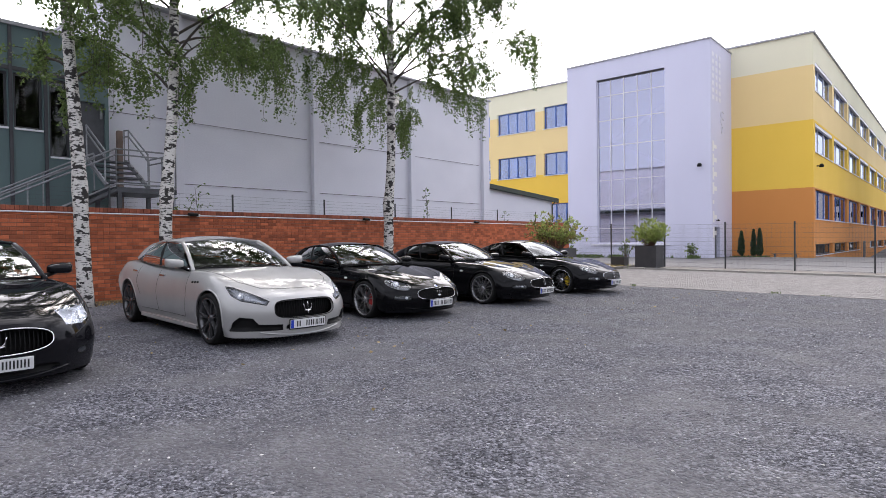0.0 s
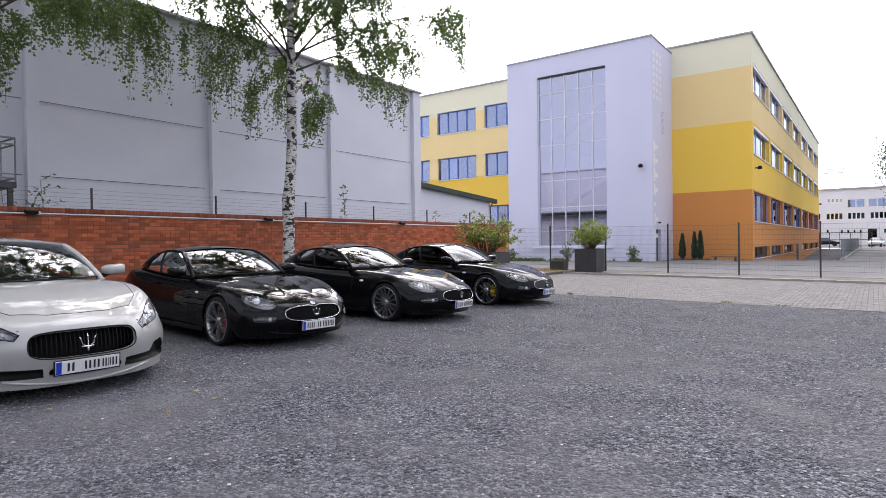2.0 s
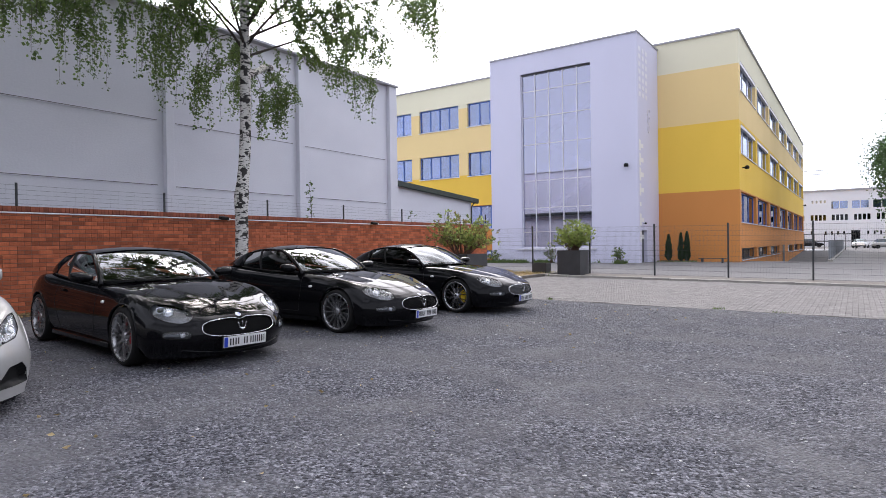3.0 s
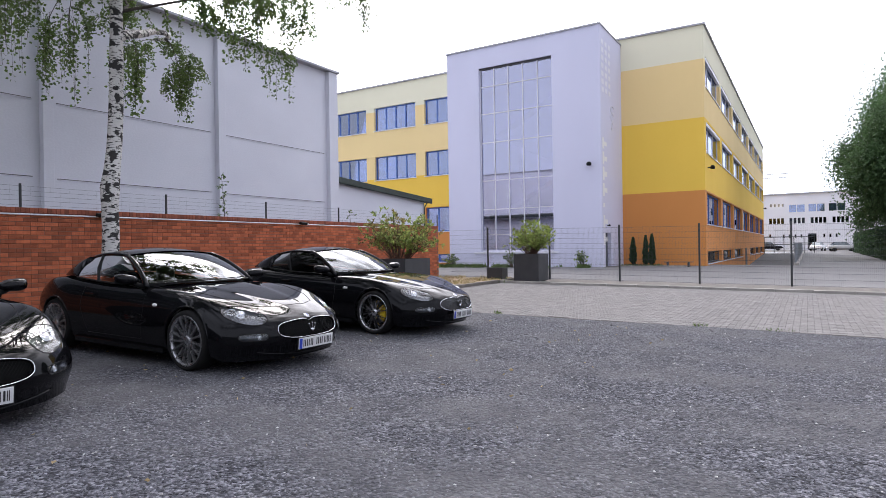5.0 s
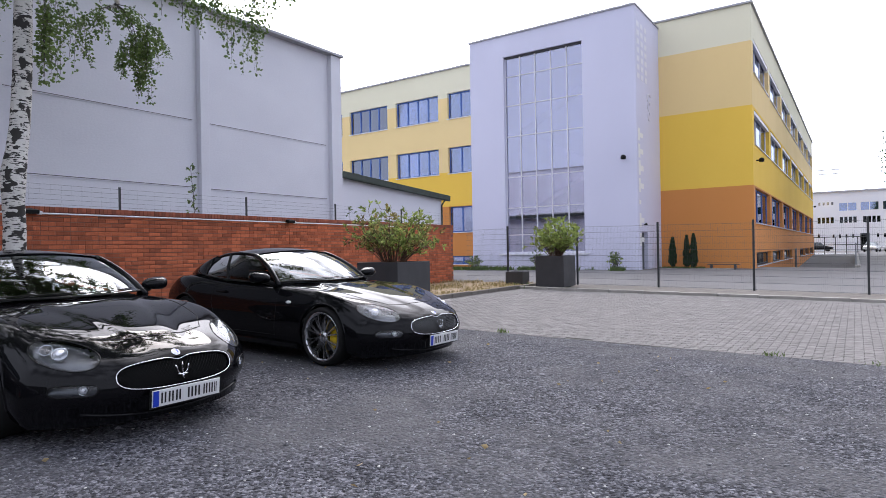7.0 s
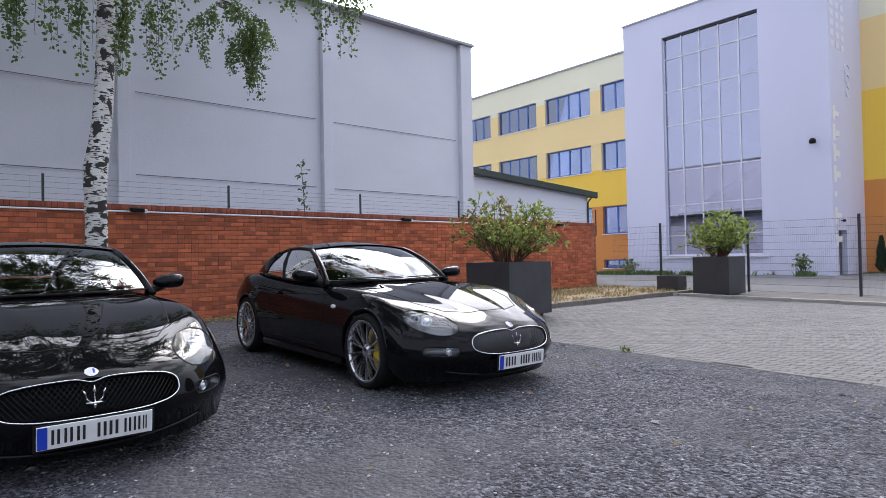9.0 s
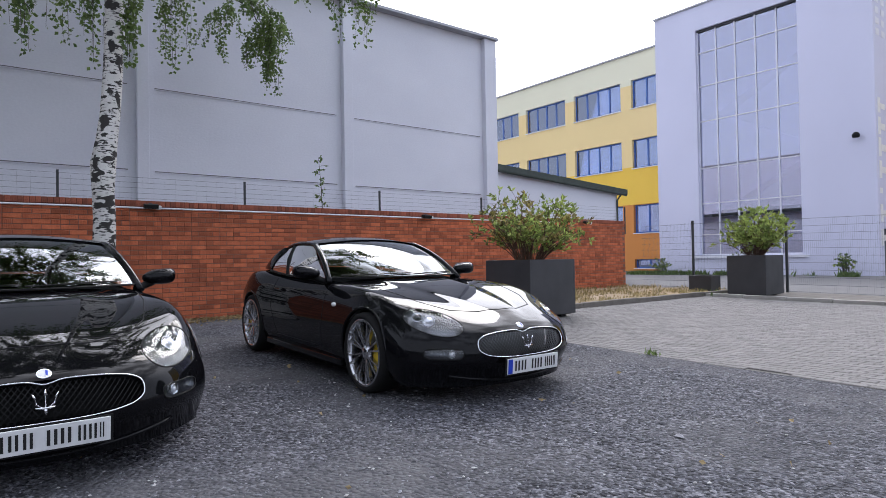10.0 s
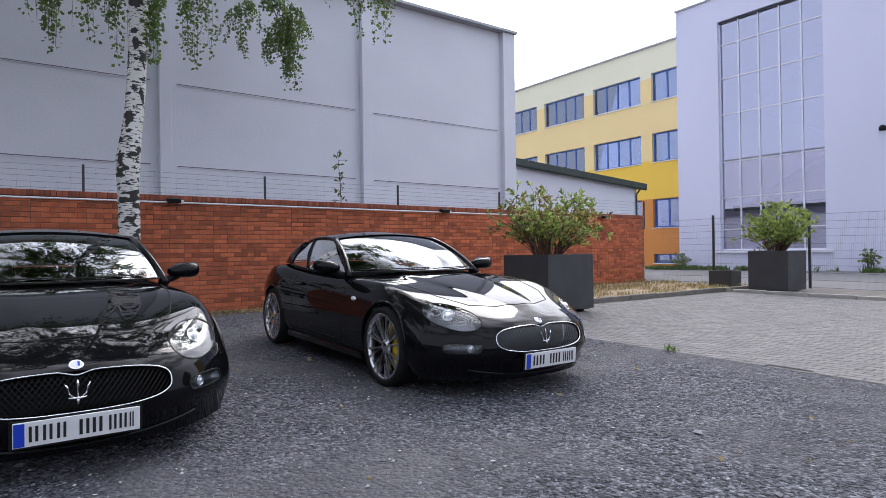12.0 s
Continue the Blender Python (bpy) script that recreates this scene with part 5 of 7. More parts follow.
        q = part("rear_pillar", cp, paint, root, smooth=True)
        qm = q.modifiers.new("thickness", "SOLIDIFY")
        qm.thickness, qm.offset = 0.02, 0
        crisp = q.modifiers.new("crisp_edges", "EDGE_SPLIT")
        crisp.split_angle = radians(42)
        pb = bmesh.new()
        tube(pb, [apil(t / 10) for t in range(-1, 11)] + [rail_line(t / 14) for t in range(1, 15)], [0.031] * 12 + [0.022] * 14, 8)
        part("front_pillar", pb, paint, root, smooth=True)
        sb = bmesh.new()
        tube(sb, [belt(t / 20) + Vector((0, s * 0.006, 0)) for t in range(21)], 0.011, 6)
        part("window_trim", sb, K["trim"], root, smooth=True)
        bp = bmesh.new()
        f = K["b_post"]
        tube(bp, [belt(f), belt(f).lerp(rail_line(f * 0.92), 0.5) + Vector((0, s * 0.032, 0)), rail_line(f * 0.92)], 0.022, 6)
        part("door_post", bp, M_BLACKPLASTIC, root)
        if K["trim"] is not M_BLACKPLASTIC:
            tb = bmesh.new()
            tube(tb, [rail_line(t / 14) + Vector((0, s * 0.02, -0.02)) for t in range(15)] + [B1.lerp(D0, t / 6) + Vector((0, s * 0.03, 0)) for t in range(1, 7)], 0.009, 5)
            part("window_trim", tb, K["trim"], root, smooth=True)
        # mirror
        mb = bmesh.new()
        bmesh.ops.create_uvsphere(mb, u_segments=20, v_segments=12, radius=1.0)
        for v in mb.verts:
            x, y, z = v.co
            tip = (y * s + 1) / 2
            boxy = S.get("boxy", 0.8)
            v.co = Vector((0.085 * x + (0.05 if x > 0 else 0) * (1 - y * y), 0.13 * math.copysign(abs(y) ** boxy, y),
                           S.get("mirror_h", 0.07) * (0.7 + 0.34 * tip) * math.copysign(abs(z) ** boxy, z) + 0.022 * tip - 0.012))
            if v.co.x < -0.045:
                v.co.x = -0.045
        mir = part("door_mirror", mb, paint, root, smooth=True)
        mir.matrix_basis = Matrix.Translation(mirrored(S["mirror"], s)) @ pose(0, 0, 0, 0, 0, s * 14)
        ab = bmesh.new()
        tube(ab, [Vector((0.0, -s * 0.03, -0.03)), Vector((0.01, -s * 0.14, -0.075)), Vector((0.02, -s * 0.2, -0.1))], [0.035, 0.028, 0.03], 8)
        part("mirror_arm", ab, M_BLACKPLASTIC, mir, smooth=True)
        gb2 = bmesh.new()
        lathe(gb2, [(0.001, -0.047), (0.055, -0.047)], 20, "x")
        for v in gb2.verts:
            v.co.y *= 1.6
        part("mirror_glass", gb2, M_CHROME, mir)
    for t0, t1 in ((0.06, 0.48), (0.5, 0.9)):
        wb = bmesh.new()
        tube(wb, [wsb(t0 + (t1 - t0) * k / 10).lerp(wst(t0 + (t1 - t0) * k / 10), 0.03 + 0.03 * k / 10) + Vector((0.012, 0, 0.012)) for k in range(11)], 0.0055, 5)
        part("wiper", wb, M_BLACKPLASTIC, root)
    cow = bmesh.new()
    tube(cow, [wsb(k / 24) for k in range(25)], 0.008, 6)
    part("cowl_trim", cow, M_BLACKPLASTIC, root)
    # inside
    x0, x1, yy = S["tub"]
    tb = bmesh.new()
    box(tb, x0 - 0.05, x1 + 0.05, -yy - 0.03, yy + 0.03, 0.28, 0.34)
    part("cabin_floor", tb, M_INTERIOR, root)
    tb = bmesh.new()
    box(tb, x1 - 0.38, x1 + 0.02, -yy, yy, 0.6, S["dash_z"], 0.05)
    part("dashboard", tb, M_INTERIOR, root)
    for s in (-1, 1):
        sb = bmesh.new()
        box(sb, -0.35, 0.25, -0.25, 0.25, 0.3, 0.48, 0.06)
        box(sb, -0.5, -0.32, -0.25, 0.25, 0.42, S["seat_z"], 0.06, pose(-0.05, 0, 0.05, 0, -12, 0))
        box(sb, -0.62, -0.52, -0.13, 0.13, S["seat_z"] - 0.02, S["seat_z"] + 0.19, 0.045, pose(-0.02, 0, 0.02, 0, -6, 0))
        for v in sb.verts:
            v.co.y += s * 0.36
            v.co.x += S["seat_x"]
        part("seat", sb, M_LEATHER, root, smooth=True)
    st = bmesh.new()
    pts = [Vector((0, 0.18 * math.cos(t), 0.18 * math.sin(t))) for t in (2 * math.pi * k / 20 for k in range(20))]
    tube(st, pts, 0.015, 6, closed=True)
    sw = part("steering_wheel", st, M_INTERIOR, root)
    sw.matrix_basis = pose(S["seat_x"] + 0.42, 0.36, S["dash_z"] - 0.02, 0, -25, 0)
    sh = bmesh.new()
    box(sh, x0, x1 - 0.9, -yy, yy, 0.7, S["dash_z"] - 0.08, 0.03)
    for v in sh.verts:
        v.co.x = x0 + (v.co.x - x0) * 0.25
    part("parcel_shelf", sh, M_INTERIOR, root)
    plate(root, S["plate_x"], S["plate_z"], S.get("plate_lean", 0), S["letters"])
    return root


LINE = [(0.0, 0.93), (0.12, 0.968), (0.35, 0.995), (0.55, 1.0), (0.8, 0.965), (1.0, 0.885)]
COUPE = dict(
    ends=(-2.2, 2.32), front_from=1.0, rear_from=-1.1, plan_front=0.55, plan_rear=0.42, plan_power=2.95, crown=2.2, ridge=0.013,
    top=[(-2.2, 0.84), (-1.9, 0.935), (-1.5, 0.95), (-1.0, 0.92), (0.0, 0.885), (0.6, 0.885), (1.0, 0.85), (1.5, 0.775), (1.95, 0.685), (2.17, 0.62), (2.32, 0.565)],
    shoulder=[(-2.2, 0.79), (-1.9, 0.885), (-1.4, 0.925), (-0.9, 0.9), (0.0, 0.862), (0.6, 0.85), (1.0, 0.84), (1.35, 0.815), (1.75, 0.74), (2.05, 0.645), (2.32, 0.555)],
    width=[(-2.2, 0.8), (-1.8, 0.87), (-1.35, 0.905), (-0.7, 0.88), (0.2, 0.875), (0.8, 0.885), (1.33, 0.908), (1.8, 0.9), (2.32, 0.87)],
    bottom=[(-2.2, 0.36), (-1.9, 0.25), (-1.0, 0.19), (1.0, 0.17), (1.75, 0.2), (2.05, 0.165), (2.32, 0.14)],
    nose=[(0.0, -0.085), (0.12, -0.07), (0.24, -0.045), (0.36, -0.01), (0.46, 0.022), (0.54, 0.024), (0.64, 0.012), (0.85, -0.02), (1.0, -0.07)], side=LINE,
    axles=(-1.33, 1.33), arch=0.365, wheel_r=0.328, rim_r=0.272, track=0.775, tub=(-1.25, 0.48, 0.66),
    grille=dict(z=0.45, hw=0.44, hh=0.094, power=3.0, notch=0.022, ring_r=0.0042, ring_mat=M_CHROME, style="mesh", bar_mat=M_BLACKPLASTIC, deep=0.03),
    openings=[
        dict(name="headlight", c=(1.93, -0.615, 0.6), n=(0.62, -0.42, 0.62), e=(0.62, 0.48, -0.32), a=0.245, b=0.122, p=2.1, deep=0.05, back_mat=M_LAMPBOWL, glass=True, rim_mat=M_BLACKPLASTIC,
             bulbs=((-0.135, 0.042, M_BULB), (-0.035, 0.05, M_LAMPBRIGHT)), label="oval headlight with two round lamps"),
        dict(name="front_lamp", c=(2.05, -0.6, 0.395), n=(0.8, -0.6, 0.0), e=(-0.6, -0.8, 0.0), a=0.15, b=0.038, p=5.0, deep=0.035, back_mat=M_LAMPBOWL, glass=True, rim_mat=M_BLACKPLASTIC, bulbs=((-0.06, 0.03, M_LAMPBRIGHT),), label="clear oblong lamp low in the bumper"),
    ],
    hood_lines=[[(0.62, 0.70), (1.2, 0.645), (1.65, 0.555), (1.89, 0.42), (1.98, 0.2), (1.995, 0.0)]],
    side_lines=[[(0.52, 0.84), (0.55, 0.6), (0.5, 0.28)], [(-0.72, 0.86), (-0.74, 0.6), (-0.6, 0.28)], [(0.5, 0.28), (-0.6, 0.28)]],
    handles=[(-0.55, 0.75)], handle_mat=M_BLACK, side_marks=[(0.76, 0.68, 0.05, 0.019, M_PLATE, "side_indicator")], skirt_y=0.86, skirt_mat=M_BLACK,
    cabin=dict(ws_base=((0.78, 0, 0.905), (0.43, 0.75, 0.9)), ws_top=((-0.06, 0, 1.262), (-0.16, 0.61, 1.216)), roof_rear=((-1.02, 0, 1.235), (-0.99, 0.57, 1.176)),
               rw_base=((-1.82, 0, 0.965), (-1.6, 0.6, 0.94)), belt=((0.43, 0.755, 0.885), (-0.3, 0.775, 0.895), (-1.02, 0.755, 0.94)), crown=0.045, trim=M_BLACKPLASTIC, b_post=0.64),
    mirror=(0.33, 0.93, 0.955), lip_z=0.172, badge_x=2.23, dash_z=0.88, seat_z=0.9, seat_x=-0.15, plate_x=2.375, plate_z=0.295, plate_lean=4,
    paint=M_BLACK, rim_mat=M_RIM, spokes=(7, 0.12, 0.0), spoke_w=0.011, letters=((-0.19, 0.1), (-0.055, 0.085), (0.06, 0.18)))
BAR_A = ((-0.19, 0.05), (-0.125, 0.05), (-0.02, 0.05), (0.06, 0.045), (0.115, 0.045), (0.17, 0.045), (0.22, 0.02))
BAR_B = ((-0.2, 0.04), (-0.145, 0.04), (-0.09, 0.04), (-0.0, 0.045), (0.055, 0.045), (0.125, 0.035), (0.17, 0.035), (0.215, 0.02))
BAR_C = ((-0.19, 0.05), (-0.125, 0.05), (-0.02, 0.05), (0.04, 0.05), (0.12, 0.035), (0.165, 0.035), (0.21, 0.02))
BAR_D = ((-0.17, 0.06), (-0.03, 0.055), (0.04, 0.055), (0.115, 0.04), (0.165, 0.025), (0.2, 0.045))

SALOON = dict(COUPE,
    ends=(-2.55, 2.42), front_from=1.2, rear_from=-1.4, plan_front=0.56, plan_rear=0.35, plan_power=2.8, crown=2.4, ridge=0.005,
    top=[(-2.55, 0.98), (-2.2, 1.06), (-1.7, 1.07), (-1.0, 1.02), (0.0, 0.985), (0.8, 0.985), (1.2, 0.96), (1.7, 0.895), (2.1, 0.805), (2.3, 0.735), (2.42, 0.68)],
    shoulder=[(-2.55, 0.9), (-2.1, 0.985), (-1.5, 1.0), (-0.7, 0.955), (0.6, 0.94), (1.2, 0.94), (1.5, 0.915), (1.9, 0.825), (2.2, 0.715), (2.42, 0.63)],
    width=[(-2.55, 0.86), (-2.0, 0.935), (-1.5, 0.968), (-0.6, 0.925), (0.5, 0.92), (1.1, 0.945), (1.5, 0.968), (2.0, 0.95), (2.42, 0.91)],
    nose=[(0.0, -0.03), (0.3, 0.0), (0.6, 0.02), (0.85, -0.02), (1.0, -0.07)],
    bottom=[(-2.55, 0.38), (-2.2, 0.28), (-1.0, 0.2), (1.2, 0.18), (2.0, 0.145), (2.42, 0.14)],
    axles=(-1.5, 1.5), arch=0.385, wheel_r=0.345, rim_r=0.28, track=0.82, tub=(-1.6, 0.68, 0.7),
    grille=dict(z=0.5, hw=0.445, hh=0.118, power=4.2, notch=0.0, ring_r=0.006, ring_mat=M_BLACKPLASTIC, style="bars", bar_mat=M_BLACKPLASTIC, deep=0.09, badge=0.0, emblem=1.35),
    openings=[
        dict(name="headlight", c=(2.05, -0.66, 0.635), n=(0.78, -0.5, 0.36), e=(0.5, 0.83, -0.26), outline=((-0.32, 0.115), (-0.24, 0.115), (0.0, 0.065), (0.29, -0.005), (0.27, -0.065), (-0.05, -0.068), (-0.2, -0.01)), deep=0.05, back_mat=M_LAMPSILVER, glass=True, rim_mat=M_BLACKPLASTIC,
             bulbs=((-0.09, 0.045, M_LAMPBRIGHT),), label="slim angular headlight with one round lamp"),
        dict(name="lower_intake", c=(2.12, -0.74, 0.285), n=(0.85, -0.5, 0.0), e=(0.5, 0.85, 0.0), outline=((-0.19, -0.06), (-0.14, 0.06), (-0.06, 0.125), (0.11, 0.11), (0.18, 0.03), (0.48, 0.02), (0.48, -0.06)), deep=0.06, back_mat=M_BLACKPLASTIC, glass=False),
        dict(name="lower_intake", c=(2.4, 0, 0.265), n=(1, 0, 0), e=(0, 1, 0), a=0.3, b=0.042, p=4, deep=0.06, back_mat=M_BLACKPLASTIC, glass=False),
    ],
    hood_lines=[[(0.9, 0.77), (1.4, 0.745), (1.8, 0.67), (2.08, 0.5), (2.2, 0.25), (2.225, 0.0)]],
    side_lines=[[(0.72, 0.93), (0.76, 0.6), (0.7, 0.3)], [(-0.35, 0.94), (-0.36, 0.6), (-0.3, 0.3)], [(-1.1, 0.98), (-1.12, 0.72), (-0.95, 0.5)], [(0.7, 0.3), (-0.95, 0.3)]],
    handles=[(-0.2, 0.835), (-1.2, 0.87)], handle_mat=M_CHROME,
    side_marks=[(0.94, 0.8, 0.035, 0.018, M_BLACKPLASTIC, "side_vent"), (1.03, 0.805, 0.035, 0.018, M_BLACKPLASTIC, "side_vent"), (1.12, 0.81, 0.035, 0.018, M_BLACKPLASTIC, "side_vent")],
    skirt_y=0.9, skirt_mat=M_SILVER,
    cabin=dict(ws_base=((1.02, 0, 0.985), (0.64, 0.77, 0.98)), ws_top=((0.1, 0, 1.385), (-0.04, 0.63, 1.335)), roof_rear=((-1.2, 0, 1.36), (-1.16, 0.6, 1.3)),
               rw_base=((-2.1, 0, 1.075), (-1.9, 0.63, 1.05)), belt=((0.62, 0.805, 0.965), (-0.4, 0.825, 0.98), (-1.36, 0.795, 1.035)), crown=0.05, trim=M_CHROME, b_post=0.5),
    mirror=(0.5, 0.97, 1.05), boxy=0.45, mirror_h=0.07, lip_z=0.155, badge_x=0, dash_z=0.97, seat_z=1.02, seat_x=0.1, plate_x=2.435, plate_z=0.3, plate_lean=4,
    paint=M_SILVER, rim_mat=M_RIM_BLACK, spokes=(7, 0.1, 0.0), spoke_w=0.012, letters=BAR_D)


def stand(x, y, heading):
    """Where a car stands on the sloping yard."""
    return pose(x, y, 0.925 * ground_z(x / 0.925) + 0.004, 0, 1.0, heading)


SEDAN = dict(SALOON, paint=M_NAVY, rim_mat=M_RIM_DARK, skirt_mat=M_NAVY, handle_mat=M_NAVY,
    grille=dict(SALOON["grille"], ring_r=0.007, ring_mat=M_CHROME, z=0.5, hw=0.44, hh=0.115, power=2.6, notch=0.012, bar_mat=M_BLACKPLASTIC),
    openings=[
        dict(name="headlight", c=(2.05, -0.67, 0.655), n=(0.76, -0.5, 0.42), e=(0.55, 0.83, -0.05), outline=((-0.21, 0.095), (0.02, 0.105), (0.2, 0.07), (0.21, -0.1), (0.0, -0.115), (-0.19, -0.055)), deep=0.05, back_mat=M_LAMPBRIGHT, glass=True, rim_mat=M_CHROME,
             bulbs=(), label="bright four-sided headlight"),
        dict(name="fog_lamp", c=(2.14, -0.72, 0.32), n=(0.85, -0.5, 0.0), e=(0.5, 0.85, 0.0), a=0.085, b=0.035, p=2.2, deep=0.03, back_mat=M_LAMPBOWL, glass=True, rim_mat=M_BLACKPLASTIC),
        dict(name="lower_intake", c=(2.4, 0, 0.23), n=(1, 0, 0), e=(0, 1, 0), a=0.5, b=0.04, p=4, deep=0.05, back_mat=M_BLACKPLASTIC, glass=False),
    ], letters=((-0.15, 0.05), (-0.06, 0.05), (0.02, 0.045), (0.075, 0.045), (0.13, 0.045), (0.185, 0.045)))
car(stand(-9.17, 1.6, -2.2), SEDAN, "dark grey four-door saloon with a barred oval grille")
car(stand(-9.31, 5.08, -3.9), SALOON, "silver four-door saloon with a wide dark grille")
car(stand(-9.49, 8.1, -4.9), dict(COUPE, spokes=(7, 0.13, 0.0), spoke_w=0.008, rim_mat=M_RIM_DARK, caliper=M_RED, caliper_label="red brake caliper", letters=BAR_A), "black two-door coupe with red brake calipers")
car(stand(-9.28, 11.02, 0.2), dict(COUPE, spokes=(15, 0.0, 0.0), spoke_w=0.012, rim_mat=M_RIM_DARK, letters=BAR_B,
    ), "black two-door coupe with fine multi-spoke wheels")
car(stand(-9.15, 14.14, -1.0), dict(COUPE, spokes=(8, 0.15, 0.04), spoke_w=0.0105, caliper=M_YELLOW, caliper_label="yellow brake caliper", grille=dict(COUPE["grille"], bar_mat=M_RIM_BLACK, wire=0.0027, deep=0.02), letters=BAR_C), "black two-door coupe with yellow calipers and chrome mesh grille")


# ---- trees and plants (in metres) ----
def site(x, y):
    """A point of the site plan in metres, on the ground."""
    return Vector((x * 0.925, y * 0.925, ground_z(x, y) * 0.925))


class Leaves:
    """Gathers small folded leaves into one mesh."""

    def __init__(self):
        self.v, self.f = [], []

    def add(self, p, along, size, rng, width=0.62):
        along = along.normalized()
        side = along.orthogonal().normalized()
        side = (Matrix.Rotation(rng.uniform(0, 6.283), 3, along) @ side)
        up = along.cross(side)
        i = len(self.v)
        self.v += [tuple(p), tuple(p + along * size * 0.45 + side * size * width * 0.5 + up * size * 0.12), tuple(p + along * size), tuple(p + along * size * 0.45 - side * size * width * 0.5 + up * size * 0.12)]
        self.f += [(i, i + 1, i + 2), (i, i + 2, i + 3)]

    def done(self, name, mat, parent, label=""):
        ob = from_arrays(name, self.v, self.f, mat, parent)
        if label:
            ob["label"] = label
        return ob


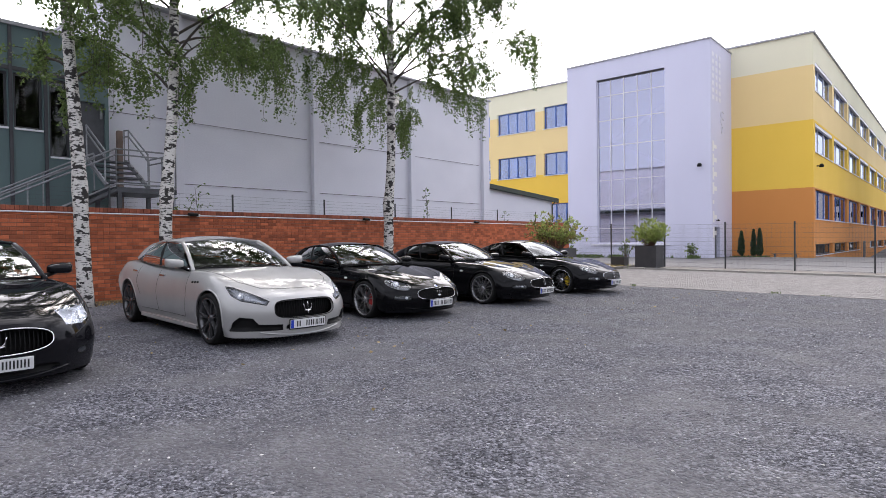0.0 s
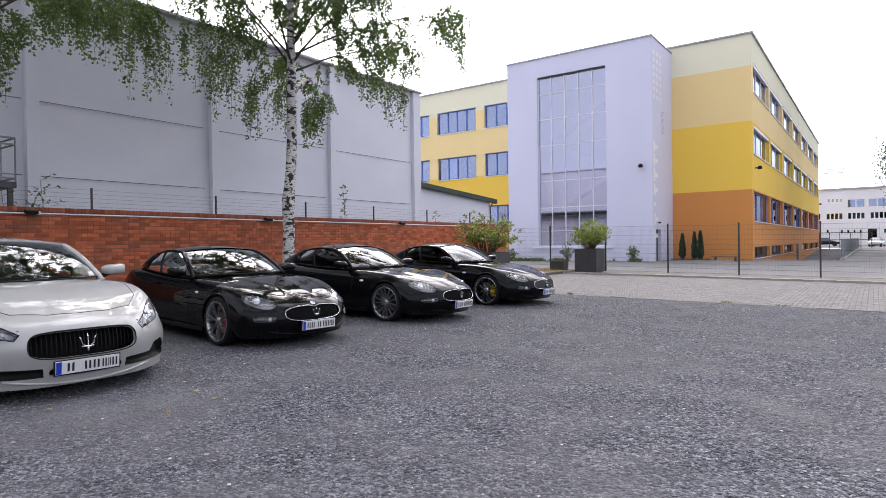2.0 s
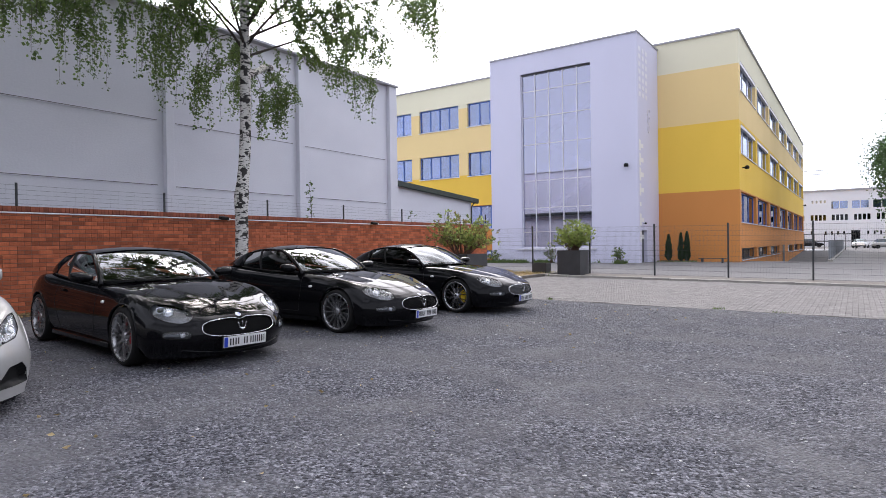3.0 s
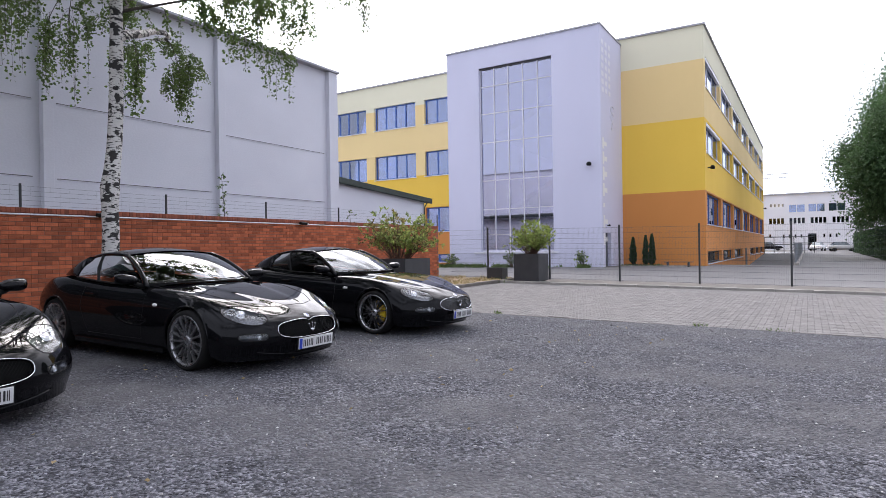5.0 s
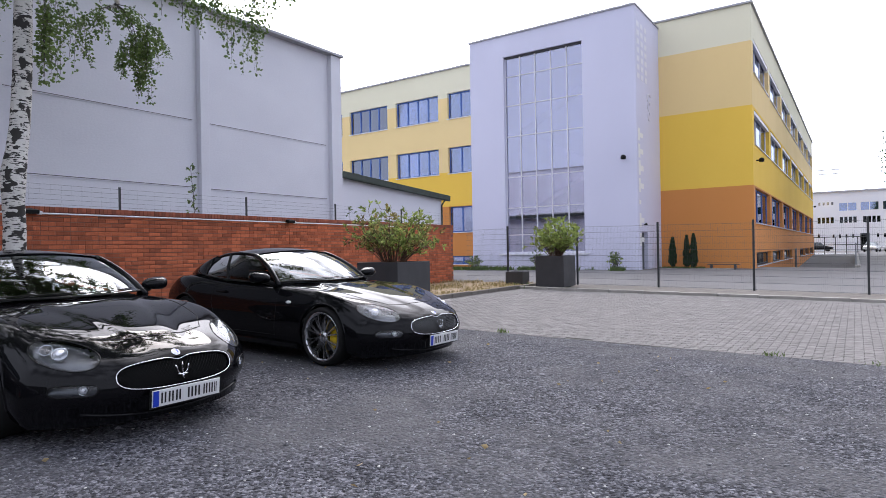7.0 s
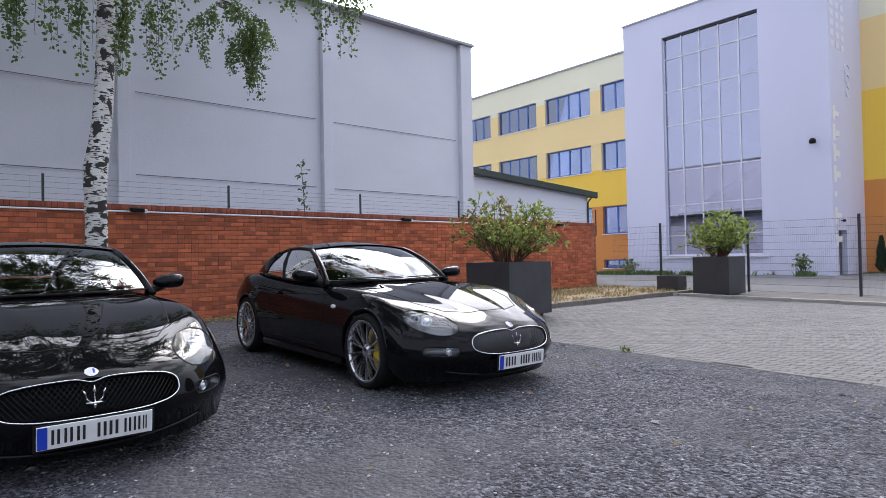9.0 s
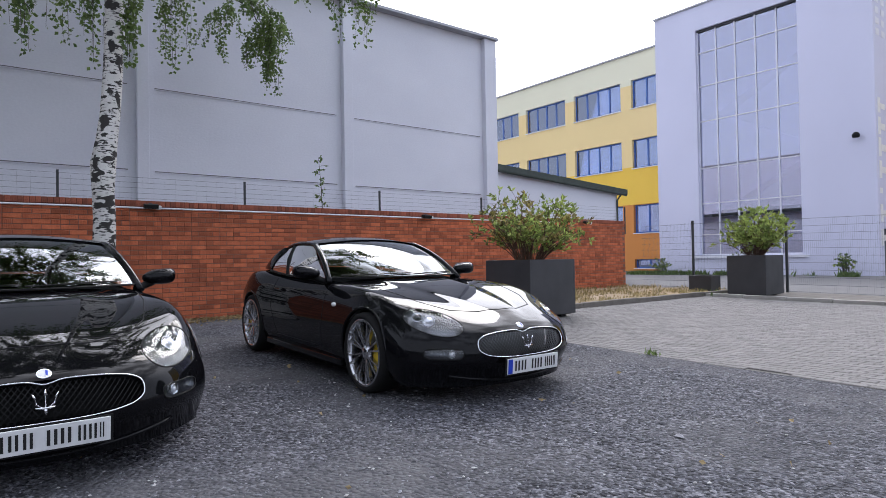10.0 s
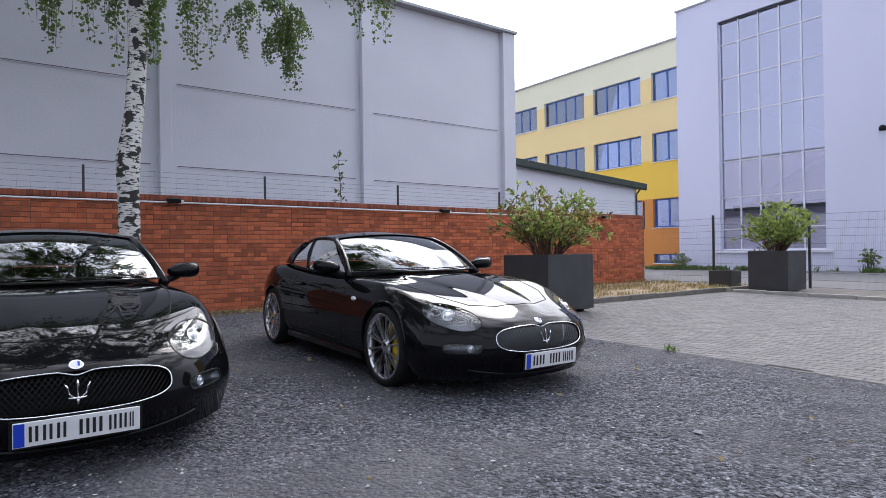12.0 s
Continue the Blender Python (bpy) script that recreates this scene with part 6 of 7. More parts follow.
def birch(x, y, seed, bend, girth, height, limbs, thin, low, tassels, label, lean=(0.76, 0.65), sparse=1.0):
    """bend: (height, shift) of the trunk; limbs: (bearing, foot height, length, rise); thin: how many upper limbs follow;
    tassels: (x, y, lowest leaf, length, radius) of foliage that hangs clear of the crown, from the foot of the trunk."""
    rng = random.Random(seed)
    root = thing("birch_tree", Matrix.Translation(site(x, y)), label, "tree", "birches in front of the brick wall")
    shift = curve(bend)
    bm = bmesh.new()
    path, radii = [], []
    for k in range(41):
        t = k / 40
        z = height * t
        wob = Vector((noise.noise((seed, z * 0.6, 0.2)), noise.noise((seed, 5.5, z * 0.6)), 0)) * 0.04 * min(1, z)
        s = shift(min(z, bend[-1][0]))
        path.append(Vector((lean[0] * s, lean[1] * s, z - 0.1)) + wob)
        swell = 1 + 0.3 * math.exp(-z / 0.2) + 0.2 * math.exp(-((z - 2.45) / 0.2) ** 2) + 0.05 * noise.noise((z * 2.3, seed, 0))
        radii.append(max(0.012, girth * swell * (1 - t) ** 0.7))
    for ring in tube(bm, path, radii, 14):
        for v in ring:
            v.co += v.co.normalized() * 0.014 * noise.noise(v.co * 3.1)
    part("trunk", bm, M_BIRCH, root, smooth=True)
    leaves, twigs = Leaves(), bmesh.new()

    def trunk_at(z):
        k = max(0, min(39, int(z / height * 40)))
        return path[k].lerp(path[k + 1], z / height * 40 - k)
    rows = list(limbs)
    for k in range(thin):
        z0 = low + 1.6 + (height * 0.86 - low - 1.6) * (k + rng.random() * 0.7) / thin
        rows.append((k * 137.5 + rng.uniform(-25, 25), z0, (height - z0) * 0.34 + rng.uniform(0.6, 1.5), rng.uniform(0.6, 1.1)))
    for k in range(14):  # the high crown
        z0 = 8.4 + (height - 9.6) * (k + rng.random()) / 14
        rows.append((k * 137.5 + rng.uniform(-30, 30), z0, 1.4 + (height - z0) * 0.42 + rng.uniform(0, 0.6), rng.uniform(0.35, 0.8)))
    made = []
    for k, (bearing, z0, far, rise) in enumerate(rows):
        pts, rr = [], []
        for j in range(13):
            t = j / 12
            b = math.radians(bearing) + 0.4 * noise.noise((seed * 3.1, k * 1.7, t * 2))
            up = rise * far * (1.25 * t - 0.35 * t * t)
            pts.append(trunk_at(z0) + Vector((far * t * math.cos(b), far * t * math.sin(b), up + 0.1 * noise.noise((k, t * 3, seed)))))
            stout = girth * 0.8 * (1 - t) ** 0.6 if far > 4 and not k else girth * 0.28 * (1 - t) ** 0.9
            rr.append(max(0.006, stout * (1 - 0.6 * z0 / height)))
        lb = bmesh.new()
        tube(lb, pts, rr, 7)
        part("limb", lb, M_BIRCH if far > 4 and not k else M_BARK_DARK, root, smooth=True)
        made.append(pts)
        bare = 0.75 if far > 4 and not k else 0.22
        count = int((4 + far * 2.6) * (1 - bare) / 0.72 * sparse)
        for side in range(count):
            t = bare + (1 - bare) * (side + rng.random()) / count
            j = min(11, int(t * 12))
            p = pts[j].lerp(pts[j + 1], min(1.0, t * 12 - j))
            a = math.radians(bearing) + rng.choice((-1, 1)) * rng.uniform(0.2, 1.7)
            d = Vector((math.cos(a), math.sin(a), rng.uniform(0.1, 0.7)))
            spray = [p]
            reach = rng.uniform(0.5, 1.35)
            for q in range(10):
                d = d + Vector((rng.uniform(-0.2, 0.2), rng.uniform(-0.2, 0.2), -0.17))
                spray.append(spray[-1] + d.normalized() * reach / 10)
            tube(twigs, spray[::2], [0.009, 0.007, 0.006, 0.005, 0.004, 0.004], 4, caps=False)
            floor_z = low + abs(rng.gauss(0, 0.75)) + 0.5 * noise.noise((p.x * 0.5, p.y * 0.5, seed))
            long = rng.uniform(0.3, 1.25) * (1.25 if rng.random() < 0.25 else 0.8)
            for h in range(rng.randint(5, 9)):
                u = rng.randint(3, 10)
                line = [spray[u] + Vector((rng.uniform(-0.05, 0.05), rng.uniform(-0.05, 0.05), 0))]
                e = Vector((rng.uniform(-0.7, 0.7), rng.uniform(-0.7, 0.7), rng.uniform(-0.5, 0.2)))
                for q in range(int(long * rng.uniform(0.5, 1.15) / 0.06)):
                    e = e * 0.86 + Vector((rng.uniform(-0.17, 0.17), rng.uniform(-0.17, 0.17), rng.uniform(-0.22, -0.04)))
                    line.append(line[-1] + e.normalized() * 0.06)
                    if line[-1].z < floor_z:
                        break
                if len(line) > 4:
                    tube(twigs, line[::4] + [line[-1]], 0.003, 3, caps=False)
                for q in line:
                    for _ in range(rng.choice((3, 4, 4, 5))):
                        way = Vector((rng.uniform(-1, 1), rng.uniform(-1, 1), rng.uniform(-1.2, 0.3)))
                        leaves.add(q + way * 0.025, way, rng.uniform(0.045, 0.078), rng, 0.8)
            for q in spray[2:]:
                for _ in range(4):
                    way = Vector((rng.uniform(-1, 1), rng.uniform(-1, 1), rng.uniform(-1.0, 0.5)))
                    leaves.add(q + way * 0.04, way, rng.uniform(0.045, 0.078), rng, 0.8)
    for x1, y1, z1, tall, wide in tassels:
        top = Vector((x1, y1, z1 + tall))
        start = min((q for line in made for q in line), key=lambda q: (q - top - Vector((0, 0, 0.5))).length)
        knee = start.lerp(top, 0.6) + Vector((0, 0, 0.35))
        arch = arc3(start, knee, top)
        tube(twigs, [arch(k / 8) for k in range(9)], [0.012 - 0.001 * k for k in range(9)], 5, caps=False)
        for h in range(int(6 + wide * 22)):
            a, r = rng.uniform(0, 6.283), wide * math.sqrt(rng.random())
            q = arch(rng.uniform(0.7, 1.0))
            goal = Vector((x1 + r * math.cos(a), y1 + r * math.sin(a), z1 + (0 if h == 0 else tall * rng.uniform(0.0, 0.75) ** 1.0)))
            bow = arc3(q, Vector((goal.x, goal.y, max(goal.z, q.z - 0.25 * tall))), goal)
            line = [bow(k / 16) + Vector((rng.uniform(-1, 1), rng.uniform(-1, 1), 0)) * 0.012 for k in range(17)]
            tube(twigs, line[::4], 0.003, 3, caps=False)
            for q in line[6:]:
                for _ in range(rng.choice((2, 4, 5, 7))):
                    way = Vector((rng.uniform(-1, 1), rng.uniform(-1, 1), rng.uniform(-1.2, 0.6)))
                    leaves.add(q + way * 0.055, way, rng.uniform(0.045, 0.078), rng, 0.8)
    tagged(part("twig_work", twigs, M_BARK_DARK, root), kind="stuff")
    leaves.done("crown", M_LEAF, root, "loose hanging green birch foliage")
    return root


birch(-14.9, 4.95, 3, [(0, -0.02), (1.8, -0.04), (4.1, -0.18), (6.4, -0.32), (9, -0.5)], 0.15, 14.5,
      [(215, 4.9, 1.3, 0.5), (130, 4.7, 1.1, 0.6), (20, 5.8, 2.0, 0.9), (250, 6.2, 1.8, 0.9)], 4, 5.4,
      ((-0.75, -0.55, 4.7, 0.6, 0.2), (0.3, 0.25, 4.5, 0.8, 0.22), (-0.3, -0.2, 3.55, 0.7, 0.12)), "tall white birch with hanging twigs beside the brick wall")
birch(-13.95, 6.3, 11, [(0, -0.02), (1.5, -0.02), (3.8, 0.14), (5.3, 0.22), (9, 0.3)], 0.138, 14.0,
      [(200, 4.5, 2.1, 0.75), (235, 5.2, 2.6, 0.8), (30, 5.2, 2.7, 0.75), (55, 5.7, 3.0, 0.6), (300, 5.2, 1.8, 0.8), (120, 5.0, 1.8, 0.8), (215, 6.2, 2.4, 0.7), (20, 6.3, 2.2, 1.0), (110, 5.5, 3.7, 0.4)], 8, 4.5,
      ((0.3, 0.25, 3.55, 1.1, 0.25), (-0.95, -0.75, 4.05, 1.1, 0.4), (-0.5, -0.2, 3.85, 1.3, 0.35), (1.2, 1.05, 4.5, 1.0, 0.4), (1.7, 1.4, 4.1, 1.2, 0.35), (-0.6, 0.6, 4.2, 1.0, 0.4), (0.5, -0.4, 4.6, 1.0, 0.35),
       (-1.32, 3.44, 4.55, 1.3, 0.28), (-1.14, 3.86, 4.57, 1.4, 0.24), (-1.28, 2.6, 5.05, 1.0, 0.4), (-1.2, 1.9, 5.25, 0.9, 0.42), (-1.2, 3.1, 5.4, 0.8, 0.45)),
      "slim white birch with dense hanging foliage", sparse=0.62)
birch(-13.75, 13.0, 23, [(0, 0.04), (1.6, 0.06), (2.5, 0.06), (3.0, 0.14), (3.6, 0.18), (4.6, 0.2), (5.5, 0.22), (9, 0.2)], 0.152, 14.0,
      [(128, 5.15, 4.2, 0.36), (35, 5.8, 3.4, 0.95), (220, 5.7, 2.9, 1.15), (250, 6.0, 3.4, 0.8), (48, 6.3, 3.9, 1.0), (300, 5.8, 2.4, 0.9), (143, 5.5, 2.3, 0.6), (88, 5.6, 4.4, 0.45), (66, 6.0, 5.0, 0.5), (10, 6.2, 3.6, 0.8)], 20, 4.8,
      ((-2.75, 3.5, 4.5, 0.7, 0.24), (-2.35, 3.1, 4.75, 0.75, 0.26), (-2.55, 3.3, 5.0, 0.5, 0.4), (0.25, 3.7, 4.6, 1.2, 0.42), (0.0, 3.1, 5.1, 1.0, 0.4), (-1.75, 1.35, 4.3, 1.3, 0.3), (-1.05, -0.06, 4.05, 1.3, 0.3), (-1.4, -0.7, 4.4, 1.2, 0.4),
       (0.0, 4.6, 5.8, 0.9, 0.25), (2.0, 4.8, 6.15, 0.8, 0.2), (0.45, 0.35, 3.7, 0.8, 0.1), (-0.78, -1.32, 4.4, 1.5, 0.42), (-0.3, -0.8, 3.85, 1.1, 0.07), (-1.0, -1.7, 4.9, 1.2, 0.4), (1.7, 1.5, 4.6, 1.2, 0.4), (3.2, 2.7, 5.7, 1.0, 0.3)),
      "leaning white birch with a dark knot and drooping foliage", (0.0, 1.0))


def shrub(p, rx, h, seed, stems, per, size, mats, name="shrub", label="", category="shrub", group="", lift=0.35):
    """A bush of many forking stems, rounded, with leaves in tufts along their outer parts and gaps between."""
    rng = random.Random(seed)
    root = thing(name, Matrix.Translation(p), label, category, group)
    sb, bunches = bmesh.new(), [Leaves() for _ in mats]
    for k in range(stems):
        a = rng.uniform(0, 6.283)
        polar = math.acos(1 - rng.random() * 1.12)
        far = rng.uniform(0.72, 1.05)
        tip = Vector((math.cos(a) * math.sin(polar) * rx * far, math.sin(a) * math.sin(polar) * rx * far, h * (lift + (1 - lift) * math.cos(polar) * far)))
        base = Vector((math.cos(a) * rx * 0.17, math.sin(a) * rx * 0.17, -0.05))
        mid = base.lerp(tip, 0.45) + Vector((rng.uniform(-0.07, 0.07), rng.uniform(-0.07, 0.07), h * 0.1))
        line = [arc3(base, mid, tip)(t / 8) for t in range(9)]
        tube(sb, line, [0.011 * (1 - 0.09 * q) for q in range(9)], 5)
        L = bunches[0 if rng.random() < 0.68 else -1]
        for tuft in range(max(2, per // 9)):
            t = min(1.0, rng.uniform(0.34, 1.1))
            i = min(7, int(t * 8))
            c = line[i].lerp(line[i + 1], t * 8 - i)
            out = Vector((rng.uniform(-1, 1), rng.uniform(-1, 1), rng.uniform(-0.3, 1.0))).normalized()
            end = c + out * rng.uniform(0.06, 0.26) * rx
            if tuft % 2:
                tube(sb, [c, end], 0.004, 3, caps=False)
            for q in range(9):
                way = out + Vector((rng.uniform(-1, 1), rng.uniform(-1, 1), rng.uniform(-0.7, 0.9)))
                L.add(c.lerp(end, rng.uniform(0.4, 1.1)), way, size * rng.uniform(0.7, 1.25), rng, 0.45)
    part("stem_work", sb, M_STEM if h > 1.1 and category == "shrub" else M_BARK_DARK, root)
    for L, mm in zip(bunches, mats):
        if L.v:
            L.done("foliage", mm, root)
    return root


def planter(x, y, wx, wy, h, label, feet=True, turn=0):
    """A thick-walled square tub; its near corner stands at x, y of the site plan."""
    p = site(x, y)
    root = thing("planter_box", Matrix.Translation(p) @ pose(0, 0, 0, 0, 0, turn), label, "planter", "planters on the paving")
    f = 0.07 if feet else 0.0
    bm = bmesh.new()
    t = 0.04
    box(bm, -wx, 0, 0, t, f, h, 0.006)
    box(bm, -wx, 0, wy - t, wy, f, h, 0.006)
    box(bm, -wx, -wx + t, t, wy - t, f, h, 0.004)
    box(bm, -t, 0, t, wy - t, f, h, 0.004)
    part("wall", bm, M_PLANTER, root)
    solid("earth", (-wx + t, -t, t, wy - t, f, h - 0.08), M_SOIL, root)
    if feet:
        solid("plinth", (-wx + 0.06, -0.06, 0.06, wy - 0.06, f - 0.015, f + 0.06), M_BLACKPLASTIC, root)
        for a in (-wx + 0.12, -0.24):
            for b in (0.1, wy - 0.24):
                solid("foot", (a, a + 0.12, b, b + 0.12, 0.0, f - 0.01), M_BLACKPLASTIC, root)
    return root, p


tub, p = planter(-11.3, 19.3, 1.08, 1.1, 1.0, "large anthracite planter tub beside the brick wall")
shrub(p + Vector((-0.54, 0.55, 0.95)), 1.02, 1.2, 5, 74, 64, 0.086, (M_LEAF_SHRUB, M_LEAF_RED), "shrub", "leafy green shrub with reddish shoots in a planter", "shrub", "shrubs in planters")
tub, p = planter(-10.94, 27.35, 0.92, 0.92, 1.0, "anthracite planter tub standing on short feet")
shrub(p + Vector((-0.46, 0.46, 0.95)), 0.82, 1.2, 8, 70, 56, 0.1, (M_LEAF_SHRUB, M_LEAF_SHRUB), "shrub", "rounded yellow-green shrub in a planter", "shrub", "shrubs in planters")
tub, p = planter(-12.8, 28.1, 0.62, 0.5, 0.46, "low anthracite trough beside the fence", False)

# saplings behind the wall and low green along the facade
def sapling(x, y, h, foot, spread, seed):
    """A thin stem with loose leaves on short side twigs above the foot height."""
    rng = random.Random(seed)
    root = thing("sapling", Matrix.Translation(site(x, y)), "young self-sown sapling behind the wall", "sapling")
    bm, L = bmesh.new(), Leaves()
    stem = arc3(Vector((0, 0, 0)), Vector((0.04, 0.03, h * 0.5)), Vector((0.0, -0.04, h)))
    tube(bm, [stem(k / 10) for k in range(11)], [0.014 - 0.001 * k for k in range(11)], 5)
    for k in range(int(18 * (h - foot) / 0.9)):
        c = stem(rng.uniform(foot / h, 1.0))
        d = Vector((rng.uniform(-1, 1), rng.uniform(-1, 1), rng.uniform(0.0, 0.7))).normalized() * rng.uniform(0.3, 1) * spread
        tube(bm, [c, c + d], 0.003, 3, caps=False)
        for q in range(4):
            L.add(c + d * rng.uniform(0.4, 1.05), d + Vector((rng.uniform(-1, 1), rng.uniform(-1, 1), rng.uniform(-1, 0.5))) * spread, rng.uniform(0.06, 0.1), rng, 0.55)
    part("stem_work", bm, M_BARK_DARK, root)
    L.done("foliage", M_LEAF, root)


for k, (x, y, h, f, r) in enumerate(((-16.5, 17.85, 3.2, 2.0, 0.16), (-16.75, 8.45, 2.75, 2.0, 0.4), (-16.8, 7.7, 2.55, 2.0, 0.3), (-16.8, 23.7, 2.5, 2.0, 0.2))):
    sapling(x, y, h, f, r, 40 + k)
for k, (x, y, r, h) in enumerate(((-14.42, 42.85, 0.5, 1.05), (-19.1, 42.8, 0.5, 1.25), (-23.75, 42.8, 0.6, 0.85))):
    shrub(site(x, y), r, h, 60 + k, 26, 34, 0.1, (M_LEAF, M_LEAF_SHRUB), "shrub", "small green bush at the foot of the facade", "shrub", "bushes along the school")


def conifer(x, y, h, seed):
    rng = random.Random(seed)
    root = thing("cypress", Matrix.Translation(site(x, y)), "narrow dark green cypress against the orange wall", "conifer", "cypresses by the school")
    bm = bmesh.new()
    tube(bm, [(0, 0, -0.1), (0, 0, h * 0.9)], [0.04, 0.01], 6)
    part("trunk", bm, M_BARK_DARK, root)
    L = Leaves()
    for k in range(2600):
        t = rng.random() ** 0.8
        a = rng.uniform(0, 6.283)
        r = 0.2 * (1 - t) ** 0.55 * min(1, 0.45 + t * 4) * math.sqrt(rng.uniform(0.2, 1)) * (1 + 0.55 * noise.noise((math.cos(a) * 1.3 + seed, math.sin(a) * 1.3, t * 6)))
        L.add(Vector((r * math.cos(a), r * math.sin(a), t * h + 0.05)), Vector((math.cos(a) * 0.4, math.sin(a) * 0.4, 1)), 0.13, rng, 0.4)
    L.done("foliage", M_LEAF_DARK, root)


for k, (x, h) in enumerate(((-12.35, 1.6), (-11.55, 1.7), (-11.15, 1.78))):
    conifer(x, 47.2, h, 70 + k)


def broad_tree(x, y, rx, z0, z1, seed, n, size, mat, name, label, clumps=60):
    """A trunk, limbs and a crown of leaf clumps with an uneven outline."""
    rng = random.Random(seed)
    root = thing(name, Matrix.Translation(site(x, y)), label, "tree", "trees beyond the fence")
    bm = bmesh.new()
    tube(bm, [(0, 0, -0.2), (0.1, 0, z0), (0.2, 0.1, z1 * 0.85)], [rx * 0.06, rx * 0.05, 0.04], 10)
    part("trunk", bm, M_BARK_DARK, root, smooth=True)
    L = Leaves()
    for c in range(clumps):
        while True:
            d = Vector((rng.uniform(-1, 1), rng.uniform(-1, 1), rng.uniform(-1, 1)))
            if d.length < 1:
                break
        d = d.normalized() * (d.length ** 0.5)
        taper = 1.0 - 0.55 * max(0, d.z + 0.15)
        centre = Vector((d.x * rx * taper, d.y * rx * taper, (z0 + z1) / 2 + d.z * (z1 - z0) / 2))
        if c % 5 == 0:
            lb = bmesh.new()
            tube(lb, [(0.1, 0, z0 + (centre.z - z0) * 0.4), centre.lerp(Vector((0, 0, centre.z)), 0.4) - Vector((0, 0, 0.5)), centre], [0.09, 0.05, 0.015], 6)
            part("limb", lb, M_BARK_DARK, root)
        rc = rng.uniform(0.16, 0.27) * rx
        for k in range(n // clumps):
            e = Vector((rng.gauss(0, 0.42), rng.gauss(0, 0.42), rng.gauss(-0.25, 0.6))) * rc
            L.add(centre + e, Vector((rng.uniform(-1, 1), rng.uniform(-1, 1), rng.uniform(-1.4, 0.4))), size * rng.uniform(0.7, 1.3), rng)
    L.done("crown", mat, root)
    return root


broad_tree(7.0, 72, 6.5, 0.9, 18.0, 31, 170000, 0.2, M_LEAF_FAR, "street_tree", "large dark green deciduous tree beyond the fence", 170)
broad_tree(11.5, 95, 6.5, 2.5, 17, 33, 16000, 0.34, M_LEAF_FAR, "street_tree", "dense dark green tree in the street row", 60)


# ---- distance ----
UNIT = 0.925
far_block = thing("white_office", None, "white flat-roofed building with rows of small windows", "building")
WBY = 150.0
wins = []
for x0, n, w, gap, z0, z1 in ((-9.2, 4, 0.35, 0.72, 9.0, 9.6), (-13.2, 4, 0.52, 0.73, 5.43, 6.6), (-9.38, 4, 0.52, 0.73, 5.43, 6.6), (-5.68, 4, 0.52, 0.73, 5.43, 6.6), (-1.95, 4, 0.52, 0.73, 5.43, 6.6), (1.8, 4, 0.52, 0.73, 5.43, 6.6), (-5.74, 2, 1.32, 1.45, 7.8, 9.3), (-2.28, 2, 1.32, 1.45, 7.8, 9.3), (1.2, 2, 1.32, 1.45, 7.8, 9.3), (-9.4, 1, 0.35, 1.0, 2.6, 3.3), (-6.9, 4, 0.3, 1.05, 2.5, 3.2), (0.2, 3, 0.3, 1.05, 2.5, 3.2)):
    wins += [(x0 + k * gap, x0 + k * gap + w, z0, z1) for k in range(n)]
wins.append((-2.43, -0.96, 0.0, 3.33))
M_FARWALL = surface("white_render", (0.78, 0.78, 0.82), (0.7, 0.7, 0.74), 0.2, 0.9)
wall_sheet("wall", "y", WBY, 0.4, -22, 26, 0, 11.4, wins, M_FARWALL, far_block)
solid("inner_core", (-21, 25, WBY + 0.8, WBY + 10, 0, 11.2), M_ROOM, far_block)
solid("roof", (-22.2, 26.2, WBY - 0.3, WBY + 12, 11.4, 11.7), M_COPING, far_block)
for a, b, z0, z1 in wins:
    solid("window", (a, b, WBY + 0.25, WBY + 0.3, z0, z1), M_DARKPANE if z1 < 7 else M_PANE, far_block)

hedge = thing("hedge", None, "dark clipped hedge below the street trees", "hedge")
UNIT = 1.0
L = Leaves()
rng = random.Random(77)
for k in range(34000):
    y = rng.uniform(60, 108)
    x = 3.0 + 0.009 * (y - 62) + rng.choice((rng.uniform(-0.15, 0.2), rng.uniform(-0.15, 0.2), rng.uniform(0, 2.0)))
    z = rng.uniform(0, 2.55) if x < 3.8 else 2.55 + rng.uniform(-0.2, 0.15)
    L.add(Vector((x, y, z - 0.12)), Vector((rng.uniform(-1, 1), rng.uniform(-1, 1), rng.uniform(-0.5, 1))), rng.uniform(0.2, 0.34), rng)
L.done("foliage", M_LEAF_DARK, hedge)
bm = bmesh.new()
box(bm, 3.5, 6.0, 60.2, 107.8, -0.2, 2.4)
part("shaded_core", bm, M_SOIL, hedge)


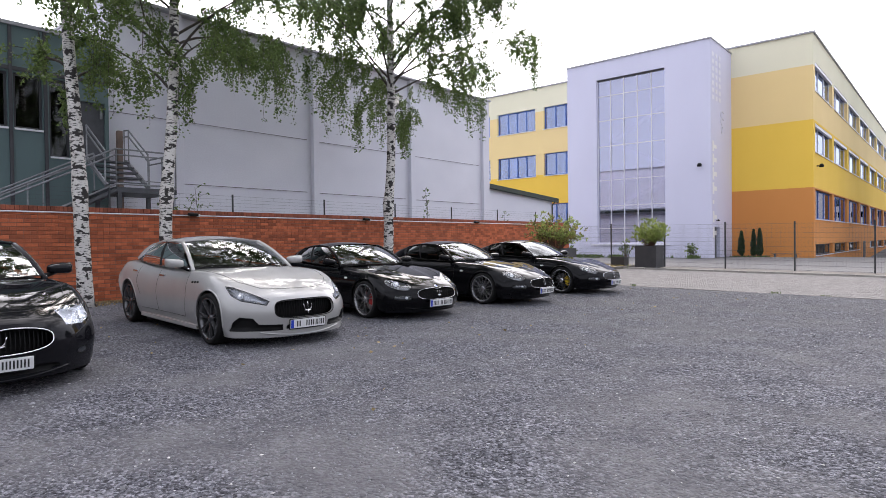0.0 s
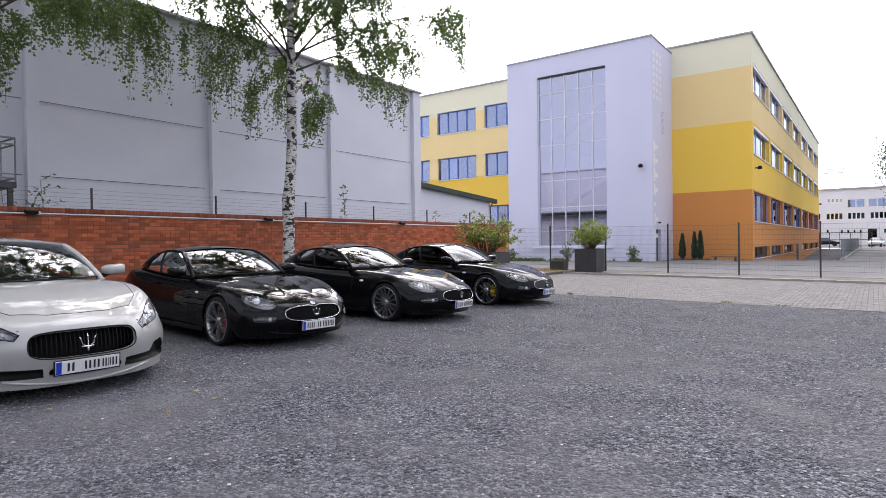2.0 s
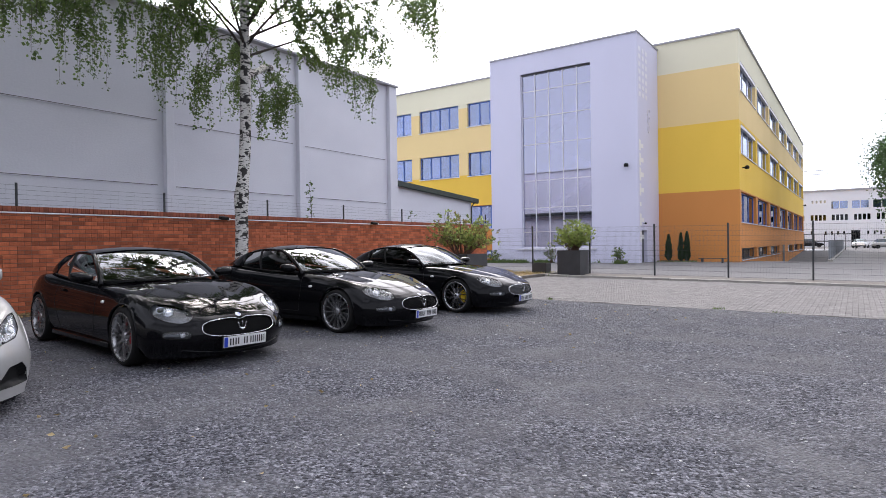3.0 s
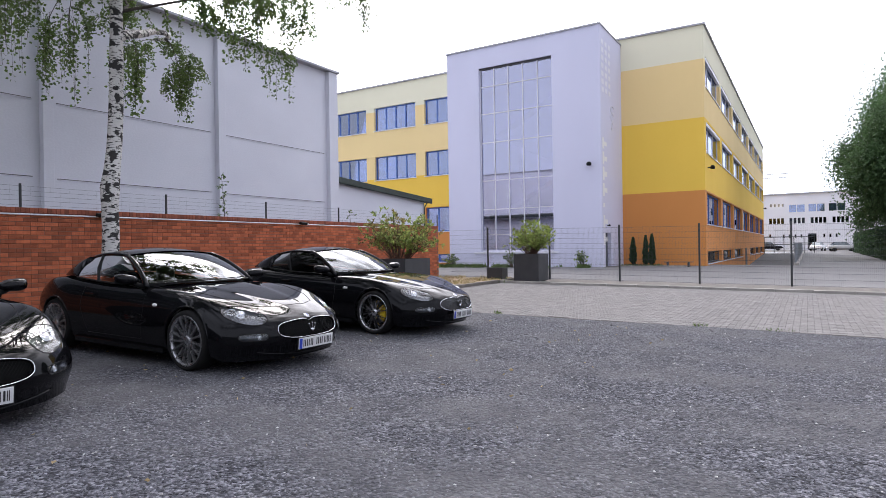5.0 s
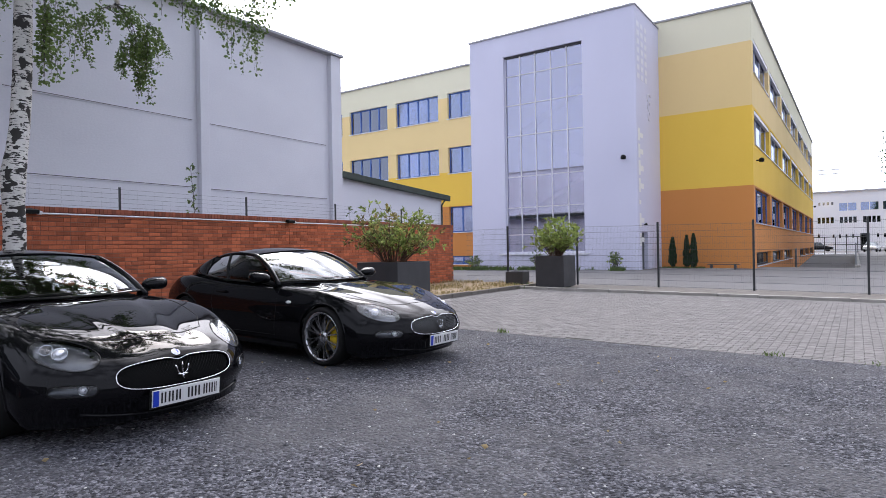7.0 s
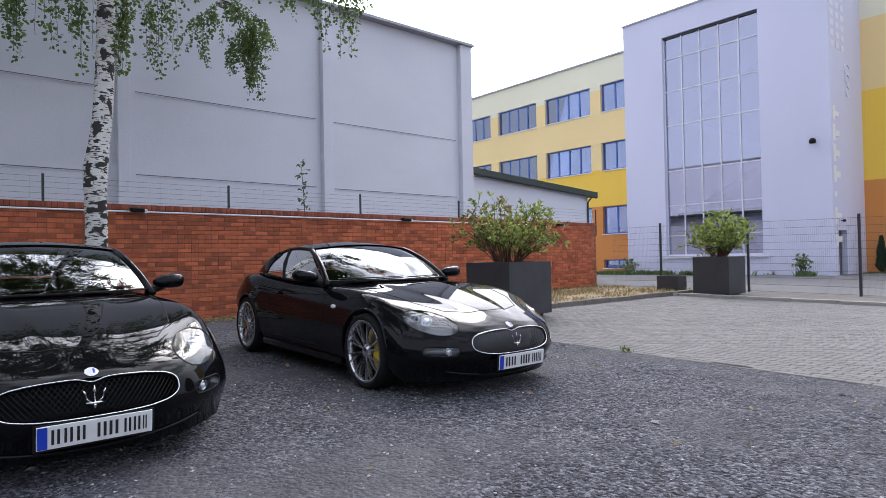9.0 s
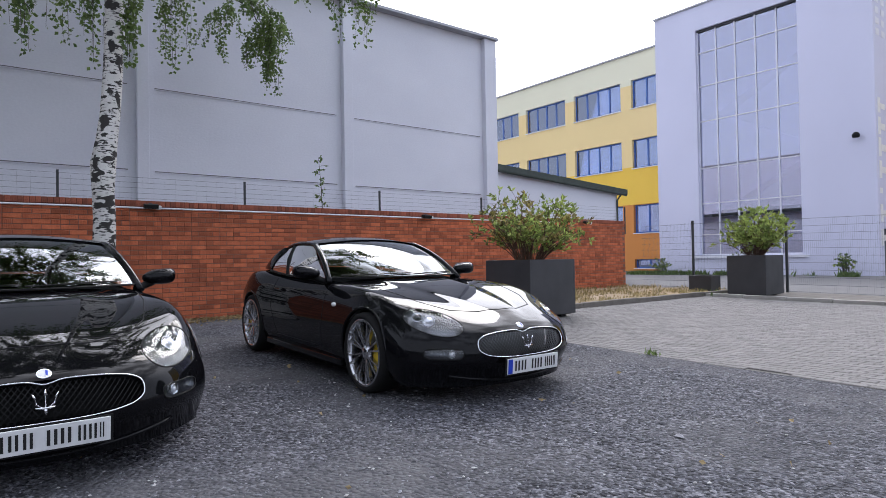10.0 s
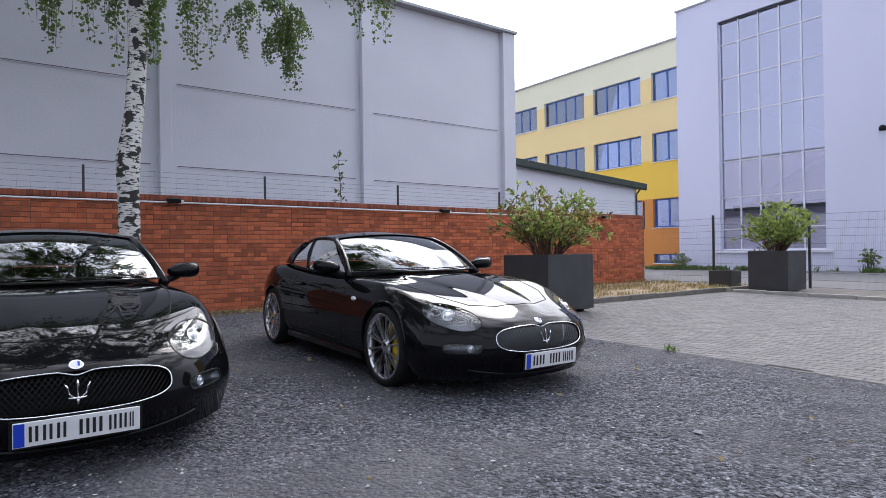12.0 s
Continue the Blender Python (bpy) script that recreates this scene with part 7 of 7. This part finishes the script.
def far_car(x, y, mat, label, turn=0):
    root = thing("parked_car", Matrix.Translation(site(x, y)) @ pose(0, 0, 0, 0, 0, turn), label, "car", "cars parked in the distance")
    rows_ = [(-2.1, 0.55, 0.75), (-1.9, 0.42, 0.92), (-1.0, 0.3, 0.95), (0.9, 0.3, 0.92), (1.8, 0.36, 0.75), (2.1, 0.5, 0.6)]
    bm = bmesh.new()
    rings = []
    for xx, zb, zt in rows_:
        rings.append([bm.verts.new((xx, s * w, z)) for s, w, z in ((-1, 0.8, zb), (-1, 0.86, (zb + zt) / 2), (-1, 0.76, zt), (1, 0.76, zt), (1, 0.86, (zb + zt) / 2), (1, 0.8, zb))])
    for a, b in zip(rings, rings[1:]):
        for j in range(6):
            bm.faces.new((a[j], a[(j + 1) % 6], b[(j + 1) % 6], b[j]))
    bm.faces.new(rings[0]), bm.faces.new(rings[-1][::-1])
    part("body", bm, mat, root, smooth=True)
    bm = bmesh.new()
    vs = box(bm, -1.6, 0.9, -0.72, 0.72, 0.9, 1.45)
    for v in vs:
        if v.co.z > 1.2:
            v.co.x = v.co.x * 0.55 - 0.15
            v.co.y *= 0.8
    part("cabin", bm, M_CARGLASS, root)
    for xx in (-1.3, 1.3):
        for s in (-1, 1):
            bm = bmesh.new()
            lathe(bm, [(0.02, -0.1), (0.3, -0.1), (0.32, 0), (0.3, 0.1), (0.02, 0.1)], 16, "y", (xx, s * 0.74, 0.32))
            part("wheel", bm, M_RUBBER, root)


far_car(-1.0, 129, M_WHITE, "white car parked beside the far kerb", 80)
far_car(2.4, 125, M_SILVER, "silver-blue car parked near the road", 15)
far_car(-8.6, 132, M_NAVY, "dark car parked before the white building", 5)
UNIT = 0.925
low = thing("ramp_wall", None, "grey panel wall on a pale kerb beside the ramp", "wall")
solid("kerb", (RX1, RX1 + 0.3, 53.0, 112.0, -0.2, 0.1), M_KERB, low, 0.02)
for k in range(14):
    solid("panel", (RX1 + 0.02, RX1 + 0.1, 54.0 + 4.1 * k, 58.06 + 4.1 * k, 0.09, 1.46), M_GREYPANEL, low, 0.01)
solid("footing", (RX1, RX1 + 0.2, RY0, RY1, RDEEP - 0.2, -0.2), M_KERB, low)
gate = thing("far_railing", None, "dark steel railing at the head of the ramp", "railing")
for k in range(7):
    solid("post", (-9.5 + 1.3 * k, -9.4 + 1.3 * k, 110.5, 110.6, -0.2, 2.4), M_FENCE, gate)
for z in (1.2, 2.3):
    solid("bar", (-9.5, -1.6, 110.5, 110.58, z, z + 0.1), M_FENCE, gate)
lamp_post = thing("street_lamp", None, "slender street lamp with two arms beside the school", "street lamp")
bm = bmesh.new()
tube(bm, [(-9.3, 116, -0.2), (-9.3, 116, 12.5)], 0.07, 8)
part("pole", bm, M_STEEL, lamp_post)
for dz in (11.8, 12.4):
    solid("arm", (-9.3, -5.0, 115.95, 116.05, dz, dz + 0.08), M_STEEL, lamp_post)

# plain walls that close the yard out of sight
tagged(solid("wall_east", (15.0, 15.3, -16, 40, -0.3, 4.6), M_BOUNDARY), "plain dark boundary wall of the yard", "wall", "", "structure")
tagged(solid("wall_south", (-19, 15.0, -16.3, -16, -0.3, 4.6), M_BOUNDARY), "plain dark boundary wall closing the yard", "wall", "", "structure")


# ---- pieces: bricks, pavers, stone chips, litter (in metres) ----
UNIT = 1.0


def piece_mesh(name, w, d, h, bevel, material):
    """A block with a chamfered face: w along x, h along z, its face towards +y's opposite, d deep."""
    bm = bmesh.new()
    a, b = w / 2, h / 2
    back = [bm.verts.new((u, d, v)) for u, v in ((-a, -b), (a, -b), (a, b), (-a, b))]
    mid = [bm.verts.new((u, bevel, v)) for u, v in ((-a, -b), (a, -b), (a, b), (-a, b))]
    face = [bm.verts.new((u, 0, v)) for u, v in ((-a + bevel, -b + bevel), (a - bevel, -b + bevel), (a - bevel, b - bevel), (-a + bevel, b - bevel))]
    for p, q in ((back, mid), (mid, face)):
        for k in range(4):
            bm.faces.new((p[k], p[(k + 1) % 4], q[(k + 1) % 4], q[k]))
    bm.faces.new(face)
    bmesh.ops.recalc_face_normals(bm, faces=bm.faces)
    me = bpy.data.meshes.new(name)
    bm.to_mesh(me)
    bm.free()
    me.materials.append(material)
    return me


def lay(name, spots, mesh_of, parent, own, material, stuff_name):
    """Lay pieces at poses: those that own() picks, up to 300, as objects on shared meshes, the rest joined into one mesh."""
    V, F, count, start = [], [], 0, 0
    cache = {}
    for key, m in spots:
        me = mesh_of(key)
        if count < 300 and own(m.translation):
            ob = new(name, me)
            ob.parent, ob.matrix_basis = parent, m
            count += 1
            continue
        if key not in cache:
            cache[key] = (np.array([v.co for v in me.vertices]), [tuple(p.vertices) for p in me.polygons])
        co, fs = cache[key]
        r = np.array(m.to_3x3())
        V.append(co @ r.T + np.array(m.translation))
        F += [tuple(start + i for i in f) for f in fs]
        start += len(co)
    allv = np.concatenate(V)
    me = bpy.data.meshes.new(stuff_name)
    me.from_pydata(allv.tolist(), [], F)
    me.materials.append(material)
    ob = new(stuff_name, me)
    ob.parent = parent
    tagged(ob, kind="stuff")


# bricks of the wall, a running bond with some headers, under a course on edge
rng = random.Random(4)
BR = {"stretcher": piece_mesh("brick", 0.24, 0.06, 0.071, 0.004, M_BRICK), "header": piece_mesh("brick", 0.115, 0.06, 0.071, 0.004, M_BRICK), "edge": piece_mesh("brick", 0.073, 0.11, 0.098, 0.003, M_BRICK_TOP)}
U = 0.925
spots = []
y_lo, y_hi = -1.0, WY1 * U
top_z = (WTOP - 0.13) * U
z = top_z - 0.0415
row = 0
turn = math.degrees(math.atan2(-WSLOPE, 1))


def brick_pose(y, z, proud, face=True):
    yp = y / U
    return pose(wall_x(yp) * U + proud, y, z, rng.uniform(-0.4, 0.4), rng.uniform(-0.5, 0.5), 90 - turn + rng.uniform(-0.5, 0.5))


while z > 0.02:
    y = y_hi - 0.125 - (0.125 if row % 2 else 0)
    k = 0
    while y > y_lo:
        if row % 2 and rng.random() < 0.3:
            spots.append(("header", brick_pose(y + 0.0625, z, rng.uniform(0, 0.006))))
            spots.append(("header", brick_pose(y - 0.0625, z, rng.uniform(0, 0.006))))
        else:
            spots.append(("stretcher", brick_pose(y, z, rng.uniform(0, 0.006))))
        y -= 0.25
    z -= 0.0833
    row += 1
y = y_hi - 0.04
while y > y_lo:
    spots.append(("edge", brick_pose(y, top_z + 0.055 + rng.uniform(-0.002, 0.002), 0.006 + rng.uniform(0, 0.004))))
    y -= 0.079
lay("brick", [q for q in spots if q[0] != "edge"], BR.get, wall_brick, lambda p: 14.6 < p.y < 16.3 and p.z > 0.5, M_BRICK, "bricks_beyond")
lay("edge_brick", [q for q in spots if q[0] == "edge"], BR.get, wall_brick, lambda p: 8.0 < p.y < 24.0, M_BRICK_TOP, "edge_bricks_beyond")
bm = bmesh.new()
vs = box(bm, -0.3, -0.08, WY0 * U, y_hi, top_z - 0.02, top_z + 0.1)
for v in vs:
    v.co.x += wall_x(v.co.y / U) * U
part("coping_back", bm, M_BRICK_TOP, wall_brick)
bm = bmesh.new()
box(bm, wall_x(WY1) * U - 0.3, wall_x(WY1) * U - 0.01, y_hi - 0.011, y_hi + 0.004, 0.02, top_z)
part("wall_end", bm, M_BRICK, wall_brick)

# pavers
PV = piece_mesh("paver", 0.194, 0.05, 0.094, 0.006, M_PAVER)
spots = []
y, row = PAVE_Y0 * U + 0.05, 0
while y < PAVE_Y1 * U - 0.03:
    x = -12.3 * U + 0.1 + (0.1 if row % 2 else 0)
    while x < 11.0:
        zz = ground_z(x / U) * U + 0.006 * noise.noise((x * 0.5, y * 0.5, 0)) + rng.uniform(-0.0015, 0.0015)
        edge = PAVE_Y0 * U + 0.12 * noise.noise((x * 0.8, 1.3, 0))
        if y > edge:
            spots.append(("p", pose(x, y, zz + 0.004, 90 + 180 + rng.uniform(-0.6, 0.6), rng.uniform(-0.5, 0.5), 0)))
        x += 0.2
    y += 0.1
    row += 1
paving = thing("pavement", None, "grey rectangular concrete pavers in running bond", "pavement", "", "structure")
lay("paver", spots, lambda k: PV, paving, lambda p: -6.6 < p.x < -4.6 and p.y < 18.2, M_PAVER, "pavers_beyond")

# stone chips over the gravel
V, F = [], []
nrng = np.random.default_rng(2)
N = 150000
px, py = nrng.uniform(-13.5, 5.5, N), nrng.uniform(-2.5, 16.45, N)
keep = nrng.random(N) < np.where((px > -8) & (px < 2.5), 1.0, 0.45)
px, py = px[keep], py[keep]
size = nrng.gamma(2.0, 0.0019, len(px)) + 0.0025
octa = np.array([(1, 0, 0), (-1, 0, 0), (0, 1, 0), (0, -1, 0), (0, 0, 1), (0, 0, -1)], float)
tri = [(0, 2, 4), (2, 1, 4), (1, 3, 4), (3, 0, 4), (2, 0, 5), (1, 2, 5), (3, 1, 5), (0, 3, 5)]
gz = np.array([ground_z(x / U) * U + 0.925 * 0.016 * (noise.noise((x / U * 0.35, y / U * 0.35, 3.1)) + 0.4 * noise.noise((x / U * 1.3, y / U * 1.3, 7.7))) for x, y in zip(px, py)])
ang = nrng.uniform(0, 6.283, len(px))
ca, sa = np.cos(ang), np.sin(ang)
jit = octa[None] * (1 + nrng.uniform(-0.35, 0.35, (len(px), 6, 1))) * size[:, None, None] * np.array([1.25, 0.85, 0.6])
X = jit[..., 0] * ca[:, None] - jit[..., 1] * sa[:, None] + px[:, None]
Y = jit[..., 0] * sa[:, None] + jit[..., 1] * ca[:, None] + py[:, None]
Z = jit[..., 2] + gz[:, None] + size[:, None] * 0.25
V = np.stack([X, Y, Z], -1).reshape(-1, 3)
F = (np.array(tri)[None] + 6 * np.arange(len(px))[:, None, None]).reshape(-1, 3)
chips = from_arrays("stone_chips", V.tolist(), F.tolist(), M_PEBBLE)
tagged(chips, "loose grey stone chips scattered over the yard", "gravel", "", "stuff")

# pale chips strewn among them
M_PALE = surface("pale_stone_chips", (0.5, 0.49, 0.48), (0.34, 0.335, 0.33), 30, 0.9, vary=0.35)
px, py = nrng.uniform(-9.0, 4.5, 2600), nrng.uniform(-1.5, 16.0, 2600)
size = np.minimum(nrng.gamma(2.5, 0.0017, len(px)) + 0.0035, 0.011)
jit = (octa[None] * (1 + nrng.uniform(-0.35, 0.35, (len(px), 6, 1)))) * size[:, None, None] * np.array([1.3, 1.0, 0.6])
turn_z = nrng.uniform(0, 6.283, len(px))[:, None]
X = jit[..., 0] * np.cos(turn_z) - jit[..., 1] * np.sin(turn_z) + px[:, None]
Y = jit[..., 0] * np.sin(turn_z) + jit[..., 1] * np.cos(turn_z) + py[:, None]
Z = jit[..., 2] + np.array([ground_z(x / U) * U for x in px])[:, None] + size[:, None] * 0.3 + 0.006
F = (np.array(tri)[None] + 6 * np.arange(len(px))[:, None, None]).reshape(-1, 3)
pale = from_arrays("pale_chips", np.stack([X, Y, Z], -1).reshape(-1, 3).tolist(), F.tolist(), M_PALE)
tagged(pale, "pale stone chips strewn over the dark gravel", "gravel", "", "stuff")

# dry leaves and straw
rng = random.Random(12)
L = Leaves()
for k in range(7600):
    if k < 6500:
        y = rng.uniform(2, 17.5)
        x = -14.8 + abs(rng.gauss(0, 0.4))
    else:
        x, y = rng.uniform(-14.9, -11.7), rng.uniform(17.6, 26.6)
    z = ground_z(x / U) * U + (0.075 if k >= 6500 else 0.015)
    L.add(Vector((x, y, z)), Vector((rng.uniform(-1, 1), rng.uniform(-1, 1), rng.uniform(-0.1, 0.25))), rng.uniform(0.03, 0.07), rng)
for k in range(130):
    x, y = rng.uniform(-10.5, -4.0), rng.uniform(3, 16.0)
    L.add(Vector((x, y, ground_z(x / U) * U + 0.015)), Vector((rng.uniform(-1, 1), rng.uniform(-1, 1), 0.1)), rng.uniform(0.03, 0.06), rng)
litter = L.done("leaf_litter", M_LEAF_LITTER, None)
tagged(litter, "dry fallen leaves along the wall and bed", "leaves", "", "stuff")
L = Leaves()
for k in range(7000):
    x, y = rng.uniform(-14.9, -11.5), rng.uniform(17.6, 26.7)
    if noise.noise((x * 1.1, y * 1.1, 4)) < -0.1:
        continue
    z = ground_z(x / U) * U + 0.05
    L.add(Vector((x, y, z)), Vector((rng.uniform(-0.5, 0.5), rng.uniform(-0.5, 0.5), 1)), rng.uniform(0.04, 0.14), rng, 0.08)
M_STRAW = leaf_material("dry_grass_blade", (0.42, 0.33, 0.17), (0.28, 0.24, 0.1))
tagged(L.done("dry_grass", M_STRAW, None), "sparse dry grass on the planting bed", "grass", "", "stuff")
L = Leaves()
for cx, cy, n, r, h in ((-7.35, 16.52, 36, 0.06, 0.07), (-3.75, 16.5, 24, 0.06, 0.07), (-2.7, 16.52, 26, 0.1, 0.05), (-11.5, 24.9, 30, 0.25, 0.12), (-11.9, 25.6, 40, 0.3, 0.14), (0.4, 24.8, 60, 0.3, 0.1)):
    for k in range(n):
        x, y = cx + rng.gauss(0, r), cy + rng.gauss(0, r * 0.5)
        L.add(Vector((x, y, ground_z(x / U) * U)), Vector((rng.uniform(-0.7, 0.7), rng.uniform(-0.7, 0.7), 1)), h * rng.uniform(0.5, 1.3), rng, 0.14)
for k in range(2600):
    x, y = rng.uniform(-24.0, -12.2), 39.4 + rng.gauss(0, 0.35)
    if noise.noise((x * 0.9, 2.7, y * 0.4)) < 0.12:
        continue
    L.add(Vector((x, y, 0.05)), Vector((rng.uniform(-0.7, 0.7), rng.uniform(-0.7, 0.7), 1)), rng.uniform(0.12, 0.4), rng, 0.2)
for k in range(1500):
    x, y = rng.uniform(-12.0, -9.9), rng.uniform(43.0, 44.4)
    L.add(Vector((x, y, 0.0)), Vector((rng.uniform(-0.7, 0.7), rng.uniform(-0.7, 0.7), 1)), rng.uniform(0.08, 0.24), rng, 0.3)
tagged(L.done("weeds", M_LEAF, None), "small green weeds along kerbs and facade", "weeds", "", "stuff")
